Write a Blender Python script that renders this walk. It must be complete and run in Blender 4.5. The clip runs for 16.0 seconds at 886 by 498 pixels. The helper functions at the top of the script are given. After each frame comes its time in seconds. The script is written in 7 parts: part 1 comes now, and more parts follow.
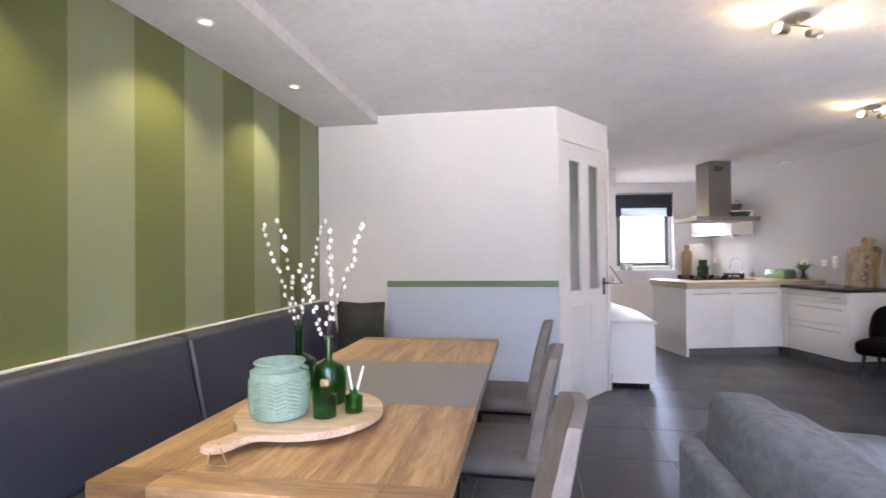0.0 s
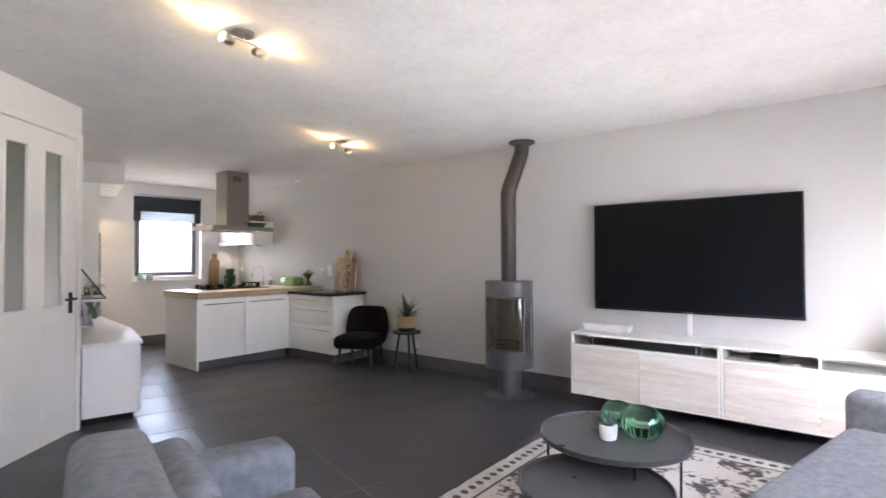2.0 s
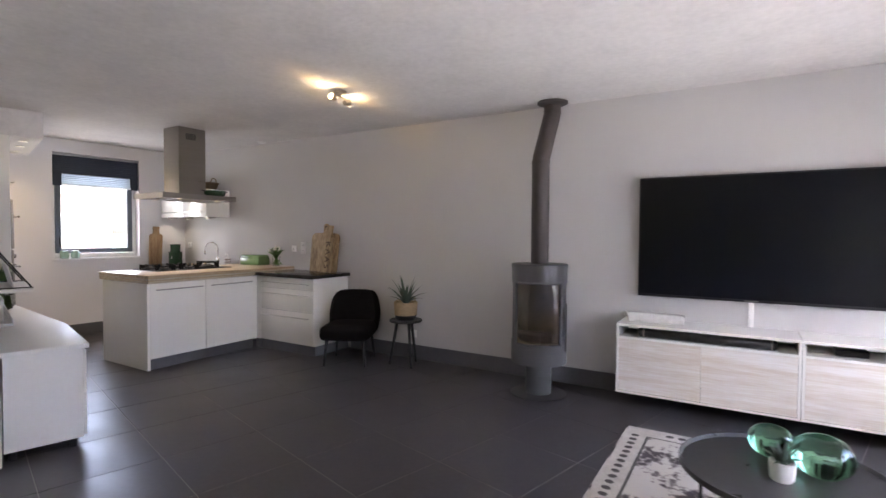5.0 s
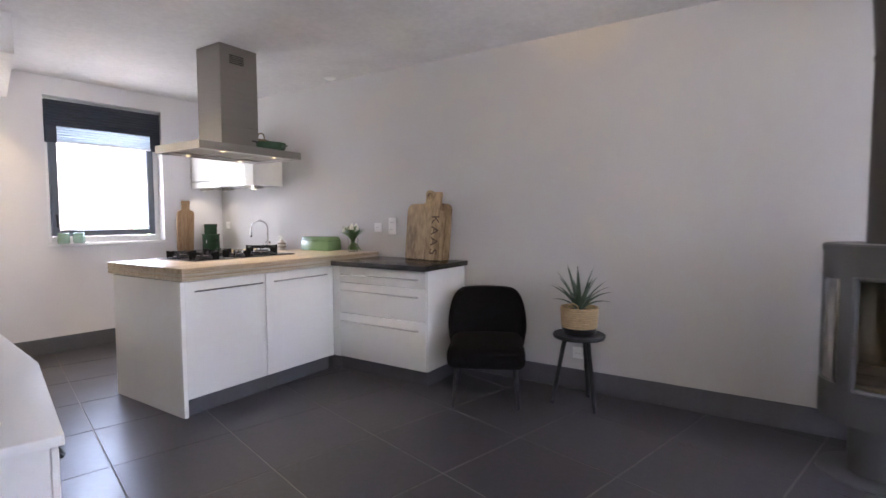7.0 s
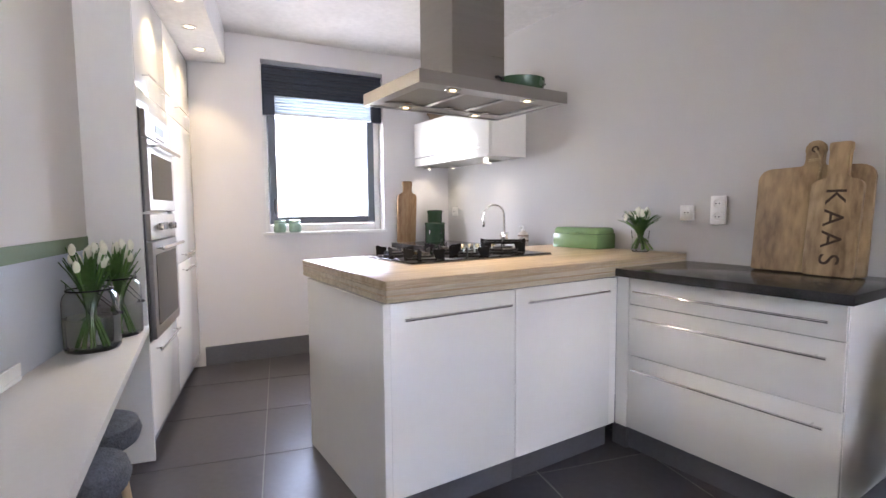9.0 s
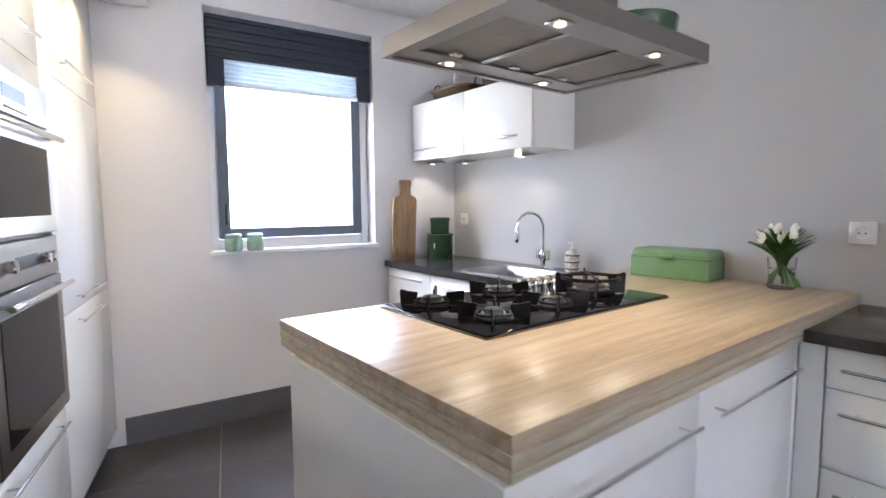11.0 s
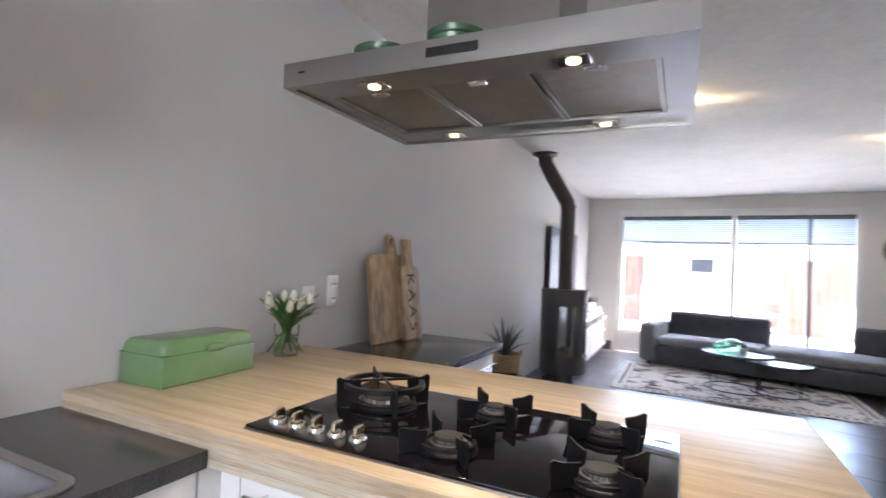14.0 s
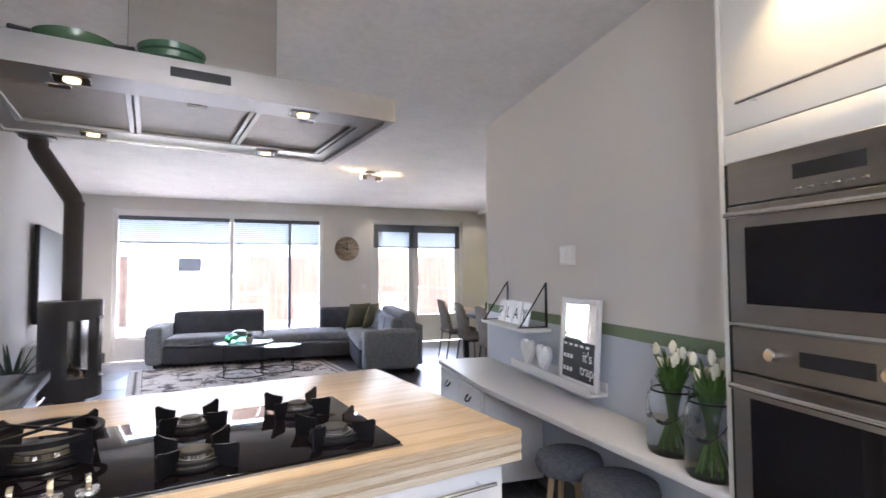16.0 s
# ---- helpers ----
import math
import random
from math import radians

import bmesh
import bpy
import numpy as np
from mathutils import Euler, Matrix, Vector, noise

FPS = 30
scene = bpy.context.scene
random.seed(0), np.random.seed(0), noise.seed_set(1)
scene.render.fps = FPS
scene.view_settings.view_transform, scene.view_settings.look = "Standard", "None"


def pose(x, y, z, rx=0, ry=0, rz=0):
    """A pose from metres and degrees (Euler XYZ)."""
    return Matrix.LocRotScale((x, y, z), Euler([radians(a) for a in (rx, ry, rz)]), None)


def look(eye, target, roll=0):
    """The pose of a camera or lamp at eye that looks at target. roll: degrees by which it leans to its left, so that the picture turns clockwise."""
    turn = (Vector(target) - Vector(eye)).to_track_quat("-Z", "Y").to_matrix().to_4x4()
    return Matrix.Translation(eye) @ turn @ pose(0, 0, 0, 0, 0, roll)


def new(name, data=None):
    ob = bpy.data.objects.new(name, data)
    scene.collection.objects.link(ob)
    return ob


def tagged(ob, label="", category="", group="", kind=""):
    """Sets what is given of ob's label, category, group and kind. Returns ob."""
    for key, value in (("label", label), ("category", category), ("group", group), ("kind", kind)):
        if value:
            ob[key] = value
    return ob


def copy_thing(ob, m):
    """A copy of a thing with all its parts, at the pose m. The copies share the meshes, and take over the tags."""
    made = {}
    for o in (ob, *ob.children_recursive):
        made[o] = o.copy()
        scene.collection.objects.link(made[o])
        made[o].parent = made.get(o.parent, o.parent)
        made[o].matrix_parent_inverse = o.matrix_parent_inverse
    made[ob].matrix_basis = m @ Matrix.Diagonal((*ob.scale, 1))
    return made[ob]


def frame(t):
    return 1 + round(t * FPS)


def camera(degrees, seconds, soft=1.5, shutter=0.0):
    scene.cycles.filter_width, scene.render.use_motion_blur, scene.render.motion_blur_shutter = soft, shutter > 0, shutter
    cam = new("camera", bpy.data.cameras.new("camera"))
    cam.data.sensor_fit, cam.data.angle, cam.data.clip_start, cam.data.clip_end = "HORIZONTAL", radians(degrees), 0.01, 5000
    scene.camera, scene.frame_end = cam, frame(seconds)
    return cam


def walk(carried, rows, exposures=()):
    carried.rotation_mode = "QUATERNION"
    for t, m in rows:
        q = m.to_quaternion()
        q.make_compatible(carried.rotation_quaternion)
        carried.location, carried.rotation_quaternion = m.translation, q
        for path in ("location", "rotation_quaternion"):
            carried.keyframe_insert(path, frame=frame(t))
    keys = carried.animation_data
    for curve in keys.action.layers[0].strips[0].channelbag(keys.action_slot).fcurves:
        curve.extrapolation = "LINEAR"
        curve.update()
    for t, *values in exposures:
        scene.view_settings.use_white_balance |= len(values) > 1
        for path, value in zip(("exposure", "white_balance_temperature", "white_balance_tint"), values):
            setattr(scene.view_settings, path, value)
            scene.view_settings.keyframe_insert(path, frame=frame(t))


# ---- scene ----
cam = camera(83.2, 16.0, shutter=0.25)
PATH = [
    (0, (-0.138, -0.384, 1.323), (0.007, 1.61, 1.346), -0.6),
    (0.5, (-0.115, -0.386, 1.306), (0.38, 1.552, 1.333), -0.4),
    (1, (0.035, -0.395, 1.315), (0.971, 1.372, 1.352), -0.4),
    (1.5, (0.324, -0.425, 1.338), (1.661, 1.062, 1.377), -0.4),
    (2, (0.523, -0.409, 1.331), (2.083, 0.842, 1.374), -0.2),
    (2.5, (0.601, -0.309, 1.357), (2.3, 0.745, 1.398), -0.0),
    (3, (0.639, -0.256, 1.383), (2.372, 0.742, 1.407), 0.0),
    (3.5, (0.657, -0.242, 1.396), (2.394, 0.748, 1.404), 0.1),
    (4, (0.686, -0.179, 1.361), (2.428, 0.803, 1.362), 0.5),
    (4.5, (0.689, 0.09, 1.373), (2.419, 1.092, 1.335), 0.4),
    (4.7, (0.7, 0.319, 1.376), (2.415, 1.346, 1.331), 0.5),
    (5.7, (0.80, 1.43, 1.318), (2.51, 2.47, 1.24), 0.3),
    (6.8, (1.554, 2.473, 1.237), (3.242, 3.54, 1.126), 0.1),
    (7, (1.699, 2.65, 1.246), (3.37, 3.742, 1.123), -0.2),
    (7.5, (2.02, 3.123, 1.23), (3.551, 4.402, 1.089), -0.2),
    (8, (2.307, 3.57, 1.194), (3.596, 5.091, 1.041), -0.8),
    (8.5, (2.48, 3.914, 1.193), (3.575, 5.579, 1.036), -0.8),
    (9, (2.596, 4.069, 1.193), (3.672, 5.748, 1.036), -0.5),
    (11.5, (2.937, 5.623, 1.301), (4.287, 7.085, 1.101), -0.3),
    (12, (3.054, 6.12, 1.313), (4.811, 7.056, 1.121), 1.3),
    (12.5, (3.205, 6.485, 1.338), (5.183, 6.712, 1.156), 3.2),
    (13, (3.336, 6.87, 1.329), (5.241, 6.266, 1.258), 3.9),
    (13.5, (3.487, 7.216, 1.313), (4.984, 5.89, 1.324), 3.5),
    (14, (3.702, 7.424, 1.339), (4.571, 5.623, 1.393), 2.7),
    (14.5, (3.896, 7.576, 1.344), (4.056, 5.585, 1.442), 1.5),
    (15, (4.081, 7.591, 1.349), (3.688, 5.632, 1.441), 0.3),
    (15.5, (4.163, 7.616, 1.352), (3.402, 5.769, 1.445), -0.1),
    (16, (4.225, 7.674, 1.357), (3.208, 5.954, 1.445), -0.4),
]
EXPOSURE = [(0, 5.85, 6300, 17), (1.5, 5.76, 6580, 14), (3.5, 5.4, 6700, 11), (4.7, 5.34, 6680, 15), (7, 5.8, 6250, 16), (9, 6.02, 6280, 15), (11.5, 5.82, 5850, 11), (12.5, 5.68, 6050, 10), (14, 5.65, 6200, 12), (16, 5.6, 6280, 14)]
walk(cam, [(t, look(eye, target, roll)) for t, eye, target, roll in PATH], EXPOSURE)

# ---- world, sun, exposure ----
world = bpy.data.worlds.new("world")
scene.world = world
world.use_nodes = True
wn = world.node_tree
sky = wn.nodes.new("ShaderNodeTexSky")
sky.sky_type, sky.sun_disc, sky.sun_elevation, sky.sun_rotation = "NISHITA", False, radians(59), radians(265)
sky.dust_density, sky.air_density = 5.0, 0.7
wn.links.new(sky.outputs[0], wn.nodes["Background"].inputs[0])
wn.nodes["Background"].inputs[1].default_value = 0.15
sun = new("sun", bpy.data.lights.new("sun", "SUN"))
sun.data.energy, sun.data.angle, sun.data.color = 0.5, radians(20), (1.0, 0.95, 0.88)
sun.matrix_world = look((0, 0, 10), (6.0, 0.5, 0))

CEIL = 2.555
TVX = 5.22


def rear(x):
    return -1.09 + (1.6 - x) * 0.1335


def endy(x):
    return 8.17 - (x - 4.05) * 0.09




# ---- materials ----
def node_mat(name):
    m = bpy.data.materials.new(name)
    m.use_nodes = True
    return m, m.node_tree.nodes, m.node_tree.links, m.node_tree.nodes["Principled BSDF"]


def pbr(name, col, rough=0.5, metal=0.0, var=0.06, scale=3.0, fine=40.0, bump=0.05, stretch=(1, 1, 1), rvar=0.08, coat=0.0, rand=0.0, dist=0.004, spec=0.5):
    """Paint, metal, cloth: base colour varied at two scales, uneven gloss, fine relief."""
    m, n, l, b = node_mat(name)
    tc, mp = n.new("ShaderNodeTexCoord"), n.new("ShaderNodeMapping")
    mp.inputs["Scale"].default_value = stretch
    l.new(tc.outputs["Object"], mp.inputs[0])
    big, small = n.new("ShaderNodeTexNoise"), n.new("ShaderNodeTexNoise")
    big.inputs["Scale"].default_value, big.inputs["Detail"].default_value = scale, 5
    small.inputs["Scale"].default_value, small.inputs["Detail"].default_value = fine, 4
    l.new(mp.outputs[0], big.inputs[0]), l.new(mp.outputs[0], small.inputs[0])
    add = n.new("ShaderNodeMath")
    add.operation = "ADD"
    l.new(big.outputs["Fac"], add.inputs[0]), l.new(small.outputs["Fac"], add.inputs[1])
    half = n.new("ShaderNodeMath")
    half.operation, half.inputs[1].default_value = "MULTIPLY", 0.5
    l.new(add.outputs[0], half.inputs[0])
    last = half.outputs[0]
    if rand:
        oi, ma = n.new("ShaderNodeObjectInfo"), n.new("ShaderNodeMath")
        ma.operation, ma.inputs[1].default_value = "MULTIPLY_ADD", rand
        l.new(oi.outputs["Random"], ma.inputs[0]), l.new(last, ma.inputs[2])
        last = ma.outputs[0]
    ramp = n.new("ShaderNodeValToRGB")
    ramp.color_ramp.elements[0].position, ramp.color_ramp.elements[1].position = 0.3, 0.7
    ramp.color_ramp.elements[0].color = (*[max(0, c * (1 - var)) for c in col], 1)
    ramp.color_ramp.elements[1].color = (*[min(1, c * (1 + var)) for c in col], 1)
    l.new(last, ramp.inputs[0]), l.new(ramp.outputs[0], b.inputs["Base Color"])
    mr = n.new("ShaderNodeMapRange")
    mr.inputs["To Min"].default_value, mr.inputs["To Max"].default_value = max(0.02, rough - rvar), min(1, rough + rvar)
    l.new(big.outputs["Fac"], mr.inputs[0]), l.new(mr.outputs[0], b.inputs["Roughness"])
    b.inputs["Metallic"].default_value, b.inputs["Coat Weight"].default_value = metal, coat
    b.inputs["Specular IOR Level"].default_value = spec
    if bump:
        bp = n.new("ShaderNodeBump")
        bp.inputs["Strength"].default_value, bp.inputs["Distance"].default_value = bump, dist
        l.new(small.outputs["Fac"], bp.inputs["Height"]), l.new(bp.outputs[0], b.inputs["Normal"])
    return m


def wood(name, dark, light, rough=0.45, along=0, scale=5.0, bands=1.0, stretch=14.0, rand=0.0):
    """Wood with the grain along the object's axis 0, 1 or 2."""
    m, n, l, b = node_mat(name)
    tc, mp = n.new("ShaderNodeTexCoord"), n.new("ShaderNodeMapping")
    mp.inputs["Scale"].default_value = [1 if a == along else stretch for a in range(3)]
    l.new(tc.outputs["Object"], mp.inputs[0])
    if rand:
        oi, sc = n.new("ShaderNodeObjectInfo"), n.new("ShaderNodeVectorMath")
        sc.operation = "ADD"
        mu = n.new("ShaderNodeMath")
        mu.operation, mu.inputs[1].default_value = "MULTIPLY", 37.0
        l.new(oi.outputs["Random"], mu.inputs[0]), l.new(mp.outputs[0], sc.inputs[0]), l.new(mu.outputs[0], sc.inputs[1])
        vec = sc.outputs[0]
    else:
        vec = mp.outputs[0]
    a, c = n.new("ShaderNodeTexNoise"), n.new("ShaderNodeTexNoise")
    a.inputs["Scale"].default_value, a.inputs["Detail"].default_value, a.inputs["Distortion"].default_value = scale * 0.25, 3, 0.6 * bands
    c.inputs["Scale"].default_value, c.inputs["Detail"].default_value = scale * 2.5, 6
    l.new(vec, a.inputs[0]), l.new(vec, c.inputs[0])
    mix = n.new("ShaderNodeMath")
    mix.operation, mix.inputs[1].default_value = "MULTIPLY_ADD", 0.45
    l.new(c.outputs["Fac"], mix.inputs[0])
    m2 = n.new("ShaderNodeMath")
    m2.operation, m2.inputs[1].default_value = "MULTIPLY", 0.6
    l.new(a.outputs["Fac"], m2.inputs[0]), l.new(m2.outputs[0], mix.inputs[2])
    ramp = n.new("ShaderNodeValToRGB")
    ramp.color_ramp.elements[0].position, ramp.color_ramp.elements[1].position = 0.4, 0.64
    ramp.color_ramp.elements[0].color, ramp.color_ramp.elements[1].color = (*dark, 1), (*light, 1)
    l.new(mix.outputs[0], ramp.inputs[0]), l.new(ramp.outputs[0], b.inputs["Base Color"])
    b.inputs["Roughness"].default_value = rough
    bp = n.new("ShaderNodeBump")
    bp.inputs["Strength"].default_value, bp.inputs["Distance"].default_value = 0.12, 0.002
    l.new(c.outputs["Fac"], bp.inputs["Height"]), l.new(bp.outputs[0], b.inputs["Normal"])
    return m


def glassy(name, col=(1, 1, 1), rough=0.0, ior=1.45):
    m, n, l, b = node_mat(name)
    b.inputs["Base Color"].default_value = (*col, 1)
    b.inputs["Transmission Weight"].default_value, b.inputs["Roughness"].default_value, b.inputs["IOR"].default_value = 1.0, rough, ior
    return m


def glow(name, col, power):
    m, n, l, b = node_mat(name)
    b.inputs["Emission Color"].default_value, b.inputs["Emission Strength"].default_value = (*col, 1), power
    return m


M_WALL = pbr("wall_paint_white", (0.72, 0.69, 0.65), 0.85, var=0.03, scale=1.2, fine=160, bump=0.12, dist=0.002)
M_TVWALL = pbr("wall_paint_grey", (0.545, 0.532, 0.522), 0.85, var=0.035, scale=1.0, fine=160, bump=0.12, dist=0.002)
M_KWALL = pbr("wall_paint_kitchen", (0.70, 0.68, 0.68), 0.85, var=0.03, scale=1.2, fine=160, bump=0.12, dist=0.002)
M_CEIL = pbr("ceiling_plaster", (0.65, 0.63, 0.62), 0.92, var=0.10, scale=3.2, fine=24, bump=0.45, stretch=(1, 1, 1), dist=0.006)
M_PANEL = pbr("wall_paint_blue_grey", (0.56, 0.60, 0.66), 0.8, var=0.03, scale=1.5, fine=160, bump=0.1, dist=0.002)
M_STRIPE = pbr("stripe_paint_green", (0.19, 0.25, 0.15), 0.75, var=0.06, fine=120)
M_SKIRT = pbr("skirting_dark_tile", (0.105, 0.105, 0.115), 0.42, var=0.12, scale=4, fine=50, bump=0.08)
M_TILE = pbr("floor_tile_anthracite", (0.046, 0.043, 0.050), 0.34, var=0.26, scale=2.2, fine=30, bump=0.03, rvar=0.11, rand=0.12, dist=0.003, spec=0.55)
M_GROUT = pbr("grout_grey", (0.26, 0.25, 0.24), 0.9, var=0.15, fine=80, bump=0.2)
M_WHITE = pbr("white_lacquer", (0.86, 0.845, 0.80), 0.12, var=0.015, scale=1.0, fine=20, bump=0.0, rvar=0.03, coat=0.3)
M_WHITEMAT = pbr("white_satin_paint", (0.76, 0.75, 0.73), 0.4, var=0.03, scale=2, fine=50, bump=0.04)
M_DOORPAINT = pbr("door_paint_white", (0.74, 0.71, 0.66), 0.38, var=0.03, scale=2, fine=60, bump=0.04)
M_STEEL = pbr("brushed_steel", (0.30, 0.28, 0.26), 0.30, metal=1.0, var=0.08, scale=1.0, fine=30, bump=0.05, stretch=(1, 1, 30), rvar=0.06)
M_STEELH = pbr("brushed_steel_plate", (0.37, 0.35, 0.335), 0.32, metal=1.0, var=0.06, scale=1.0, fine=30, bump=0.05, stretch=(2, 40, 40), rvar=0.06)
M_CHROME = pbr("chrome", (0.78, 0.77, 0.76), 0.08, metal=1.0, var=0.02, bump=0)
M_BRASS = pbr("warm_polished_metal", (0.70, 0.60, 0.42), 0.2, metal=1.0, var=0.06, bump=0)
M_SINK = pbr("sink_steel", (0.52, 0.50, 0.49), 0.34, metal=1.0, var=0.08, scale=3, fine=60, bump=0.03)
M_FILTER = pbr("filter_mesh_metal", (0.30, 0.27, 0.235), 0.42, metal=1.0, var=0.25, scale=40, fine=220, bump=0.4)
M_BLACK = pbr("black_plastic", (0.012, 0.012, 0.014), 0.35, var=0.2, bump=0.03)
M_SCREEN = pbr("tv_screen", (0.006, 0.006, 0.008), 0.28, var=0.1, scale=1, bump=0.0, rvar=0.0, spec=0.15)
M_HOBGLASS = pbr("hob_black_glass", (0.005, 0.004, 0.005), 0.05, var=0.1, bump=0, rvar=0.02, spec=0.22)
M_IRON = pbr("cast_iron", (0.006, 0.006, 0.007), 0.38, var=0.25, scale=20, fine=120, bump=0.2, spec=0.28)
M_SCORCH = pbr("burnt_wood", (0.055, 0.032, 0.018), 0.8, var=0.3, scale=20, fine=90, bump=0.2)
M_CAP = pbr("burner_cap_enamel", (0.016, 0.015, 0.014), 0.6, var=0.25, scale=30, fine=120, bump=0.1)
M_STOVE = pbr("stove_grey_steel", (0.085, 0.084, 0.088), 0.45, metal=0.15, var=0.1, scale=5, fine=90, bump=0.06)
M_FLUE = pbr("flue_brown_black", (0.05, 0.041, 0.039), 0.55, metal=0.0, var=0.12, scale=4, fine=80, bump=0.06)
M_ASH = pbr("fire_brick", (0.40, 0.31, 0.20), 0.9, var=0.35, scale=9, fine=50, bump=0.4)
M_GRANITE = pbr("dark_stone_top", (0.035, 0.033, 0.034), 0.16, var=0.55, scale=14, fine=260, bump=0.02, rvar=0.05)
M_OAKTOP = wood("island_top_wood", (0.38, 0.275, 0.16), (0.60, 0.475, 0.325), 0.30, along=0, scale=5, bands=0.8, stretch=22)
M_OAKEDGE = wood("island_edge_wood", (0.44, 0.37, 0.26), (0.62, 0.54, 0.41), 0.4, along=0, scale=6, bands=2.0, stretch=16)
M_TABLE = wood("table_oak", (0.27, 0.15, 0.065), (0.52, 0.33, 0.16), 0.42, along=1, scale=5, bands=1.6, stretch=9, rand=1)
M_TRAY = wood("tray_mango_wood", (0.50, 0.33, 0.20), (0.74, 0.58, 0.42), 0.5, along=0, scale=5, bands=2)
M_BOARD = wood("board_acacia", (0.17, 0.105, 0.05), (0.46, 0.32, 0.17), 0.6, along=2, scale=5, bands=3.0, stretch=3.2, rand=1)
M_BOARDOAK = wood("board_reddish_oak", (0.27, 0.155, 0.075), (0.43, 0.28, 0.15), 0.55, along=2, scale=5, bands=1.5, stretch=7)
M_LIMED = wood("limed_wood_front", (0.66, 0.58, 0.49), (0.80, 0.77, 0.73), 0.5, along=0, scale=3, bands=1.5, stretch=16, rand=1)
M_LEAF_GREY = pbr("table_leaf_grey", (0.20, 0.185, 0.18), 0.4, var=0.08, scale=3, fine=60, bump=0.05)
M_LEATHER = pbr("bench_navy_leather", (0.036, 0.038, 0.055), 0.42, var=0.15, scale=3, fine=180, bump=0.15)
M_PIPING = pbr("piping_slate_leather", (0.17, 0.18, 0.22), 0.5, var=0.1, bump=0.1)
M_SOFA = pbr("sofa_blue_grey_cloth", (0.225, 0.238, 0.262), 0.95, var=0.30, scale=30, fine=300, bump=0.8, dist=0.004, spec=0.12)
M_SOFADARK = pbr("sofa_charcoal_cloth", (0.085, 0.088, 0.10), 0.95, var=0.22, scale=10, fine=320, bump=0.6, dist=0.003, spec=0.12)
M_CUSHION = pbr("cushion_olive_cloth", (0.20, 0.19, 0.13), 0.95, var=0.2, scale=12, fine=260, bump=0.5, spec=0.12)
M_CUSHION2 = pbr("cushion_moss_grey", (0.062, 0.06, 0.05), 0.95, var=0.25, scale=10, fine=240, bump=0.5, spec=0.12)
M_CHAIR = pbr("chair_taupe_cloth", (0.25, 0.225, 0.205), 0.95, var=0.22, scale=14, fine=300, bump=0.5, spec=0.12)
M_VELVET = pbr("black_velvet", (0.008, 0.007, 0.008), 0.8, var=0.3, scale=8, fine=200, bump=0.2, spec=0.12)
M_BLACKWOOD = pbr("black_stained_wood", (0.022, 0.023, 0.028), 0.5, var=0.2, fine=80, bump=0.08)
M_JUTE = pbr("woven_jute", (0.44, 0.32, 0.18), 0.9, var=0.35, scale=30, fine=160, bump=0.8, stretch=(1, 1, 3), dist=0.006)
M_WICKER = pbr("brown_wicker", (0.22, 0.15, 0.09), 0.85, var=0.45, scale=35, fine=150, bump=0.9, stretch=(1, 1, 2.5), dist=0.006)
M_SOIL = pbr("potting_soil", (0.03, 0.022, 0.016), 1.0, var=0.4, fine=90, bump=0.8)
M_LEAF = pbr("leaf_green", (0.09, 0.19, 0.045), 0.45, var=0.35, scale=12, fine=60, bump=0.1)
M_ALOE = pbr("aloe_grey_green", (0.055, 0.085, 0.06), 0.5, var=0.35, scale=14, fine=60, bump=0.1)
M_STEM = pbr("tulip_stem", (0.13, 0.26, 0.06), 0.45, var=0.25, scale=12, fine=60, bump=0.05)
M_PETAL = pbr("tulip_petal", (0.78, 0.76, 0.62), 0.55, var=0.1, scale=14, fine=70, bump=0.05)
M_TWIG = pbr("willow_twig", (0.16, 0.12, 0.09), 0.8, var=0.3, fine=90, bump=0.2)
M_CATKIN = pbr("white_blossom", (0.80, 0.78, 0.76), 0.8, var=0.06, fine=90, bump=0.2)
M_GREENENAMEL = pbr("green_enamel", (0.15, 0.26, 0.115), 0.25, var=0.08, scale=4, fine=40, bump=0.02, rvar=0.05, coat=0.3)
M_DARKENAMEL = pbr("dark_green_enamel", (0.04, 0.085, 0.045), 0.25, var=0.15, scale=5, fine=40, bump=0.02)
M_CELADON = pbr("celadon_glaze", (0.27, 0.40, 0.32), 0.22, var=0.18, scale=9, fine=60, bump=0.05, coat=0.3)
M_CERAMIC = pbr("white_ceramic", (0.78, 0.77, 0.75), 0.3, var=0.05, fine=60, bump=0.04)
M_BOWLGREEN = pbr("green_bowl_glaze", (0.045, 0.10, 0.06), 0.25, var=0.2, scale=8, bump=0.03)
M_SOCKET = pbr("white_plastic", (0.80, 0.79, 0.77), 0.3, var=0.02, bump=0)
M_FRAMEDARK = pbr("window_frame_anthracite", (0.10, 0.115, 0.135), 0.4, var=0.06, fine=60, bump=0.03)
M_BLIND = pbr("blind_dark_fabric", (0.035, 0.042, 0.06), 0.85, var=0.1, fine=120, bump=0.1)
M_WEB = pbr("letter_ink", (0.05, 0.05, 0.055), 0.6, bump=0)
M_MIRROR = pbr("mirror_silver", (0.85, 0.86, 0.86), 0.02, metal=1.0, var=0.01, bump=0, rvar=0.0)
M_CROCHET = pbr("crochet_grey", (0.135, 0.15, 0.18), 0.95, var=0.4, scale=45, fine=160, bump=1.0, dist=0.01)
M_SLATE = pbr("slate_paint", (0.03, 0.03, 0.034), 0.6, var=0.2, fine=60, bump=0.05)
M_PINE = wood("pine_legs", (0.42, 0.29, 0.16), (0.62, 0.47, 0.30), 0.5, along=2, scale=4, rand=1)
M_GLASS = glassy("clear_glass", (0.99, 1.0, 0.995), 0.0, 1.3)
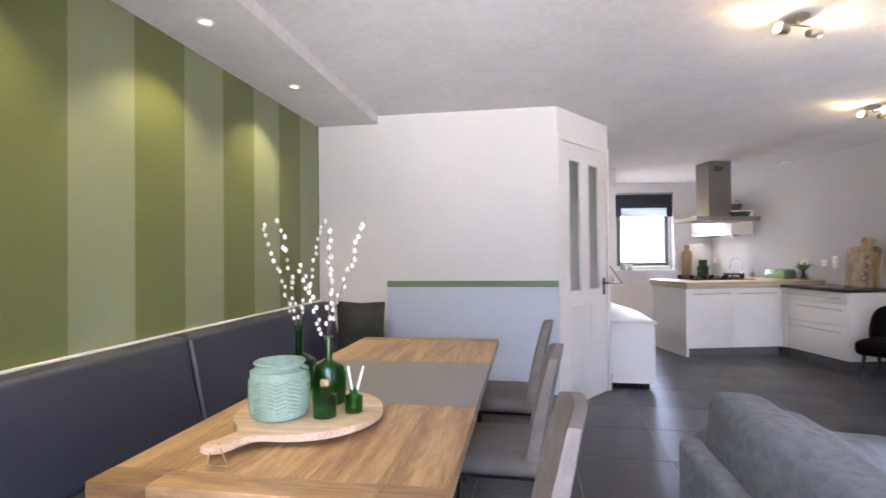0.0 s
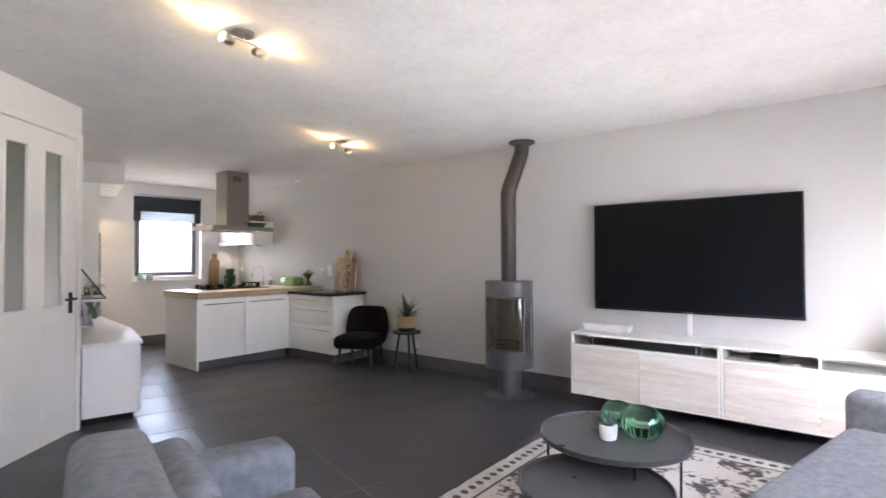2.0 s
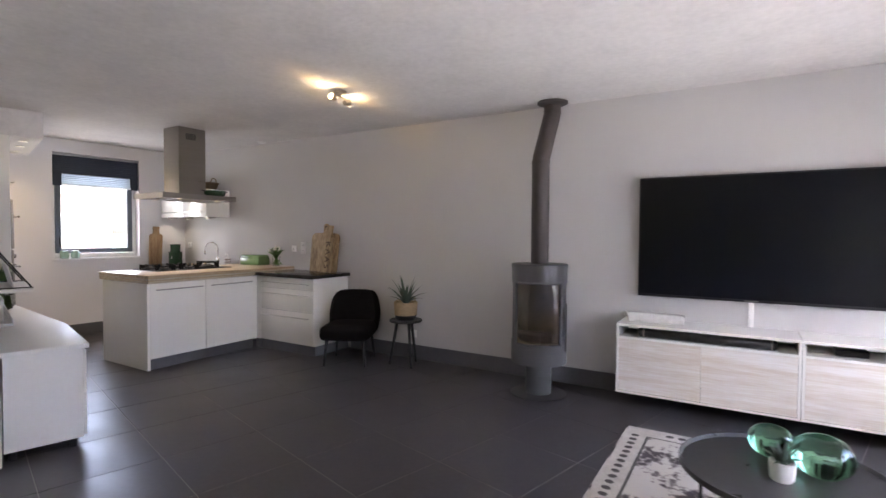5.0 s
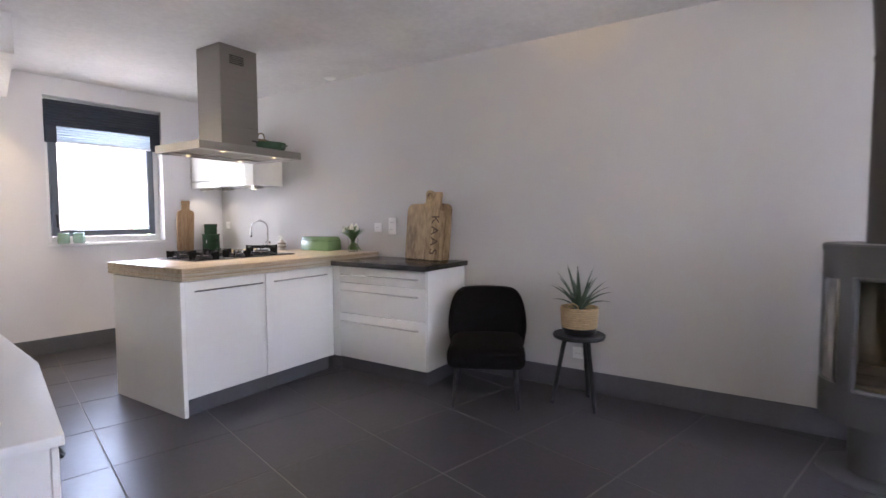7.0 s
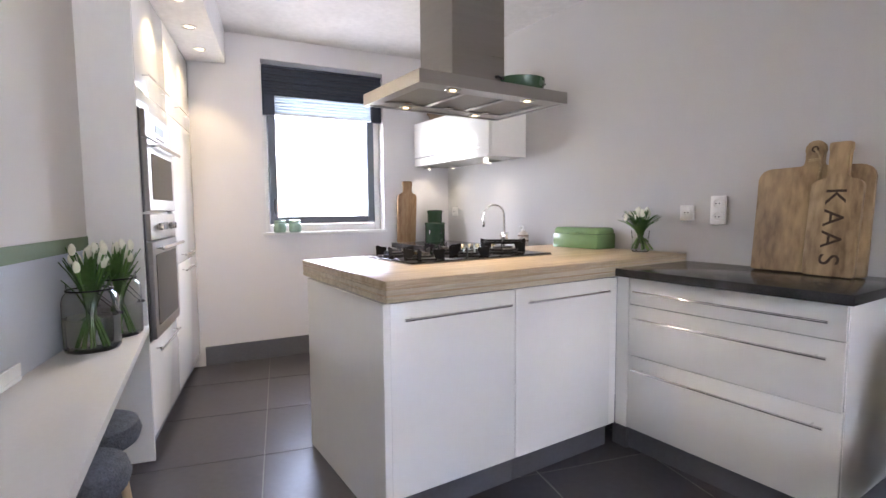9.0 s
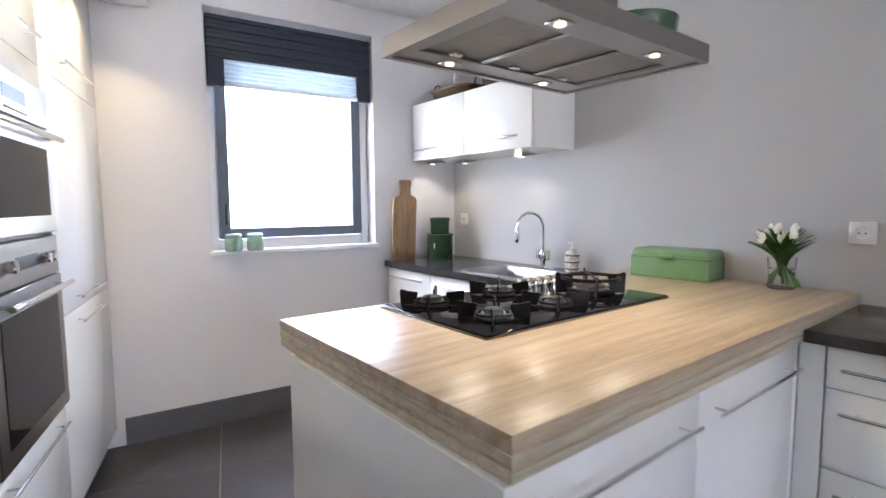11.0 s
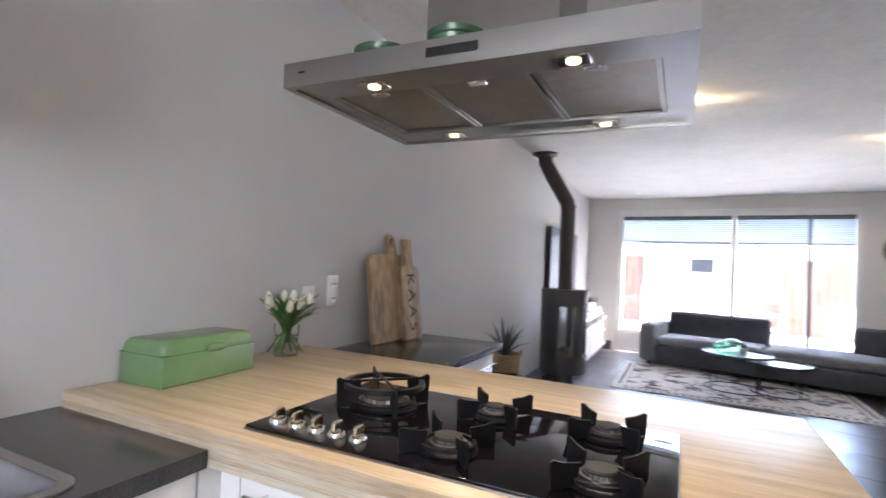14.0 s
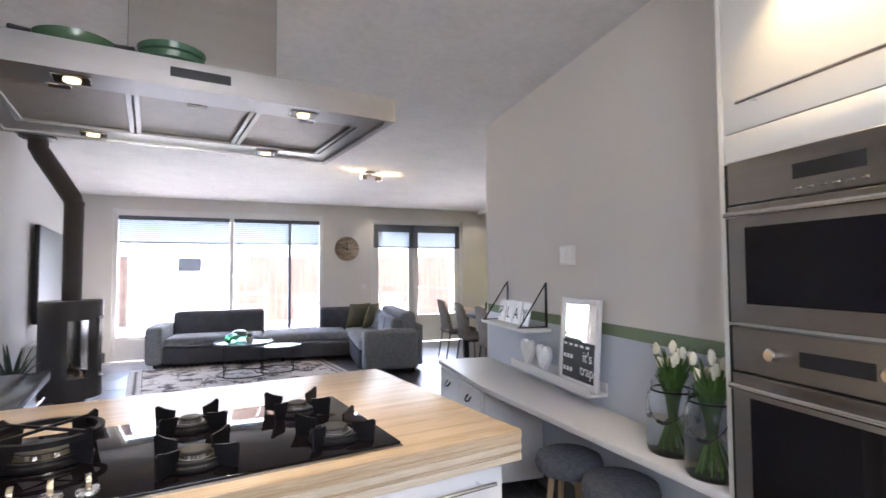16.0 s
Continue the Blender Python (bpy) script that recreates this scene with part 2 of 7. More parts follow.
M_PANE = glassy("window_glass", (0.80, 0.81, 0.81))
M_GREENGLASS = glassy("green_bottle_glass", (0.10, 0.42, 0.10))
M_EMERALD = glassy("emerald_glass", (0.48, 0.74, 0.59), 0.02)
M_WATER = glassy("vase_water", (0.97, 0.99, 0.96), 0.0, 1.2)
M_FROST = glassy("frosted_pane", (0.16, 0.165, 0.17), 0.35)
M_BULB = glow("lamp_bulb_warm", (1.0, 0.80, 0.44), 0.045)
M_BULBHOOD = glow("hood_lamp_warm", (1.0, 0.74, 0.36), 0.06)
M_BULBCOOL = glow("downlight_bulb", (1.0, 0.88, 0.62), 0.045)
M_NICKEL = pbr("brushed_nickel", (0.50, 0.45, 0.38), 0.3, metal=1.0, var=0.08, bump=0.03)
M_FENCE = wood("fence_boards", (0.10, 0.056, 0.036), (0.155, 0.095, 0.066), 0.85, along=2, scale=4, stretch=9, rand=1)
M_PAVE = pbr("terrace_paving", (0.20, 0.19, 0.185), 0.9, var=0.15, scale=3, fine=40, bump=0.2)
M_BRICK = pbr("far_house_brick", (0.36, 0.26, 0.21), 0.9, var=0.25, scale=6, fine=50, bump=0.2)
M_ROOF = pbr("far_roof_tile", (0.11, 0.09, 0.085), 0.85, var=0.25, scale=4, fine=30, bump=0.3)
M_LAWN = pbr("lawn_ground", (0.09, 0.13, 0.05), 1.0, var=0.4, scale=2, fine=40, bump=0.5)
M_PLASTICBAG = pbr("clear_wrapping", (0.68, 0.67, 0.65), 0.25, var=0.1, scale=12, fine=40, bump=0.6, dist=0.01)


def shade_mat():
    """Pleated honeycomb blind that lets daylight through."""
    m, n, l, b = node_mat("honeycomb_shade")
    b.inputs["Base Color"].default_value, b.inputs["Roughness"].default_value = (0.58, 0.62, 0.645, 1), 0.9
    tr, mx, out = n.new("ShaderNodeBsdfTranslucent"), n.new("ShaderNodeMixShader"), n["Material Output"]
    tr.inputs[0].default_value, mx.inputs[0].default_value = (0.50, 0.55, 0.58, 1), 0.06
    l.new(b.outputs[0], mx.inputs[1]), l.new(tr.outputs[0], mx.inputs[2]), l.new(mx.outputs[0], out.inputs[0])
    return m


M_SHADE = shade_mat()


STRIPE_SHIFT = 0.325


def striped_mat():
    """Wallpaper of broad upright stripes, dark olive and pale sage."""
    m, n, l, b = node_mat("striped_wallpaper")
    tc, sep = n.new("ShaderNodeTexCoord"), n.new("ShaderNodeSeparateXYZ")
    l.new(tc.outputs["Object"], sep.inputs[0])
    mo = n.new("ShaderNodeMath")
    mo.operation, mo.inputs[1].default_value = "FLOORED_MODULO", 0.706
    off = n.new("ShaderNodeMath")
    off.operation, off.inputs[1].default_value = "ADD", STRIPE_SHIFT
    l.new(sep.outputs[0], off.inputs[0]), l.new(off.outputs[0], mo.inputs[0])
    gt = n.new("ShaderNodeMath")
    gt.operation, gt.inputs[1].default_value = "GREATER_THAN", 0.353
    l.new(mo.outputs[0], gt.inputs[0])
    noi = n.new("ShaderNodeTexNoise")
    noi.inputs["Scale"].default_value, noi.inputs["Detail"].default_value = 90, 4
    l.new(tc.outputs["Object"], noi.inputs[0])
    mix, mul = n.new("ShaderNodeMix"), n.new("ShaderNodeMix")
    mix.data_type = mul.data_type = "RGBA"
    mix.inputs["A"].default_value, mix.inputs["B"].default_value = (0.155, 0.178, 0.055, 1), (0.27, 0.30, 0.165, 1)
    l.new(gt.outputs[0], mix.inputs["Factor"])
    mul.blend_type, mul.inputs["Factor"].default_value = "MULTIPLY", 0.25
    l.new(mix.outputs["Result"], mul.inputs["A"]), l.new(noi.outputs["Color"], mul.inputs["B"])
    l.new(mul.outputs["Result"], b.inputs["Base Color"])
    b.inputs["Roughness"].default_value = 0.5
    return m


def rug_mat():
    """Worn oriental rug, greys on off-white, with a dotted border."""
    m, n, l, b = node_mat("worn_rug")
    tc = n.new("ShaderNodeTexCoord")
    a, c, v = n.new("ShaderNodeTexNoise"), n.new("ShaderNodeTexNoise"), n.new("ShaderNodeTexVoronoi")
    a.inputs["Scale"].default_value, a.inputs["Detail"].default_value = 3.2, 7
    c.inputs["Scale"].default_value, c.inputs["Detail"].default_value = 26, 6
    v.inputs["Scale"].default_value = 5.5
    for t in (a, c, v):
        l.new(tc.outputs["Object"], t.inputs[0])
    s1, s2 = n.new("ShaderNodeMath"), n.new("ShaderNodeMath")
    s1.operation = s2.operation = "MULTIPLY_ADD"
    s1.inputs[1].default_value, s2.inputs[1].default_value = 0.7, 0.35
    l.new(c.outputs["Fac"], s1.inputs[0]), l.new(a.outputs["Fac"], s1.inputs[2])
    l.new(v.outputs["Distance"], s2.inputs[0]), l.new(s1.outputs[0], s2.inputs[2])
    ramp = n.new("ShaderNodeValToRGB")
    e = ramp.color_ramp.elements
    e[0].position, e[0].color = 0.86, (0.085, 0.075, 0.085, 1)
    e[1].position, e[1].color = 1.03, (0.60, 0.58, 0.555, 1)
    mid = e.new(0.95)
    mid.color = (0.34, 0.31, 0.31, 1)
    half = n.new("ShaderNodeMath")
    half.operation, half.inputs[1].default_value = "MULTIPLY", 0.97
    l.new(s2.outputs[0], half.inputs[0])
    l.new(half.outputs[0], ramp.inputs[0]), l.new(ramp.outputs[0], b.inputs["Base Color"])
    b.inputs["Roughness"].default_value = 1.0
    bp = n.new("ShaderNodeBump")
    bp.inputs["Strength"].default_value, bp.inputs["Distance"].default_value = 0.5, 0.004
    l.new(c.outputs["Fac"], bp.inputs["Height"]), l.new(bp.outputs[0], b.inputs["Normal"])
    return m


M_WALLPAPER = striped_mat()
M_RUG = rug_mat()
M_RUGPALE = pbr("rug_border_pale", (0.56, 0.54, 0.52), 1.0, var=0.25, scale=10, fine=120, bump=0.4)
M_RUGDARK = pbr("rug_border_dark", (0.10, 0.095, 0.10), 1.0, var=0.4, scale=14, fine=120, bump=0.4)


# ---- mesh helpers ----
def finish(name, bm, material, smooth=False):
    bmesh.ops.recalc_face_normals(bm, faces=bm.faces)
    me = bpy.data.meshes.new(name)
    bm.to_mesh(me)
    bm.free()
    me.materials.append(material)
    if smooth:
        me.shade_smooth()
        me.set_sharp_from_angle(angle=radians(40))
    return me


def part(name, bm, material, parent, label="", smooth=True):
    ob = new(name, finish(name, bm, material, smooth))
    ob.parent = parent
    if label:
        tagged(ob, label)
    return ob


def thing(name, m, label, category, group=""):
    ob = new(name)
    ob.matrix_world = m
    ob.empty_display_size = 0.05
    return tagged(ob, label, category, group)


def single(name, bm, material, m, label, category, group="", kind="", smooth=True):
    ob = new(name, finish(name, bm, material, smooth))
    ob.matrix_world = m
    return tagged(ob, label, category, group, kind)


def structure(name, bm, material, label, category, m=None, smooth=False, parent=None):
    ob = new(name, finish(name, bm, material, smooth))
    if m is not None:
        ob.matrix_world = m
    if parent is not None:
        ob.parent = parent
        return ob
    return tagged(ob, label, category, "", "structure")


def box(x0, x1, y0, y1, z0, z1, bev=0.0, seg=2, bm=None):
    """A box, its edges rounded by bev, as a bmesh or added to bm."""
    b = bmesh.new()
    bmesh.ops.create_cube(b, size=1)
    for v in b.verts:
        v.co = ((x0 + x1) / 2 + v.co.x * (x1 - x0), (y0 + y1) / 2 + v.co.y * (y1 - y0), (z0 + z1) / 2 + v.co.z * (z1 - z0))
    if bev:
        bmesh.ops.bevel(b, geom=b.edges[:], offset=bev, segments=seg, profile=0.5, affect="EDGES")
    return join(bm, b) if bm is not None else b


def join(bm, other):
    me = bpy.data.meshes.new("tmp")
    other.to_mesh(me)
    other.free()
    bm.from_mesh(me)
    bpy.data.meshes.remove(me)
    return bm


def moved(bm, m):
    bm.transform(m)
    return bm


def lathe(profile, n=28, closed=False):
    """A turned body from (radius, height) pairs; ends at radius 0 are closed."""
    bm = bmesh.new()
    rings = []
    for r, z in profile:
        if r < 1e-5:
            rings.append([bm.verts.new((0, 0, z))])
        else:
            rings.append([bm.verts.new((r * math.cos(2 * math.pi * k / n), r * math.sin(2 * math.pi * k / n), z)) for k in range(n)])
    pairs = list(zip(rings, rings[1:] + ([rings[0]] if closed else [])))
    if not closed:
        pairs = pairs[: len(rings) - 1]
    for a, b in pairs:
        for k in range(n):
            if len(a) == 1 and len(b) == 1:
                continue
            j = (k + 1) % n
            if len(a) == 1:
                bm.faces.new((a[0], b[k], b[j]))
            elif len(b) == 1:
                bm.faces.new((a[k], a[j], b[0]))
            else:
                bm.faces.new((a[k], a[j], b[j], b[k]))
    return bm


def rod(r, z0, z1, n=20, bev=0.0):
    """An upright round bar with slightly eased ends."""
    b = min(bev, r * 0.5)
    if b:
        return lathe([(0, z0), (r - b, z0), (r, z0 + b), (r, z1 - b), (r - b, z1), (0, z1)], n)
    return lathe([(0, z0), (r, z0), (r, z1), (0, z1)], n)


def tube(points, r, n=10, r1=None, bm=None):
    """A round bar along a line of points."""
    out = bmesh.new()
    pts = [Vector(p) for p in points]
    rings = []
    up = Vector((0.137, 0.311, 0.94)).normalized()
    for i, p in enumerate(pts):
        d = (pts[min(i + 1, len(pts) - 1)] - pts[max(i - 1, 0)]).normalized()
        s = d.cross(up if abs(d.dot(up)) < 0.95 else Vector((1, 0, 0))).normalized()
        t = d.cross(s)
        rr = r if r1 is None else r + (r1 - r) * i / (len(pts) - 1)
        rings.append([out.verts.new(p + rr * (math.cos(2 * math.pi * k / n) * s + math.sin(2 * math.pi * k / n) * t)) for k in range(n)])
    for a, b in zip(rings, rings[1:]):
        for k in range(n):
            out.faces.new((a[k], a[(k + 1) % n], b[(k + 1) % n], b[k]))
    out.faces.new(rings[0]), out.faces.new(rings[-1][::-1])
    return join(bm, out) if bm is not None else out


def prism(poly, z0, z1, bev=0.0):
    bm = bmesh.new()
    lo, hi = [bm.verts.new((x, y, z0)) for x, y in poly], [bm.verts.new((x, y, z1)) for x, y in poly]
    bm.faces.new(lo[::-1]), bm.faces.new(hi)
    for k in range(len(poly)):
        j = (k + 1) % len(poly)
        bm.faces.new((lo[k], lo[j], hi[j], hi[k]))
    if bev:
        bmesh.ops.bevel(bm, geom=bm.edges[:], offset=bev, segments=2, profile=0.5, affect="EDGES")
    return bm


def pillow(w, d, h, n=14, puff=0.55):
    """A soft cushion w x d with its middle h thick; corners drawn out."""
    bm = bmesh.new()
    grid = {}
    for side in (1, -1):
        for i in range(n + 1):
            for j in range(n + 1):
                u, v = 2 * i / n - 1, 2 * j / n - 1
                e = max(0.0, (1 - u * u) * (1 - v * v)) ** puff
                pinch = 1 - 0.07 * (1 - abs(v)) * u * u
                pinch2 = 1 - 0.07 * (1 - abs(u)) * v * v
                if side == -1 and (i in (0, n) or j in (0, n)):
                    grid[side, i, j] = grid[1, i, j]
                else:
                    grid[side, i, j] = bm.verts.new((u * w / 2 * pinch, v * d / 2 * pinch2, side * (0.004 + e * h / 2)))
        for i in range(n):
            for j in range(n):
                f = [grid[side, i, j], grid[side, i + 1, j], grid[side, i + 1, j + 1], grid[side, i, j + 1]]
                bm.faces.new(f if side == 1 else f[::-1])
    return bm


def soft(x0, x1, y0, y1, z0, z1, r=0.05, crown=0.0, slack=0.004):
    """Upholstery: a block with round edges, a slightly domed top and an uneven, slack surface."""
    b = box(x0, x1, y0, y1, z0, z1)
    for axis, (lo, hi) in enumerate(((x0, x1), (y0, y1), (z0, z1))):
        cuts = [lo + r * f for f in (0.12, 0.4, 0.7, 1.0)] + [hi - r * f for f in (0.12, 0.4, 0.7, 1.0)]
        n = max(1, int((hi - lo - 2 * r) / 0.12))
        cuts += [lo + r + (hi - lo - 2 * r) * k / n for k in range(1, n)]
        no = [0, 0, 0]
        no[axis] = 1
        for c in cuts:
            co = [0, 0, 0]
            co[axis] = c
            bmesh.ops.bisect_plane(b, geom=b.verts[:] + b.edges[:] + b.faces[:], plane_co=co, plane_no=no, dist=1e-6)
    cx, cy, hx, hy = (x0 + x1) / 2, (y0 + y1) / 2, (x1 - x0) / 2, (y1 - y0) / 2
    for v in b.verts:
        c = Vector((min(max(v.co.x, x0 + r), x1 - r), min(max(v.co.y, y0 + r), y1 - r), min(max(v.co.z, z0 + r), z1 - r)))
        d = v.co - c
        if d.length > 1e-6:
            v.co = c + d.normalized() * r
        if crown and v.co.z > (z0 + z1) / 2:
            v.co.z += crown * (1 - ((v.co.x - cx) / hx) ** 2) * (1 - ((v.co.y - cy) / hy) ** 2)
    if slack:
        for v in b.verts:
            p = v.co * 5.0 + Vector((x0, y1, z1)) * 3
            v.co += Vector((noise.noise(p), noise.noise(p + Vector((7, 0, 0))), noise.noise(p + Vector((0, 9, 0))) * (v.co.z > z0 + 0.02))) * slack
    return b


def bar_pull(length, parent, m, name="handle"):
    """A round steel bar handle on two posts, along local x, proud along local -y."""
    b = tube([(-length / 2, -0.032, 0), (length / 2, -0.032, 0)], 0.0055, 10)
    for s in (-1, 1):
        tube([(s * (length / 2 - 0.04), 0.0, 0), (s * (length / 2 - 0.04), -0.032, 0)], 0.004, 8, bm=b)
    return part(name, moved(b, m), M_CHROME, parent, "slim chrome bar handle")


LAMPS = 0.15


def lamp(kind, m, power, col=(1.0, 0.82, 0.58), size=0.03, spot=100, blend=0.6):
    d = bpy.data.lights.new("lamp_light", kind)
    d.energy, d.color = power * LAMPS, col
    if kind == "SPOT":
        d.spot_size, d.spot_blend, d.shadow_soft_size = radians(spot), blend, size
    else:
        d.shadow_soft_size = size
    ob = new("lamp_light", d)
    ob.matrix_world = m
    return ob


# ---- floor, walls, ceiling ----
def slab_wall(name, p, q, mat, label, t=0.14, z0=0.0, z1=CEIL, holes=()):
    """A wall whose room face runs from p to q with the room to the left of that way; holes: (from, to, sill, head) along it."""
    L = math.hypot(q[0] - p[0], q[1] - p[1])
    bm = bmesh.new()
    xs = sorted({0.0, L, *[h[0] for h in holes], *[h[1] for h in holes]})
    for a, b in zip(xs, xs[1:]):
        cut = sorted((h[2], h[3]) for h in holes if h[0] < (a + b) / 2 < h[1])
        z = z0
        for lo, hi in cut:
            if lo > z + 1e-4:
                box(a, b, -t, 0, z, lo, bm=bm)
            z = hi
        if z < z1 - 1e-4:
            box(a, b, -t, 0, z, z1, bm=bm)
    bmesh.ops.remove_doubles(bm, verts=bm.verts[:], dist=1e-5)
    ang = math.degrees(math.atan2(q[1] - p[1], q[0] - p[0]))
    return structure(name, bm, mat, label, "wall", pose(p[0], p[1], 0, 0, 0, ang)), L


def on_line(p, q):
    """The pose whose x axis runs along the wall face p to q and whose y axis points into the room."""
    return pose(p[0], p[1], 0, 0, 0, math.degrees(math.atan2(q[1] - p[1], q[0] - p[0])))


A = (TVX, rear(TVX))
B = (TVX, endy(TVX))
C = (2.16, endy(2.16))
N1, N2 = (2.10, 6.95), (2.465, 6.855)
D = (1.815, 4.325)
P = (1.12, 3.69)
G = (-0.925, 4.17)
R = (-2.075, rear(-2.075))
HULL = [A, B, C, G, R]

REAR_BIG = (0.53, 3.72, 0.0, 2.36)
REAR_DOOR = (4.60, 6.47, 0.0, 2.33)
wall_rear, _ = slab_wall("wall_rear", R, A, M_WALL, "off-white painted facade wall with two large openings", 0.3,
                         holes=[(7.362 - REAR_BIG[1], 7.362 - REAR_BIG[0], REAR_BIG[2], REAR_BIG[3]), (7.362 - REAR_DOOR[1], 7.362 - REAR_DOOR[0], 0.0, REAR_DOOR[3])])
wall_tv, _ = slab_wall("wall_tv", A, B, M_TVWALL, "light grey painted wall behind the television and kitchen", 0.2)
KW = (TVX - 4.575, TVX - 3.565, 1.02, 2.385)
wall_kitchen_end, _ = slab_wall("wall_kitchen_end", B, C, M_KWALL, "pale painted kitchen end wall with a window opening", 0.3,
                                holes=[(KW[0] * 1.004, KW[1] * 1.004, KW[2], KW[3])])
wall_niche_back, _ = slab_wall("wall_niche_back", C, N1, M_KWALL, "pale wall behind the tall kitchen units", 0.12)
wall_niche_side, _ = slab_wall("wall_niche_side", N1, N2, M_KWALL, "short pale return wall beside the tall units", 0.1)
wall_kitchen_west, _ = slab_wall("wall_kitchen_west", N2, D, M_WALL, "off-white kitchen wall with a painted stripe", 0.1)
DOOR_L = math.hypot(D[0] - P[0], D[1] - P[1])
wall_diagonal, _ = slab_wall("wall_diagonal", D, P, M_WALL, "narrow diagonal wall around the hall door", 0.1, holes=[(0.03, DOOR_L - 0.03, 0.0, 2.30)])
wall_dining_end, _ = slab_wall("wall_dining_end", P, G, M_WALL, "off-white end wall of the dining corner", 0.12)
wall_green, GREEN_L = slab_wall("wall_green", G, R, M_WALL, "dining wall behind the striped wallpaper", 0.2)

hall_back = box(-1.0, 1.6, 0, 0.1, 0, CEIL)
structure("wall_hall", hall_back, M_WALL, "plain white hall wall behind the door", "wall", pose(0.75, 5.0, 0, 0, 0, 42))

floor = structure("floor", prism(HULL, -0.12, -0.0018), M_GROUT, "floor bed with pale grey tile joints", "floor")
ceiling = structure("ceiling", prism(HULL, CEIL, CEIL + 0.2), M_CEIL, "off-white rough plastered ceiling", "ceiling")

# striped wallpaper on the dining wall
structure("wallpaper", box(0.0, GREEN_L, 0.002, 0.005, 0.0, CEIL), M_WALLPAPER, "striped green wallpaper in olive and sage", "wallpaper", on_line(G, R))

# lowered ceiling strip over the dining bench, and its recessed spots
SOFFIT_Z = 2.483
structure("soffit_dining", box(0.0, GREEN_L, 0.006, 0.56, SOFFIT_Z, CEIL + 0.01), M_CEIL, "white lowered ceiling strip over the bench", "soffit", on_line(G, R))

# painted lower field and green line on two walls
mw = on_line(N2, D)
LW = math.hypot(N2[0] - D[0], N2[1] - D[1])
structure("paint_field_kitchen", box(0.0, LW, 0.0, 0.003, 0.0, 1.03), M_PANEL, "blue-grey painted lower wall field", "wall paint", mw)
structure("paint_stripe_kitchen", box(0.0, LW, 0.0, 0.004, 1.03, 1.088), M_STRIPE, "moss green painted line along the wall", "wall paint", mw)
md = on_line(P, G)
structure("paint_field_dining", box(0.0, 1.47, 0.0, 0.003, 0.0, 1.045), M_PANEL, "blue-grey painted lower wall field", "wall paint", md)
structure("paint_stripe_dining", box(0.0, 1.47, 0.0, 0.004, 1.045, 1.098), M_STRIPE, "moss green painted line along the wall", "wall paint", md)

# dark tiled skirting
SK = 0.15


def skirting(name, p, q, a, b):
    structure(name, box(a, b, 0.003, 0.014, 0.0, SK, 0.002, 1), M_SKIRT, "dark grey tile skirting", "baseboard", on_line(p, q))


skirting("baseboard_tv", A, B, 0.02, 6.26)
skirting("baseboard_end", B, C, 0.64, 2.14)
skirting("baseboard_dining", P, G, 0.0, 1.6)
skirting("baseboard_rear", R, A, 2.8, 3.58)
skirting("baseboard_rear_corner", R, A, 6.9, 7.3)
skirting("baseboard_west", N2, D, 0.02, LW)


# floor tiles, laid square to the hall
def clip(poly, a, b):
    """The part of poly left of the line from a to b."""
    out = []
    side = lambda p: (b[0] - a[0]) * (p[1] - a[1]) - (b[1] - a[1]) * (p[0] - a[0])
    for k in range(len(poly)):
        p, q = poly[k], poly[(k + 1) % len(poly)]
        s, t = side(p), side(q)
        if s >= 0:
            out.append(p)
        if s * t < 0:
            f = s / (s - t)
            out.append((p[0] + f * (q[0] - p[0]), p[1] + f * (q[1] - p[1])))
    return out


def tile_floor():
    TS, GAP, ang = 0.592, 0.005, radians(14.5)
    uu, vv = (math.sin(ang), math.cos(ang)), (math.cos(ang), -math.sin(ang))
    whole = None
    for i in range(-14, 12):
        for j in range(-12, 12):
            u0, v0 = 4.745 + i * TS + GAP / 2, 2.575 + j * TS + GAP / 2
            u1, v1 = u0 + TS - GAP, v0 + TS - GAP
            quad = [(u * uu[0] + v * vv[0], u * uu[1] + v * vv[1]) for u, v in ((u0, v0), (u0, v1), (u1, v1), (u1, v0))]
            if all((b[0] - a[0]) * (p[1] - a[1]) - (b[1] - a[1]) * (p[0] - a[0]) > 0 for a, b in zip(HULL, HULL[1:] + HULL[:1]) for p in quad):
                c = (sum(p[0] for p in quad) / 4, sum(p[1] for p in quad) / 4)
                if whole is None:
                    h = (TS - GAP) / 2
                    b = box(-h, h, -h, h, -0.008, 0.0)
                    bmesh.ops.bevel(b, geom=[e for e in b.edges if all(v.co.z > -0.001 for v in e.verts)], offset=0.0011, segments=1, affect="EDGES")
                    whole = finish("floor_tile", b, M_TILE)
                ob = new("floor_tile", whole)
                ob.parent = floor
                ob.matrix_world = pose(c[0], c[1], 0, 0, 0, -14.5)
                continue
            poly = quad[::-1] if (quad[1][0] - quad[0][0]) * (quad[2][1] - quad[0][1]) - (quad[1][1] - quad[0][1]) * (quad[2][0] - quad[0][0]) < 0 else quad
            for a, b in zip(HULL, HULL[1:] + HULL[:1]):
                poly = clip(poly, a, b)
                if len(poly) < 3:
                    break
            if len(poly) >= 3:
                ob = new("floor_tile", finish("floor_tile", prism(poly, -0.008, 0.0), M_TILE))
                ob.parent = floor


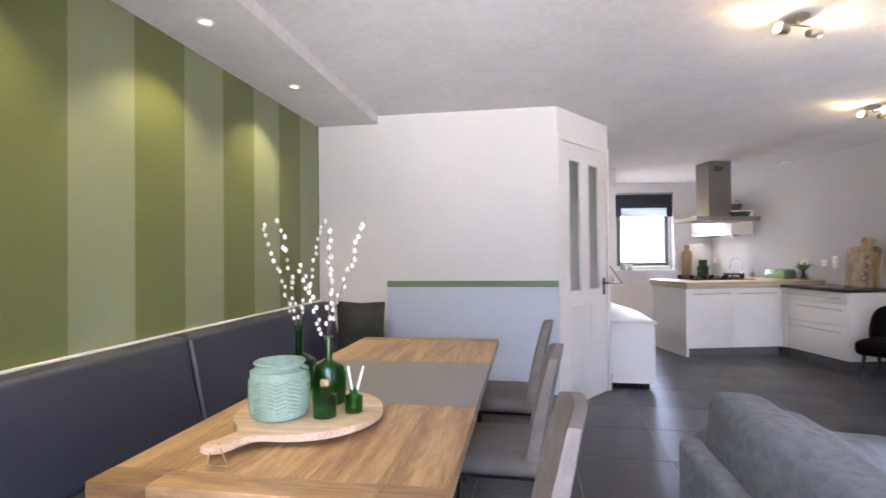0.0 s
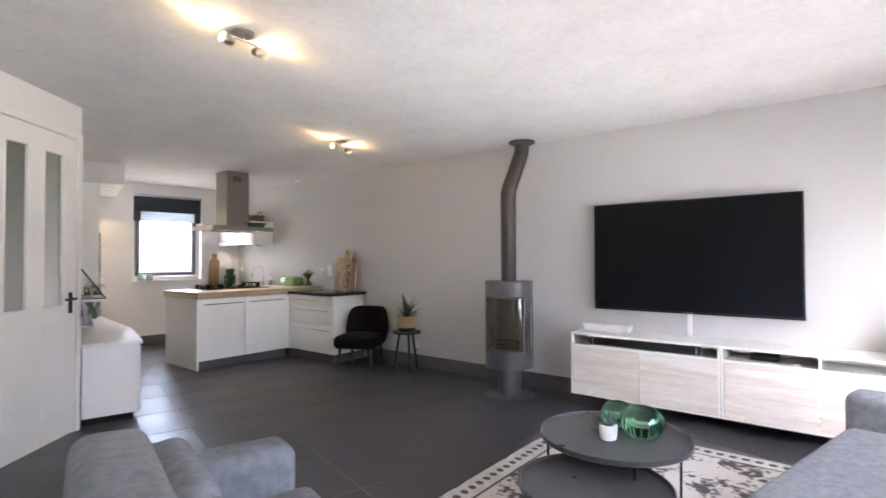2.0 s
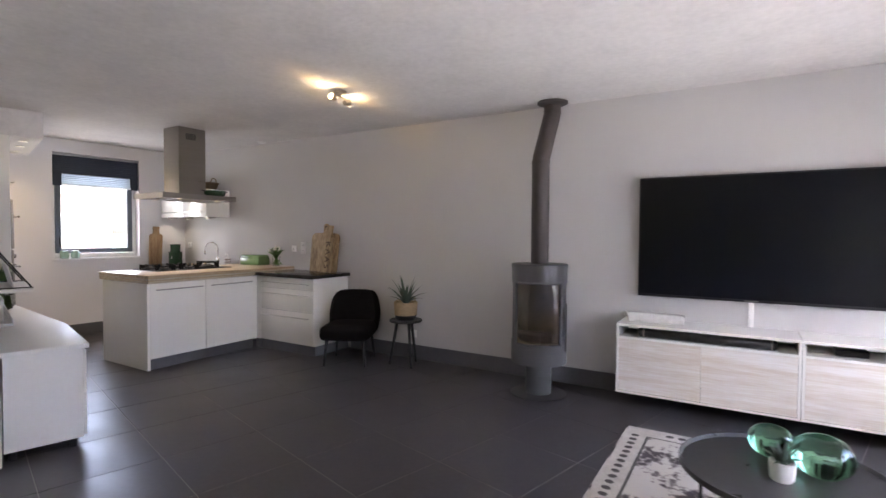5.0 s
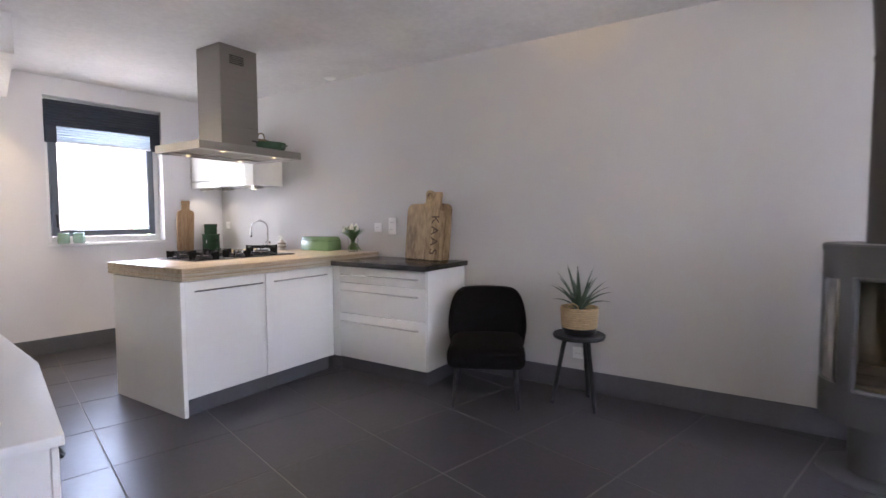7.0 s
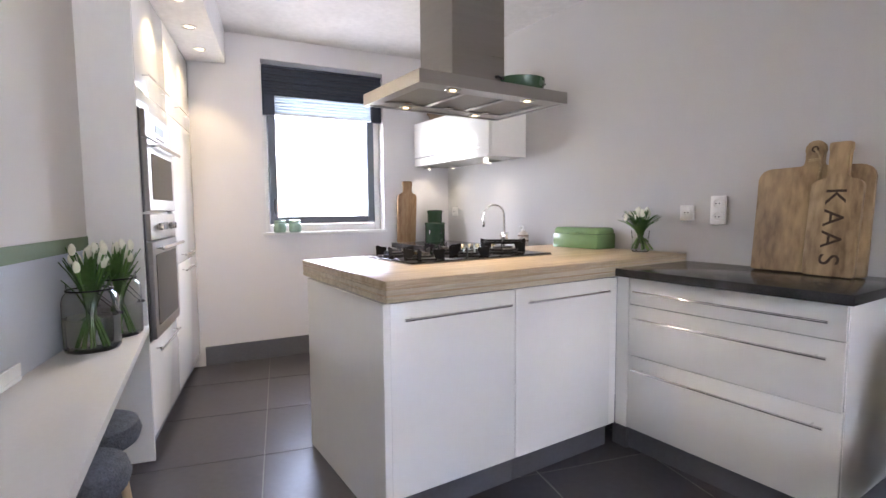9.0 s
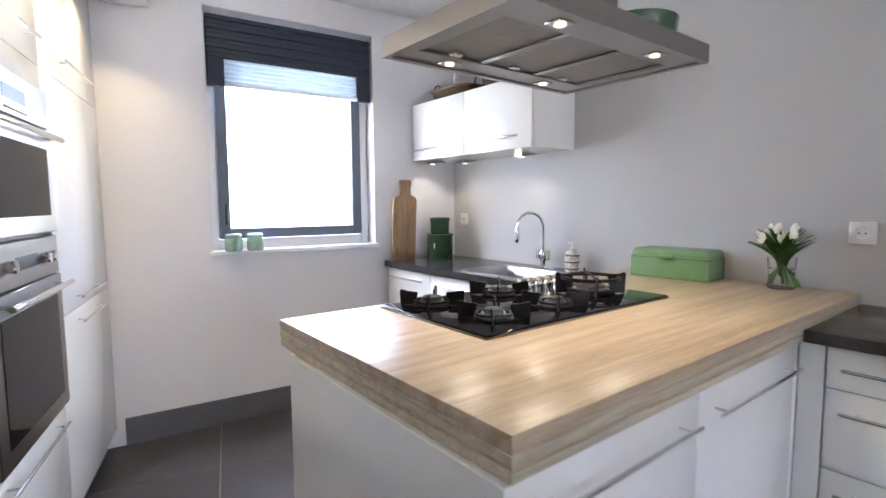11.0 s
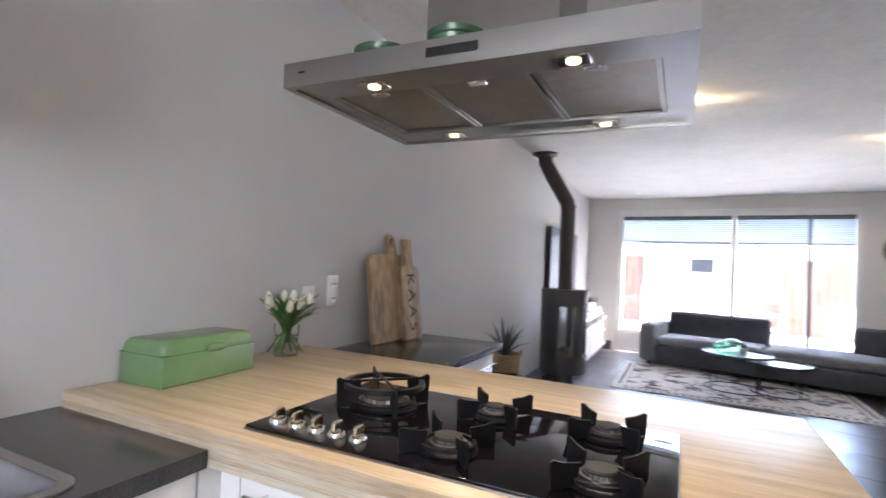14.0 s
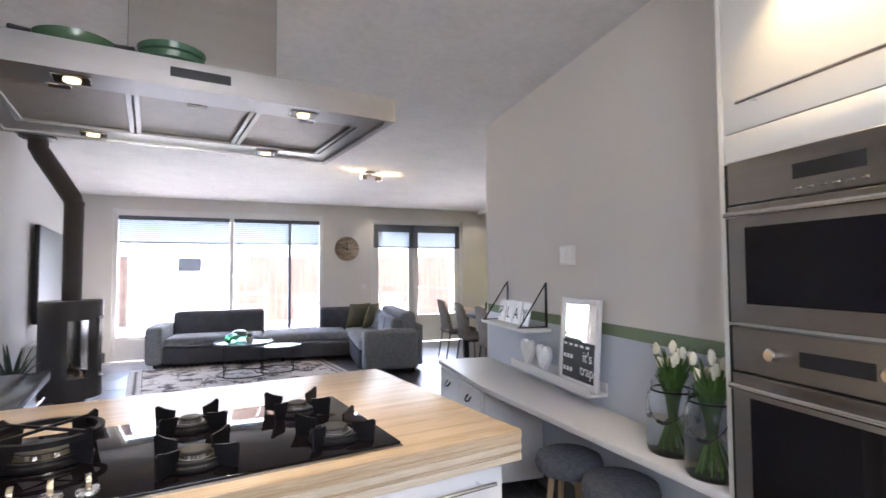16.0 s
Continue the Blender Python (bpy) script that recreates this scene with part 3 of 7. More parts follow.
# ---- door, windows ----
def hall_door():
    """Painted hall door with two narrow frosted panes, in its frame."""
    d = thing("door_1", on_line(D, P), "white painted hall door with two frosted panes", "door")
    d["kind"] = "structure"
    L = DOOR_L
    fr = box(0.0, 0.05, -0.105, 0.012, 0, 2.335, 0.003, 1)
    box(L - 0.05, L, -0.105, 0.012, 0, 2.335, 0.003, 1, bm=fr)
    box(0.05, L - 0.05, -0.105, 0.012, 2.285, 2.335, 0.003, 1, bm=fr)
    part("door_frame", fr, M_DOORPAINT, d)
    leaf = bmesh.new()
    a, b = 0.055, L - 0.055
    p1, p2, p3, p4 = a + 0.14, a + 0.14 + 0.21, b - 0.13 - 0.21, b - 0.13
    for x0, x1, z0, z1 in ((a, p1, 0.008, 2.28), (p4, b, 0.008, 2.28), (p2, p3, 0.985, 2.14), (p1, p4, 2.14, 2.28), (p1, p4, 0.008, 0.985)):
        box(x0, x1, -0.042, 0.0, z0, z1, bm=leaf)
    bmesh.ops.remove_doubles(leaf, verts=leaf.verts[:], dist=1e-5)
    leaf_ob = part("door_leaf", leaf, M_DOORPAINT, d, smooth=False)
    for x0, x1 in ((p1, p2), (p3, p4)):
        bead = bmesh.new()
        for q in ((x0, x0 + 0.012, 0.985, 2.14), (x1 - 0.012, x1, 0.985, 2.14), (x0 + 0.012, x1 - 0.012, 0.985, 0.997), (x0 + 0.012, x1 - 0.012, 2.128, 2.14)):
            box(q[0], q[1], -0.02, 0.004, q[2], q[3], 0.002, 1, bm=bead)
        part("glazing_bead", bead, M_DOORPAINT, leaf_ob)
        part("pane", box(x0 + 0.001, x1 - 0.001, -0.03, -0.024, 0.986, 2.139), M_FROST, leaf_ob, "grey frosted glass pane")
    for x0, x1 in ((p1, p2), (p3, p4)):
        part("panel", box(x0, x1, -0.001, 0.006, 0.16, 0.86, 0.004, 2), M_DOORPAINT, leaf_ob)
    h = bmesh.new()
    tube([(a + 0.06, 0.0, 1.04), (a + 0.06, 0.05, 1.04)], 0.009, 10, bm=h)
    tube([(a + 0.06, 0.048, 1.04), (a + 0.18, 0.05, 1.04)], 0.009, 10, bm=h)
    box(a + 0.04, a + 0.08, 0.0, 0.008, 0.93, 1.09, 0.003, 1, bm=h)
    part("door_handle", h, M_IRON, d, "dark lever handle on a plate")


hall_door()


def frame_bars(bars, y0, y1, bev=0.004):
    bm = bmesh.new()
    for x0, x1, z0, z1 in bars:
        box(x0, x1, y0, y1, z0, z1, bev, 1, bm=bm)
    return bm


def honeycomb(x0, x1, z0, z1, y, n=22):
    """A pleated shade as a folded sheet with thickness."""
    bm = bmesh.new()
    rows = []
    for k in range(n + 1):
        z, dy = z0 + (z1 - z0) * k / n, 0.008 * (k % 2)
        rows.append([bm.verts.new((x0, y + dy, z)), bm.verts.new((x1, y + dy, z))])
    for a, b in zip(rows, rows[1:]):
        bm.faces.new((a[0], a[1], b[1], b[0]))
    bmesh.ops.solidify(bm, geom=bm.faces[:], thickness=0.002)
    return bm


def rear_windows():
    L = 7.362
    w = thing("window_1", on_line(R, A), "wide white-framed garden window with raised pleated shades", "window")
    w["kind"] = "structure"
    a, b = L - REAR_BIG[1], L - REAR_BIG[0]
    m1, m2 = L - 3.155, L - 2.21
    Z = 2.36
    fr = frame_bars([(a, a + 0.06, 0, Z), (b - 0.06, b, 0, Z), (a + 0.06, b - 0.06, Z - 0.1, Z), (a + 0.06, m2, 0, 0.3), (m2, b - 0.06, 0.0, 0.37),
                     (m2 - 0.04, m2 + 0.03, 0.37, Z - 0.1)], -0.15, -0.03)
    part("window_frame", fr, M_WHITEMAT, w)
    part("mullion", frame_bars([(m1 - 0.025, m1 + 0.025, 0.3, 2.26)], -0.145, -0.05), M_FRAMEDARK, w, "dark slim mullion")
    part("lower_panel", box(m2 + 0.04, b - 0.07, -0.03, -0.02, 0.05, 0.33, 0.004, 1), M_WHITEMAT, w)
    for x0, x1, z0 in ((a + 0.06, m1 - 0.025, 0.3), (m1 + 0.025, m2 - 0.04, 0.3), (m2 + 0.03, b - 0.06, 0.37)):
        p = part("pane", box(x0, x1, -0.11, -0.104, z0, 2.26), M_PANE, w)
        p.visible_shadow = False
        part("shade", honeycomb(x0 + 0.004, x1 - 0.004, 1.85, 2.20, -0.075), M_SHADE, w, "pale blue pleated shade pulled half up", smooth=False)
        part("head_rail", box(x0, x1, -0.09, -0.04, 2.20, 2.262, 0.003, 1), M_FRAMEDARK, w, "dark head rail")
        part("bottom_rail", box(x0 + 0.004, x1 - 0.004, -0.085, -0.055, 1.832, 1.852, 0.003, 1), M_FRAMEDARK, w, "dark bottom rail")
    d = thing("window_2", on_line(R, A), "white double garden door with short dark-topped shades", "window")
    d["kind"] = "structure"
    a, b = L - REAR_DOOR[1], L - REAR_DOOR[0]
    Z = REAR_DOOR[3]
    mid = (a + b) / 2 + 0.09
    part("door_frame", frame_bars([(a, a + 0.055, 0, Z), (b - 0.055, b, 0, Z), (a + 0.055, b - 0.055, Z - 0.06, Z)], -0.15, -0.03), M_WHITEMAT, d)
    for x0, x1 in ((a + 0.06, mid - 0.004), (mid + 0.004, b - 0.06)):
        leaf = part("door_leaf", frame_bars([(x0, x0 + 0.095, 0.01, Z - 0.065), (x1 - 0.095, x1, 0.01, Z - 0.065), (x0 + 0.095, x1 - 0.095, 0.01, 0.52), (x0 + 0.095, x1 - 0.095, Z - 0.16, Z - 0.065)], -0.125, -0.055), M_WHITEMAT, d)
        part("panel", box(x0 + 0.14, x1 - 0.14, -0.054, -0.046, 0.12, 0.44, 0.004, 1), M_WHITEMAT, leaf)
        p = part("pane", box(x0 + 0.095, x1 - 0.095, -0.095, -0.089, 0.52, Z - 0.16), M_PANE, leaf)
        p.visible_shadow = False
        part("shade", honeycomb(x0 + 0.08, x1 - 0.08, 1.83, 2.10, -0.05), M_SHADE, leaf, "pale pleated shade pulled up", smooth=False)
        part("shade_frame", frame_bars([(x0 + 0.0, x0 + 0.08, 1.80, 2.24), (x1 - 0.08, x1, 1.80, 2.24), (x0 + 0.08, x1 - 0.08, 2.10, 2.24), (x0 + 0.08, x1 - 0.08, 1.80, 1.828)], -0.055, -0.02), M_FRAMEDARK, leaf, "dark shade cassette")
    h = tube([(mid - 0.05, -0.05, 1.05), (mid - 0.05, 0.0, 1.05)], 0.009)
    tube([(mid - 0.05, 0.0, 1.05), (mid - 0.16, 0.0, 1.05)], 0.009, bm=h)
    part("door_handle", h, M_CHROME, d, "chrome lever handle")


rear_windows()


def kitchen_window():
    w = thing("window_3", on_line(B, C), "anthracite kitchen window with a dark raised blind", "window")
    w["kind"] = "structure"
    a, b, z0, z1 = KW[0] * 1.004, KW[1] * 1.004, KW[2], KW[3]
    part("window_frame", frame_bars([(a, a + 0.05, z0, z1), (b - 0.05, b, z0, z1), (a + 0.05, b - 0.05, z1 - 0.05, z1), (a + 0.05, b - 0.05, z0, z0 + 0.06)], -0.2, -0.12), M_WHITEMAT, w, "white outer window frame")
    sash = part("sash", frame_bars([(a + 0.055, a + 0.115, z0 + 0.065, z1 - 0.055), (b - 0.115, b - 0.055, z0 + 0.065, z1 - 0.055), (a + 0.115, b - 0.115, z1 - 0.115, z1 - 0.055), (a + 0.115, b - 0.115, z0 + 0.065, z0 + 0.125)], -0.18, -0.10), M_FRAMEDARK, w, "anthracite opening sash")
    p = part("pane", box(a + 0.115, b - 0.115, -0.15, -0.144, z0 + 0.125, z1 - 0.115), M_PANE, sash)
    p.visible_shadow = False
    h = tube([(b - 0.085, -0.10, 1.28), (b - 0.085, -0.06, 1.28)], 0.008)
    tube([(b - 0.085, -0.06, 1.29), (b - 0.085, -0.055, 1.17)], 0.008, bm=h)
    part("window_handle", h, M_IRON, sash, "dark window handle")
    part("window_sill", box(a - 0.02, b + 0.02, -0.12, 0.018, z0 - 0.022, z0 + 0.002, 0.003, 1), M_CERAMIC, w, "white stone sill")
    bl = bmesh.new()
    for k in range(9):
        z = z1 - 0.035 - k * 0.026
        box(a + 0.012, b - 0.012, -0.055, -0.005 - 0.008 * (k % 2), z - 0.024, z, 0.003, 1, bm=bl)
    part("blind", bl, M_BLIND, w, "dark blue pleated blind stacked at the top")
    part("shade", honeycomb(a + 0.1, b - 0.1, 1.985, 2.13, -0.04, 12), M_SHADE, w, "pale sheer pleated strip below the blind", smooth=False)
    part("blind_cheek", box(a + 0.012, a + 0.1, -0.05, -0.01, 1.96, 2.13, 0.003, 1), M_BLIND, w)
    part("blind_cheek", box(b - 0.1, b - 0.012, -0.05, -0.01, 1.96, 2.13, 0.003, 1), M_BLIND, w)
    part("bottom_rail", box(a + 0.1, b - 0.1, -0.05, -0.02, 1.965, 1.985, 0.003, 1), M_WHITEMAT, w)
    return w


kitchen_window()


def daylight_fill(m, x0, x1, y, z0, z1, power, rise=0.0, spread=180):
    """Area lamp added in a window's opening, standing in for light from the sky or, rising, off the bright ground
    outside.
    """
    d = bpy.data.lights.new("daylight_fill", "AREA")
    d.shape, d.size, d.size_y, d.energy, d.color, d.spread = "RECTANGLE", x1 - x0, z1 - z0, power, (0.98, 0.98, 1.0), radians(spread)
    ob = new("daylight_fill", d)
    e, f = m @ Vector(((x0 + x1) / 2, y, (z0 + z1) / 2)), m @ Vector(((x0 + x1) / 2, y + math.cos(radians(rise)), (z0 + z1) / 2 + math.sin(radians(rise))))
    ob.matrix_world = look(e, f)


daylight_fill(on_line(B, C), KW[0] * 1.004 + 0.125, KW[1] * 1.004 - 0.125, -0.085, KW[2] + 0.13, 1.95, 0.31)
daylight_fill(on_line(R, A), 7.362 - REAR_BIG[1] + 0.1, 7.362 - REAR_BIG[0] - 0.1, 0.0, 0.45, 1.5, 0.42, 25, 48)
daylight_fill(on_line(R, A), 7.362 - REAR_DOOR[1] + 0.1, 7.362 - REAR_DOOR[0] - 0.1, 0.0, 0.45, 1.5, 0.22, 25, 48)


# ---- kitchen: island and counters ----
IX0, IX1, IY0, IY1 = 3.372, TVX - 0.004, 5.658, 6.632
WZ = 0.94


def base_unit(name, m, w, d, h, plinth, fronts, label, group, inner=0.0):
    """A kitchen unit, front along local -y at y = 0, x from 0 to w; fronts: (from, to) heights."""
    t = thing(name, m, label, "kitchen cabinet", group)
    part("body", box(0.0, w, 0.022, d, plinth, inner or h, 0.001, 1), M_WHITE, t)
    part("plinth", box(0.0, w, 0.022, d, 0.0, plinth - 0.002), M_SKIRT, t, "dark grey plinth")
    for z0, z1, dz in fronts:
        f = part("door" if z1 - z0 > 0.5 else "drawer_front", box(0.002, w - 0.002, 0.0, 0.02, z0, z1, 0.0015, 2), M_WHITE, t)
        bar_pull(w - 0.09, f, pose(w / 2, 0, z1 - dz))
    return t


H_I = WZ - 0.082
for k, (x0, x1) in enumerate(((IX0 + 0.02, 3.985), (3.988, 4.60))):
    base_unit("island_cabinet", pose(x0, IY0 + 0.012, 0), x1 - x0, 0.55, H_I, 0.105, [(0.11, H_I - 0.004, 0.06)], "glossy white island cabinet with a tall door", "island cabinets")
base_unit("island_back_cabinet", pose(4.60, IY1 - 0.06, 0, 0, 0, 180), 0.62, 0.28, H_I, 0.105, [(0.11, H_I - 0.2, 0.045), (H_I - 0.196, H_I - 0.004, 0.05)], "glossy white island unit facing the kitchen", "island back units")
base_unit("island_back_cabinet", pose(3.978, IY1 - 0.06, 0, 0, 0, 180), 0.586, 0.28, H_I, 0.105, [(0.11, H_I - 0.2, 0.045), (H_I - 0.196, H_I - 0.004, 0.05)], "glossy white island unit facing the kitchen", "island back units")
single("island_end_panel", box(IX0 - 0.012, IX0 + 0.018, IY0 + 0.004, 6.525, 0.0, H_I, 0.002, 1), M_WHITE, pose(0, 0, 0), "glossy white side panel of the island", "cabinet panel")
single("island_filler", box(4.602, 4.655, IY0 + 0.02, IY0 + 0.04, 0.105, 0.85, 0.001, 1), M_WHITE, pose(0, 0, 0), "glossy white corner filler strip", "cabinet panel")

single("corner_filler", box(4.657, 4.676, 5.609, 5.676, 0.105, 0.858, 0.001, 1), M_WHITE, pose(0, 0, 0), "glossy white corner strip beside the drawers", "cabinet panel")
single("corner_plinth", box(4.657, 4.70, 5.609, 5.69, 0.0, 0.102), M_SKIRT, pose(0, 0, 0), "dark grey plinth piece in the corner", "plinth")
single("back_filler", box(4.602, 4.678, IY1 - 0.078, IY1 - 0.06, 0.0, 0.855, 0.001, 1), M_WHITE, pose(0, 0, 0), "glossy white filler strip in the sink corner", "cabinet panel")
single("side_filler", box(4.662, 4.68, 6.556, 6.634, 0.0, 0.855, 0.001, 1), M_WHITE, pose(0, 0, 0), "glossy white filler strip beside the sink units", "cabinet panel")
wt = thing("wood_worktop", pose(IX0, IY0, WZ), "thick light oak island worktop with a layered edge", "worktop")
part("top", box(0, IX1 - IX0, 0, IY1 - IY0, -0.022, 0.0, 0.002, 2), M_OAKTOP, wt)
for k, (inset, z1, z0) in enumerate(((0.0015, -0.0222, -0.034), (0.0005, -0.0342, -0.052), (0.003, -0.0522, -0.060), (0.001, -0.0602, -0.080))):
    part("edge_layer", box(inset, IX1 - IX0, inset, IY1 - IY0 - inset, z0, z1, 0.0015, 1), M_OAKEDGE if k % 2 else M_OAKTOP, wt, "glued oak edge layer")

# drawer unit and dark counter on the living side
DX, DY0, DY1 = 4.655, 4.735, 5.652
base_unit("drawer_unit", pose(DX, DY1 - 0.045, 0, 0, 0, -90), DY1 - 0.045 - DY0, TVX - DX - 0.006, 0.858, 0.105,
          [(0.11, 0.474, 0.06), (0.478, 0.725, 0.06), (0.729, 0.854, 0.06)], "glossy white unit with three wide drawers", "drawer units")
single("dark_worktop", box(4.61, TVX - 0.003, 4.705, IY0 - 0.003, 0.862, 0.900, 0.003, 2), M_GRANITE, pose(0, 0, 0), "dark brown-black stone worktop", "worktop", "dark worktops")

# sink run along the grey wall
SX = 4.66
sink_len = endy(SX) - IY1 - 0.006
for k in range(3):
    y1 = IY1 + 0.004 + (k + 1) * (sink_len - 0.01) / 3
    y0 = y1 - (sink_len - 0.01) / 3
    base_unit("sink_cabinet", pose(SX, y1, 0, 0, 0, -90), (y1 - y0) - 0.002, 0.52, 0.855, 0.105, [(0.11, 0.85, 0.05)], "glossy white cabinet under the dark counter", "sink run cabinets", 0.0 if k == 2 else 0.70)


def sink_counter():
    """Dark stone counter with a real cut-out for the sink."""
    bm = bmesh.new()
    x0, x1, y0 = 4.637, TVX - 0.003, IY1 + 0.003
    hx0, hx1, hy0, hy1 = 4.70, 5.04, 6.885, 7.345
    ya, yb = endy(x0) - 0.003, endy(x1) - 0.003
    for q in ([(x0, y0), (hx0, y0), (hx0, endy(hx0) - 0.003), (x0, ya)], [(hx1, y0), (x1, y0), (x1, yb), (hx1, endy(hx1) - 0.003)],
              [(hx0, y0), (hx1, y0), (hx1, hy0), (hx0, hy0)], [(hx0, hy1), (hx1, hy1), (hx1, endy(hx1) - 0.003), (hx0, endy(hx0) - 0.003)]):
        join(bm, prism(q, 0.86, 0.9))
    bmesh.ops.remove_doubles(bm, verts=bm.verts[:], dist=1e-4)
    single("dark_worktop", bm, M_GRANITE, pose(0, 0, 0), "dark stone counter with a sink cut into it", "worktop", "dark worktops", smooth=False)
    s = thing("sink", pose((hx0 + hx1) / 2, (hy0 + hy1) / 2, 0.9), "brushed steel undermount sink with a flat rim", "sink")
    w, d = (hx1 - hx0) / 2, (hy1 - hy0) / 2
    b = bmesh.new()
    loops = []
    for e, z in ((0.0, 0.004), (-0.004, -0.004), (-0.014, -0.13), (-0.05, -0.165)):
        loop = []
        for sx, sy in ((1, 1), (-1, 1), (-1, -1), (1, -1)):
            for k in range(6):
                a = math.atan2(sy, sx) - math.pi / 4 + k * math.pi / 10
                r = 0.03
                loop.append(b.verts.new((sx * (w + e - r) + r * math.cos(a), sy * (d + e - r) + r * math.sin(a), z)))
        loops.append(loop)
    for p, q in zip(loops, loops[1:]):
        for k in range(len(p)):
            b.faces.new((p[k], p[(k + 1) % len(p)], q[(k + 1) % len(p)], q[k]))
    b.faces.new(loops[-1])
    bmesh.ops.solidify(b, geom=b.faces[:], thickness=0.0015)
    part("basin", b, M_SINK, s)
    rim, rings = bmesh.new(), []
    for e, z in ((0.024, 0.0005), (0.024, 0.005), (-0.001, 0.005), (-0.001, 0.0005)):
        ring = []
        for sx, sy in ((1, 1), (-1, 1), (-1, -1), (1, -1)):
            for k in range(6):
                a, r = math.atan2(sy, sx) - math.pi / 4 + k * math.pi / 10, 0.03 + max(e, 0)
                ring.append(rim.verts.new((sx * (w + e - r) + r * math.cos(a), sy * (d + e - r) + r * math.sin(a), z)))
        rings.append(ring)
    for p, q in zip(rings, rings[1:] + rings[:1]):
        for k in range(len(p)):
            rim.faces.new((p[k], p[(k + 1) % len(p)], q[(k + 1) % len(p)], q[k]))
    part("rim", rim, M_STEELH, s, "flat brushed steel rim", smooth=False)
    part("drain", moved(lathe([(0, 0), (0.035, 0), (0.042, 0.004), (0.045, 0.0), (0.045, -0.004)], 24), pose(0, 0.1, -0.164)), M_CHROME, s)


sink_counter()


def faucet():
    t = thing("faucet", pose(5.125, 7.115, 0.9, 0, 0, -20), "chrome bridge tap with a high swan neck spout", "tap")
    b = lathe([(0, 0), (0.03, 0), (0.03, 0.006), (0.016, 0.012), (0.014, 0.04), (0.02, 0.05), (0.02, 0.1), (0.014, 0.11), (0, 0.11)], 20)
    part("body", b, M_CHROME, t)
    pts = [(0, 0, 0.1), (0, 0, 0.245)] + [(-0.085 + 0.085 * math.cos(a), 0, 0.245 + 0.085 * math.sin(a)) for a in [k * math.pi / 10 for k in range(1, 11)]] + [(-0.172, 0, 0.235)]
    part("spout", tube(pts, 0.0095, 14), M_CHROME, t)
    part("spray_head", moved(lathe([(0, 0.0), (0.014, 0.0), (0.016, 0.01), (0.012, 0.055), (0, 0.06)], 16), pose(-0.172, 0, 0.175)), M_CHROME, t)
    part("nozzle", moved(rod(0.009, 0, 0.02), pose(-0.172, 0, 0.158)), M_IRON, t)
    for s in (-1, 1):
        k = tube([(0, s * 0.015, 0.075), (0, s * 0.05, 0.075)], 0.011)
        join(k, moved(rod(0.014, -0.03, 0.03, 16, 0.004), pose(0, s * 0.055, 0.085)))
        part("handle", k, M_CHROME, t)


faucet()


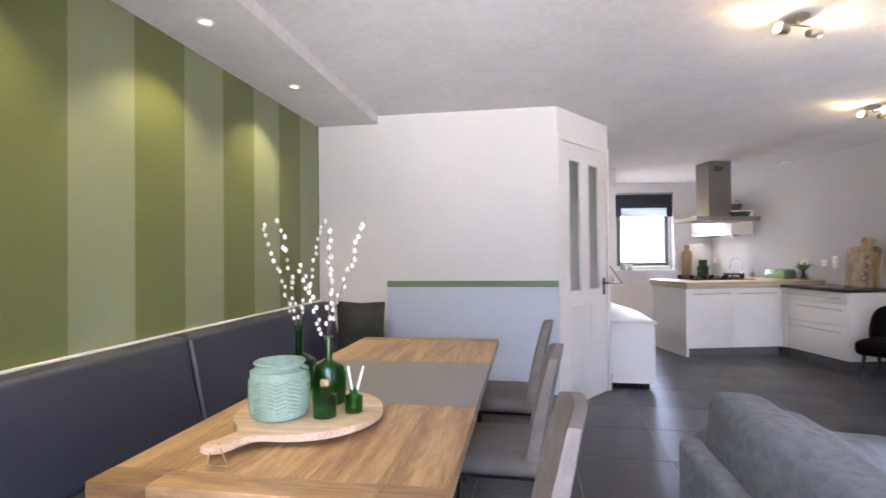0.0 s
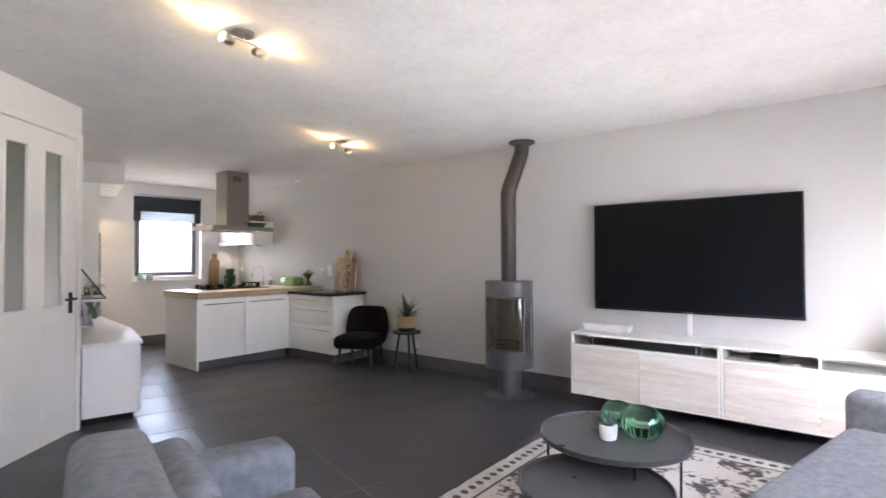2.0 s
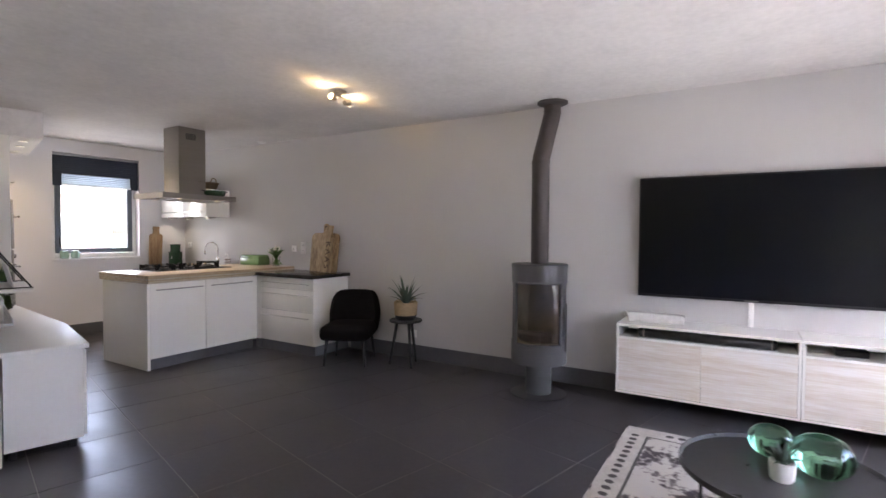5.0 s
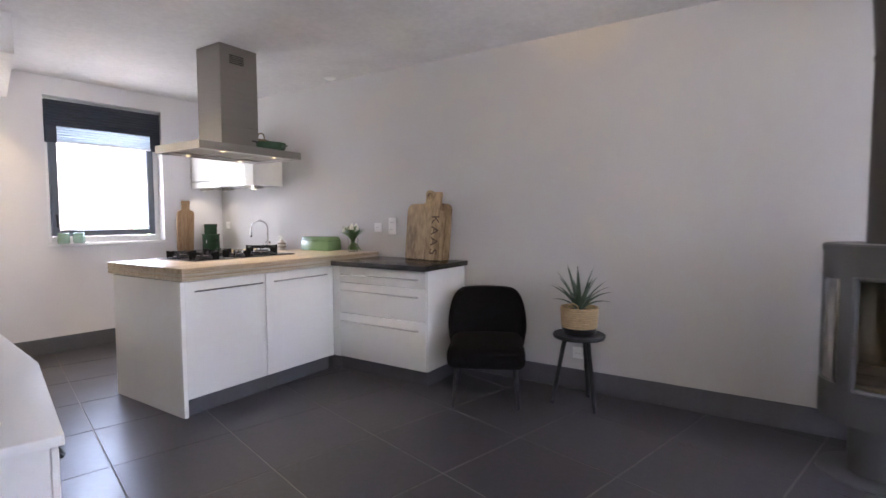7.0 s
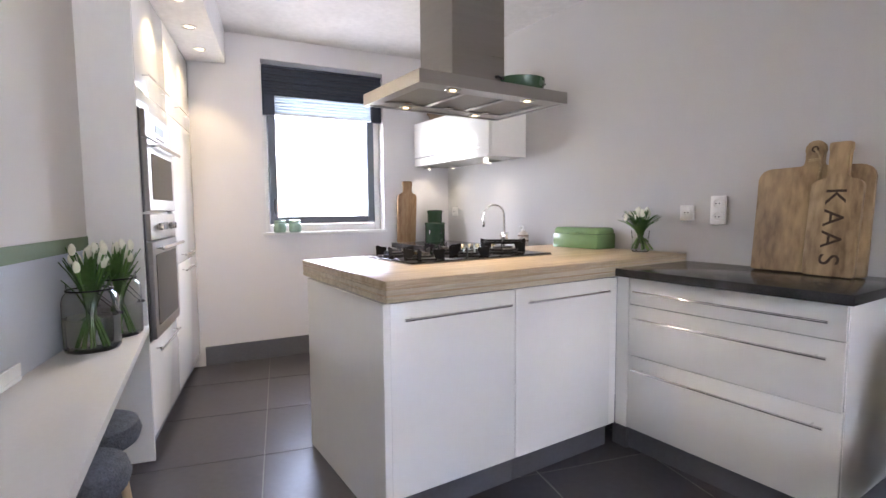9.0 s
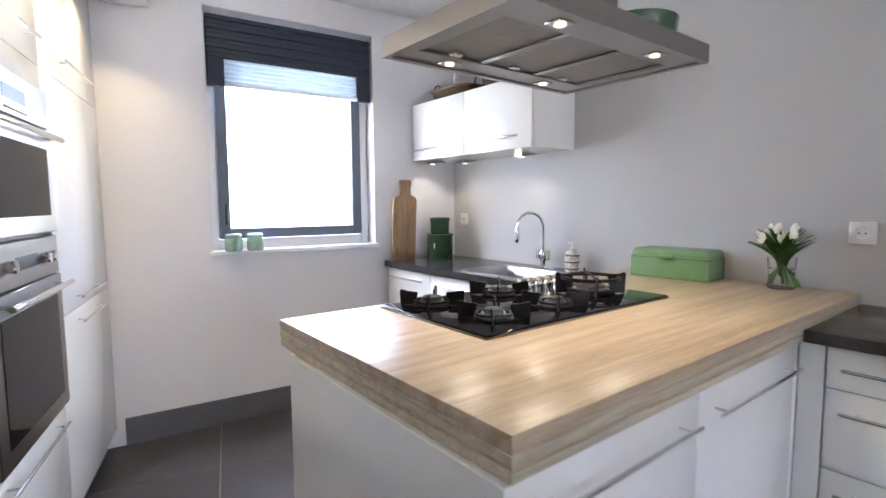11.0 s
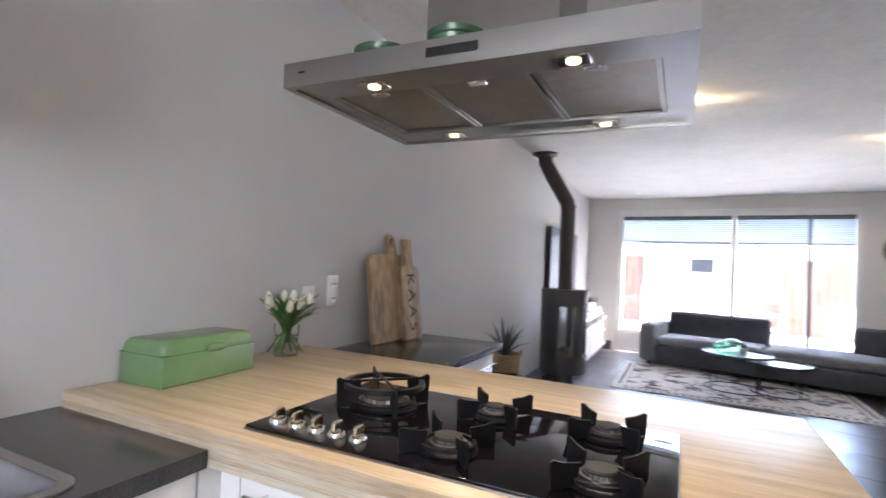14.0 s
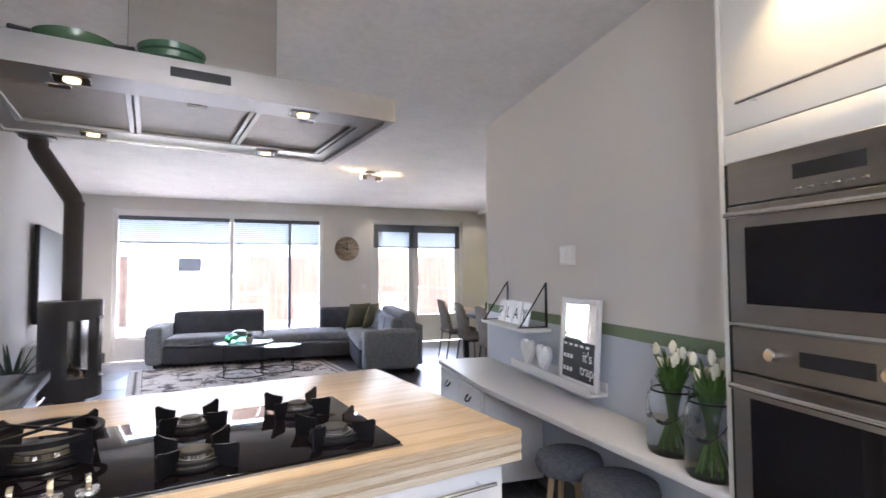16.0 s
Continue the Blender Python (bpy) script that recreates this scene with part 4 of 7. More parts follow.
# ---- hob ----
def hob():
    x0, x1, y0, y1 = 3.697, 4.588, 6.066, 6.578
    t = thing("gas_hob", pose((x0 + x1) / 2, (y0 + y1) / 2, WZ), "black glass gas hob with five burners and cast iron supports", "hob")
    w, d = (x1 - x0) / 2, (y1 - y0) / 2
    part("glass_plate", box(-w, w, -d, d, 0.0045, 0.011, 0.002, 2), M_HOBGLASS, t)
    part("rim", box(-w - 0.003, w + 0.003, -d - 0.003, d + 0.003, 0.0, 0.005, 0.001, 1), M_STEEL, t, "thin steel rim")
    # knobs in a row on the kitchen side
    for k in range(5):
        kn = part("knob", moved(lathe([(0, 0), (0.021, 0), (0.021, 0.006), (0.018, 0.010), (0, 0.011)], 20), pose(0.395 - k * 0.056, d - 0.05, 0.011)), M_CHROME, t, "brushed metal control knob")
        part("grip", moved(prism([(-0.019, 0), (0.019, 0), (0.018, 0.018), (0.012, 0.023), (-0.012, 0.023), (-0.018, 0.018)], -0.005, 0.005, 0.0015), pose(0.395 - k * 0.056, d - 0.05, 0.0215, 0, 0, 6) @ pose(0, 0, 0, 90, 0, 90)), M_BRASS, kn)
    for bx, by, r, arms in ((0.27, -0.05, 0.06, 0.125), (-0.02, -0.125, 0.028, 0.105), (-0.012, 0.145, 0.034, 0.105), (-0.295, -0.125, 0.03, 0.105), (-0.318, 0.145, 0.034, 0.105)):
        tilt = random.uniform(-3, 3)
        m = pose(bx, by, 0.011, 0, 0, tilt)
        bn = part("burner", moved(lathe([(0, 0), (r + 0.028, 0), (r + 0.03, 0.004), (r + 0.012, 0.008), (r + 0.004, 0.012), (r, 0.012), (0, 0.012)], 28), m), M_IRON, t)
        crown = lathe([(0, 0.0122), (r * 0.94, 0.0122), (r * 0.94, 0.025), (0, 0.025)], 48)
        for v in crown.verts:
            if v.co.xy.length > 0.01:
                v.co.xy *= 1 + 0.025 * math.cos(24 * math.atan2(v.co.y, v.co.x))
        part("flame_crown", moved(crown, m), M_STEEL, bn, "grooved grey metal flame crown", smooth=False)
        part("cap", moved(lathe([(0, 0.0252), (r * 0.9, 0.0252), (r * 0.92, 0.028), (r * 0.84, 0.0315), (0, 0.033)], 28), m), M_CAP, bn, "matt dark burner cap")
        part("burner_ring", moved(lathe([(r * 1.0, 0.0125), (r + 0.006, 0.0125), (r + 0.006, 0.0185), (r * 1.0, 0.0185)], 28, True), m), M_BRASS if r > 0.055 else M_STEEL, bn)
        if r > 0.055:
            for q in (45, 135):
                part("cross_bar", moved(box(-arms + 0.018, arms - 0.018, -0.003, 0.003, 0.064, 0.071, 0.001, 1), m @ pose(0, 0, 0, 0, 0, q)), M_IRON, t)
            part("support_ring", moved(lathe([(arms - 0.03, 0.052), (arms - 0.016, 0.052), (arms - 0.016, 0.064), (arms - 0.03, 0.064)], 32, True), m), M_IRON, t)
        part("ring_bar", moved(lathe([(r + 0.018, 0.012), (r + 0.026, 0.012), (r + 0.026, 0.019), (r + 0.018, 0.019)], 32, True), m), M_IRON, t)
        q0 = max(r + 0.004, 0.048)
        for k in range(4):
            fin = prism([(q0, 0.036), (q0 + 0.004, 0.018), (q0 + 0.012, 0.002), (arms, 0.0), (arms + 0.003, 0.048), (arms - 0.004, 0.052), (arms - 0.025, 0.046), (q0, 0.043)], -0.0026, 0.0026)
            tall = Matrix.Diagonal((1, 1.5 if r > 0.055 else 1, 1, 1))
            part("pan_support", moved(moved(fin, tall), m @ pose(0, 0, 0, 0, 0, 45 + 90 * k) @ pose(0, 0, 0, 90, 0, 0)), M_IRON, t, smooth=False)


hob()


# ---- extractor hood ----
def hood():
    x0, x1, y0, y1, z = 3.688, 4.577, 5.948, 6.532, 1.737
    cx, cy = (x0 + x1) / 2, (y0 + y1) / 2
    t = thing("extractor_hood", pose(cx, cy, z), "brushed steel island hood with four small lamps", "hood")
    w, d = (x1 - x0) / 2, (y1 - y0) / 2
    rim = bmesh.new()
    box(-w, w, -d, -d + 0.02, 0, 0.058, bm=rim), box(-w, w, d - 0.02, d, 0, 0.058, bm=rim)
    box(-w, -w + 0.02, -d + 0.02, d - 0.02, 0, 0.058, bm=rim), box(w - 0.02, w, -d + 0.02, d - 0.02, 0, 0.058, bm=rim)
    box(-w + 0.02, w - 0.02, -d + 0.02, d - 0.02, 0.05, 0.058, bm=rim)
    canopy = part("canopy", rim, M_STEELH, t, smooth=False)
    up = bmesh.new()
    for q in ((-w + 0.02, w - 0.02, -d + 0.02, -d + 0.115), (-w + 0.02, w - 0.02, d - 0.115, d - 0.02)):
        box(*q, 0.006, 0.012, bm=up)
    box(-w + 0.02, -w + 0.06, -d + 0.115, d - 0.115, 0.006, 0.012, bm=up), box(w - 0.06, w - 0.02, -d + 0.115, d - 0.115, 0.006, 0.012, bm=up)
    part("under_plate", up, M_STEELH, t, smooth=False)
    fw = (2 * w - 0.12) / 3
    for k in range(3):
        fx = -w + 0.06 + k * fw
        f = part("grease_filter", box(fx + 0.004, fx + fw - 0.004, -d + 0.118, d - 0.118, 0.014, 0.022, 0.002, 1), M_FILTER, t, "metal mesh grease filter")
        for fx0 in (fx + 0.002, fx + fw - 0.014):
            part("filter_frame", box(fx0, fx0 + 0.012, -d + 0.116, d - 0.116, 0.008, 0.0135, 0.001, 1), M_STEELH, f)
        part("latch", box(fx + fw / 2 - 0.022, fx + fw / 2 + 0.022, d - 0.15, d - 0.125, 0.007, 0.014, 0.003, 1), M_CHROME, f)
    for sx in (-1, 1):
        for sy in (-1, 1):
            lx, ly = sx * 0.228, sy * (d - 0.066)
            f = part("lamp_ring", moved(box(-0.032, 0.032, -0.025, 0.025, 0.0015, 0.0065, 0.002, 1), pose(lx, ly, 0)), M_CHROME, t)
            part("lamp_lens", moved(rod(0.015, -0.0015, 0.0025, 20), pose(lx, ly, 0)), M_BULBHOOD, f, "lit warm halogen lens")
            lamp("SPOT", look((cx + lx, cy + ly, z - 0.01), (cx + lx, cy + ly, 0)), 1.5, spot=120)
    part("control_panel", box(-0.055, 0.06, d, d + 0.003, 0.021, 0.041, 0.001, 1), M_BLACK, canopy, "black control strip with small keys")
    part("badge", box(0.38, 0.398, d, d + 0.002, 0.03, 0.034), M_BLACK, canopy)
    ch = part("chimney", box(-0.02, 0.30, -0.15, 0.15, 0.058, CEIL - z - 0.002, 0.002, 1), M_STEEL, t)
    ch.location.x = -0.16
    v = bmesh.new()
    for k in range(5):
        box(-0.06, 0.06, -0.153, -0.150, CEIL - z - 0.135 + k * 0.014, CEIL - z - 0.127 + k * 0.014, bm=v)
    vent = part("vent_slots", v, M_BLACK, ch)
    vent.location.x = 0.12


hood()


def pan(name, x, y, z, r, h, label):
    t = thing(name, pose(x, y, z), label, "cooking pan")
    part("bowl", lathe([(0, 0), (r * 0.82, 0), (r * 0.9, 0.008), (r, h * 0.5), (r + 0.004, h), (r - 0.002, h), (r * 0.88, 0.01), (0, 0.006)], 32), M_DARKENAMEL, t)
    for s in (-1, 1):
        pts = [(s * (r - 0.005), -0.03, h * 0.8), (s * (r + 0.03), -0.025, h * 0.95), (s * (r + 0.035), 0.0, h), (s * (r + 0.03), 0.025, h * 0.95), (s * (r - 0.005), 0.03, h * 0.8)]
        part("handle", tube(pts, 0.006, 8), M_BLACK, t)


pan("enamel_pan", 4.36, 6.43, 1.796, 0.07, 0.034, "small dark green enamel pan with two handles")
pan("enamel_pan", 4.38, 6.10, 1.796, 0.13, 0.065, "shallow dark green enamel pan with two handles")
# stacked ribbed green bowls
t = thing("bowl_stack", pose(4.185, 6.40, 1.796), "small stack of green glazed dishes", "dishes")
for j in range(3):
    part("dish", moved(lathe([(0, 0), (0.04, 0), (0.066, 0.012), (0.07, 0.024), (0.066, 0.026), (0.038, 0.006), (0, 0.004)], 28), pose(0, 0, j * 0.019)), M_BOWLGREEN, t)

# ---- wall cabinet over the sink, its lights and baskets ----
wc_y0, wc_y1, wc_x, wc_z0, wc_z1 = 6.972, endy(4.86) - 0.024, 4.86, 1.584, 1.962
wc = thing("wall_cabinet", pose(wc_x, wc_y1, wc_z0, 0, 0, -90), "glossy white wall cabinet with two lift-up doors", "kitchen cabinet")
WL = wc_y1 - wc_y0
part("body", box(0, WL, 0.022, TVX - wc_x - 0.004, 0, wc_z1 - wc_z0, 0.001, 1), M_WHITE, wc)
for k in range(2):
    f = part("door", box(k * WL / 2 + 0.002, (k + 1) * WL / 2 - 0.002, 0, 0.02, 0.0, wc_z1 - wc_z0, 0.0015, 2), M_WHITE, wc)
    bar_pull(0.4, f, pose((k + 0.5) * WL / 2, 0, 0.065))
for k in range(3):
    ul = thing("cabinet_light", pose((5.10, 5.12, 4.97)[k], (7.25, 7.80, 7.97)[k], wc_z0), "small wedge-shaped steel light under the cabinet", "light", "cabinet lights")
    part("housing", moved(prism([(-0.05, 0), (0.07, 0), (0.07, -0.008), (-0.05, -0.024)], -0.028, 0.028), pose(0, 0, 0, 90, 0, 0)), M_STEEL, ul)
    part("lens", moved(rod(0.018, -0.004, 0.0, 18), pose(-0.02, 0, -0.0205, 0, 8, 0)), M_BULBCOOL, ul, "lit round lens")
    lamp("SPOT", look(((5.06, 5.08, 4.94)[k], (7.25, 7.80, 7.97)[k], wc_z0 - 0.038), (4.96, (7.25, 7.80, 7.97)[k], 0)), 0.24, (1.0, 0.86, 0.62), spot=130)


def basket(x, y, z, w, d, h, rz):
    t = thing("wicker_basket", pose(x, y, z, 0, 0, rz), "oblong brown wicker basket with end handles", "basket", "wicker baskets")
    b = bmesh.new()
    n, rows = 40, 6
    rings = []
    for j in range(rows + 1):
        f = j / rows
        ring = []
        for k in range(n):
            a = 2 * math.pi * k / n
            r = (abs(math.cos(a)) ** 3.2 + abs(math.sin(a)) ** 3.2) ** (-1 / 3.2) * (0.86 + 0.14 * f + 0.015 * ((j + k) % 2))
            ring.append(b.verts.new((w / 2 * r * math.cos(a), d / 2 * r * math.sin(a), h * f)))
        rings.append(ring)
    for p, q in zip(rings, rings[1:]):
        for k in range(n):
            b.faces.new((p[k], p[(k + 1) % n], q[(k + 1) % n], q[k]))
    b.faces.new(rings[0][::-1])
    bmesh.ops.solidify(b, geom=b.faces[:], thickness=0.008)
    part("body", b, M_WICKER, t)
    part("rim", tube([(w / 2 * 1.02 * math.copysign(abs(math.cos(a)) ** 0.6, math.cos(a)), d / 2 * 1.02 * math.copysign(abs(math.sin(a)) ** 0.6, math.sin(a)), h) for a in [2 * math.pi * k / 36 for k in range(37)]], 0.008, 8), M_WICKER, t)
    for s in (-1, 1):
        part("handle", tube([(s * w / 2, -0.045, h), (s * (w / 2 + 0.008), -0.03, h + 0.05), (s * (w / 2 + 0.01), 0.0, h + 0.065), (s * (w / 2 + 0.008), 0.03, h + 0.05), (s * w / 2, 0.045, h)], 0.007, 8), M_WICKER, t)


basket(5.04, 7.28, wc_z1, 0.42, 0.26, 0.10, 88)
basket(5.03, 7.78, wc_z1, 0.38, 0.24, 0.075, 94)


# ---- tall units and ovens ----
T0, T1 = (2.678, 6.79), (3.052, 8.245)
TL = math.hypot(T1[0] - T0[0], T1[1] - T0[1])
mt = pose(T0[0], T0[1], 0, 0, 0, math.degrees(math.atan2(T1[1] - T0[1], T1[0] - T0[0]))) @ pose(0, 0, 0)
TH = 2.295


def tall_units():
    ow = 0.66
    t = thing("oven_tower", mt, "tall glossy white unit housing two steel ovens", "kitchen cabinet", "tall units")
    part("body", box(0.0, ow, 0.022, 0.5, 0.105, TH, 0.001, 1), M_WHITE, t)
    part("plinth", box(0.0, ow, 0.05, 0.48, 0, 0.103), M_SKIRT, t, "dark grey plinth")
    part("side_panel", box(-0.02, -0.001, 0.0, 0.5, 0.0, TH, 0.001, 1), M_WHITE, t)
    for z0, z1 in ((0.11, 0.565), (1.683, 1.77), (1.774, TH - 0.004)):
        f = part("door", box(0.002, ow - 0.002, 0.0, 0.02, z0, z1, 0.0015, 2), M_WHITE, t)
        if z1 - z0 > 0.2:
            bar_pull(0.5, f, pose(ow / 2, 0, z1 - 0.05 if z0 < 1 else z0 + 0.075))
    for name, z0, z1, label in (("upper_oven", 1.195, 1.678, "steel compact oven with a dark window"), ("lower_oven", 0.575, 1.185, "steel oven with round knobs and a dark window")):
        o = thing(name, mt @ pose(0, 0, z0), "built-in " + label, "oven", "built-in ovens")
        h = z1 - z0
        part("fascia", box(0.03, ow - 0.03, -0.022, 0.02, h - 0.13, h, 0.003, 1), M_STEEL, o)
        part("display", box(ow / 2 - 0.09, ow / 2 + 0.09, -0.0235, -0.0215, h - 0.085, h - 0.045), M_BLACK, o, "dark display window")
        dr = part("oven_door", box(0.03, ow - 0.03, -0.026, 0.018, 0.004, h - 0.135, 0.003, 1), M_STEEL, o)
        part("window", box(0.09, ow - 0.09, -0.0285, -0.0255, 0.06, h - 0.2, 0.001, 1), M_HOBGLASS, dr, "dark oven glass")
        hb = tube([(0.06, -0.065, h - 0.165), (ow - 0.06, -0.065, h - 0.165)], 0.009, 12)
        for s in (0.1, ow - 0.1):
            tube([(s, -0.025, h - 0.165), (s, -0.065, h - 0.165)], 0.006, 8, bm=hb)
        part("handle", hb, M_CHROME, dr)
        if "lower" in name:
            for kx in (ow / 2 - 0.16, ow / 2 + 0.13, ow / 2 + 0.19):
                part("knob", moved(rod(0.019, 0, 0.026, 20, 0.004), pose(kx, -0.022, h - 0.065, 90, 0, 0)), M_CHROME, o)
        else:
            for kx in range(6):
                part("button", box(ow / 2 - 0.085 + kx * 0.032, ow / 2 - 0.065 + kx * 0.032, -0.026, -0.022, h - 0.115, h - 0.107, 0.002, 1), M_CHROME, o)
        part("trim", box(0.003, 0.029, -0.005, 0.02, 0.0, h, 0.001, 1), M_BLACK, o), part("trim", box(ow - 0.029, ow - 0.003, -0.005, 0.02, 0.0, h, 0.001, 1), M_BLACK, o)
    f2 = thing("tall_cabinet", mt @ pose(ow + 0.004, 0, 0), "tall glossy white cupboard with bar handles", "kitchen cabinet", "tall units")
    w = TL - ow - 0.012
    part("body", box(0.0, w, 0.022, 0.5, 0.105, TH, 0.001, 1), M_WHITE, f2)
    part("plinth", box(0.0, w, 0.05, 0.48, 0, 0.103), M_SKIRT, f2, "dark grey plinth")
    for z0, z1, hz in ((0.11, 0.868, 0.82), (0.872, 1.77, 0.92), (1.774, TH - 0.004, 1.85)):
        f = part("door", box(0.002, w - 0.002, 0.0, 0.02, z0, z1, 0.0015, 2), M_WHITE, f2)
        bar_pull(0.4, f, pose(w / 2, 0, hz))


tall_units()

# soffit over the tall units with its spots
structure("soffit_kitchen", moved(box(-0.02, TL - 0.004, -0.26, 0.52, TH + 0.004, CEIL + 0.01), pose(0, 0, 0)), M_CEIL, "white boxed soffit over the tall units", "soffit", mt)


def downlight(m, power, bulb, ring=M_WHITEMAT, col=(1.0, 0.86, 0.66), spot=110, label="small white recessed ceiling spot", group="recessed spots"):
    t = thing("recessed_spot", m, label, "light", group)
    part("ring", lathe([(0.026, 0.001), (0.042, 0.001), (0.042, -0.003), (0.036, -0.006), (0.026, -0.003)], 24, True), ring, t)
    part("bulb", lathe([(0, -0.0025), (0.0255, -0.002), (0.0255, 0.001), (0, 0.001)], 20), bulb, t, "lit bulb")
    e = m.translation
    lamp("SPOT", look((e.x, e.y, e.z - 0.008), (e.x, e.y, 0)), power, col, 0.025, spot)


for s in (0.32, 0.74, 1.18):
    downlight(mt @ pose(s, -0.13, TH + 0.003), 2.6, M_BULB, M_CHROME, (1.0, 0.76, 0.42), label="chrome recessed spot in the kitchen soffit", group="kitchen soffit spots")
for s in (1.06, 2.02, 2.98, 3.94):
    downlight(on_line(G, R) @ pose(s, 0.29, SOFFIT_Z - 0.001), 5.2, M_BULB, label="white recessed spot over the dining bench", group="bench spots", col=(1.0, 0.85, 0.5))
for x, y in ((4.36, -0.9), (3.1, -0.85), (1.84, -0.8), (0.62, -0.7), (-0.7, -0.5), (-1.4, -0.35)):
    downlight(pose(x, y, CEIL - 0.001), 1.6, M_BULBCOOL, label="white recessed ceiling spot near the windows", group="window spots")


def twin_lamp(x, y, rz):
    """Round nickel ceiling plate with two swivel spots turned sideways."""
    t = thing("ceiling_spot_lamp", pose(x, y, CEIL, 0, 0, rz), "brushed nickel twin ceiling spot, both heads lit", "light", "twin ceiling spots")
    part("plate", lathe([(0, 0), (0.055, 0), (0.055, -0.012), (0.048, -0.02), (0, -0.022)], 28), M_NICKEL, t)
    part("arm", tube([(-0.09, 0, -0.045), (0.09, 0, -0.045)], 0.006), M_NICKEL, t)
    part("stem", rod(0.008, -0.05, -0.018), M_NICKEL, t)
    for s in (-1, 1):
        hm = pose(s * 0.095, 0.0, -0.075, 0, s * 78, 0)
        hd = part("spot_head", moved(lathe([(0, -0.03), (0.02, -0.028), (0.027, -0.01), (0.031, 0.035), (0.027, 0.035), (0.022, 0.0), (0, -0.005)], 22), hm), M_NICKEL, t)
        part("bulb", moved(lathe([(0, 0.024), (0.018, 0.026), (0.024, 0.033), (0, 0.04)], 20), hm), M_BULB, hd, "lit warm bulb")
        wm = pose(x, y, CEIL, 0, 0, rz) @ hm
        e, tip = wm.translation, wm @ Vector((0, 0, 0.06))
        far = wm @ Vector((0, 0, 1))
        lamp("SPOT", look(tip, far), 1.5, (1.0, 0.66, 0.28), 0.02, 52, 1.0)
        lamp("POINT", Matrix.Translation(tip - Vector((0, 0, 0.03))), 0.45, (1.0, 0.74, 0.40), 0.02)


twin_lamp(1.926, 2.085, 8)
twin_lamp(3.855, 3.60, 8)


vd = thing("ceiling_disc", pose(5.08, 6.11, CEIL), "small flat white round ceiling vent", "vent")
part("disc", lathe([(0, -0.004), (0.045, -0.004), (0.055, -0.001), (0.055, -0.008), (0.04, -0.018), (0, -0.02)], 32), M_SOCKET, vd)


# ---- kitchen: sideboard bar along the west wall ----
BZ = 0.66
mb = on_line(N2, D)
BL = LW - 0.03


def sideboard():
    """Drawer cabinet with a long top that tapers along the wall towards the ovens."""
    t = thing("sideboard", mb, "white drawer cabinet whose long top runs on as a narrow bar", "sideboard")
    cab0, cab1, dp = BL - 0.93, BL, 0.425
    part("top", prism([(0.0, 0.006), (0.0, 0.222), (cab0, dp + 0.012), (cab1, dp + 0.012), (cab1, 0.006)], BZ - 0.03, BZ, 0.002), M_WHITEMAT, t)
    part("body", box(cab0, cab1 - 0.012, 0.018, dp - 0.02, 0.06, BZ - 0.031, 0.002, 1), M_WHITEMAT, t)
    for k in range(2):
        for j in range(2):
            x0 = cab0 + 0.01 + k * 0.455
            f = part("drawer_front", box(x0, x0 + 0.445, dp - 0.019, dp, 0.07 + j * 0.275, 0.34 + j * 0.275, 0.003, 1), M_WHITEMAT, t)
            hx, hz = x0 + 0.22, 0.25 + j * 0.275
            pts = [(hx - 0.035, dp, hz + 0.02), (hx - 0.03, dp + 0.02, hz - 0.008), (hx, dp + 0.026, hz - 0.014), (hx + 0.03, dp + 0.02, hz - 0.008), (hx + 0.035, dp, hz + 0.02)]
            part("handle", tube(pts, 0.006, 8), M_IRON, f, "black drop handle")
    for x in (cab0 + 0.05, cab1 - 0.06):
        for y in (0.06, dp - 0.07):
            part("foot", moved(rod(0.022, 0, 0.06, 14), pose(x, y, 0)), M_BLACK, t)


sideboard()


def stool(x, y):
    t = thing("crochet_stool", pose(x, y, 0, 0, 0, 25), "round pine stool with a grey crocheted seat cover", "stool", "crochet stools")
    b = lathe([(0, 0.37), (0.14, 0.37), (0.155, 0.38), (0.165, 0.41), (0.155, 0.445), (0.12, 0.462), (0, 0.466)], 36)
    for v in b.verts:
        a = math.atan2(v.co.y, v.co.x)
        v.co.xy *= 1 + 0.012 * math.sin(18 * a)
    part("seat_cover", b, M_CROCHET, t, "grey crocheted seat cover")
    for k in range(4):
        a = math.pi / 4 + k * math.pi / 2
        part("leg", tube([(0.09 * math.cos(a), 0.09 * math.sin(a), 0.372), (0.135 * math.cos(a), 0.135 * math.sin(a), 0)], 0.016, 10, 0.013), M_PINE, t)


stool(2.42, 5.83), stool(2.455, 6.17)


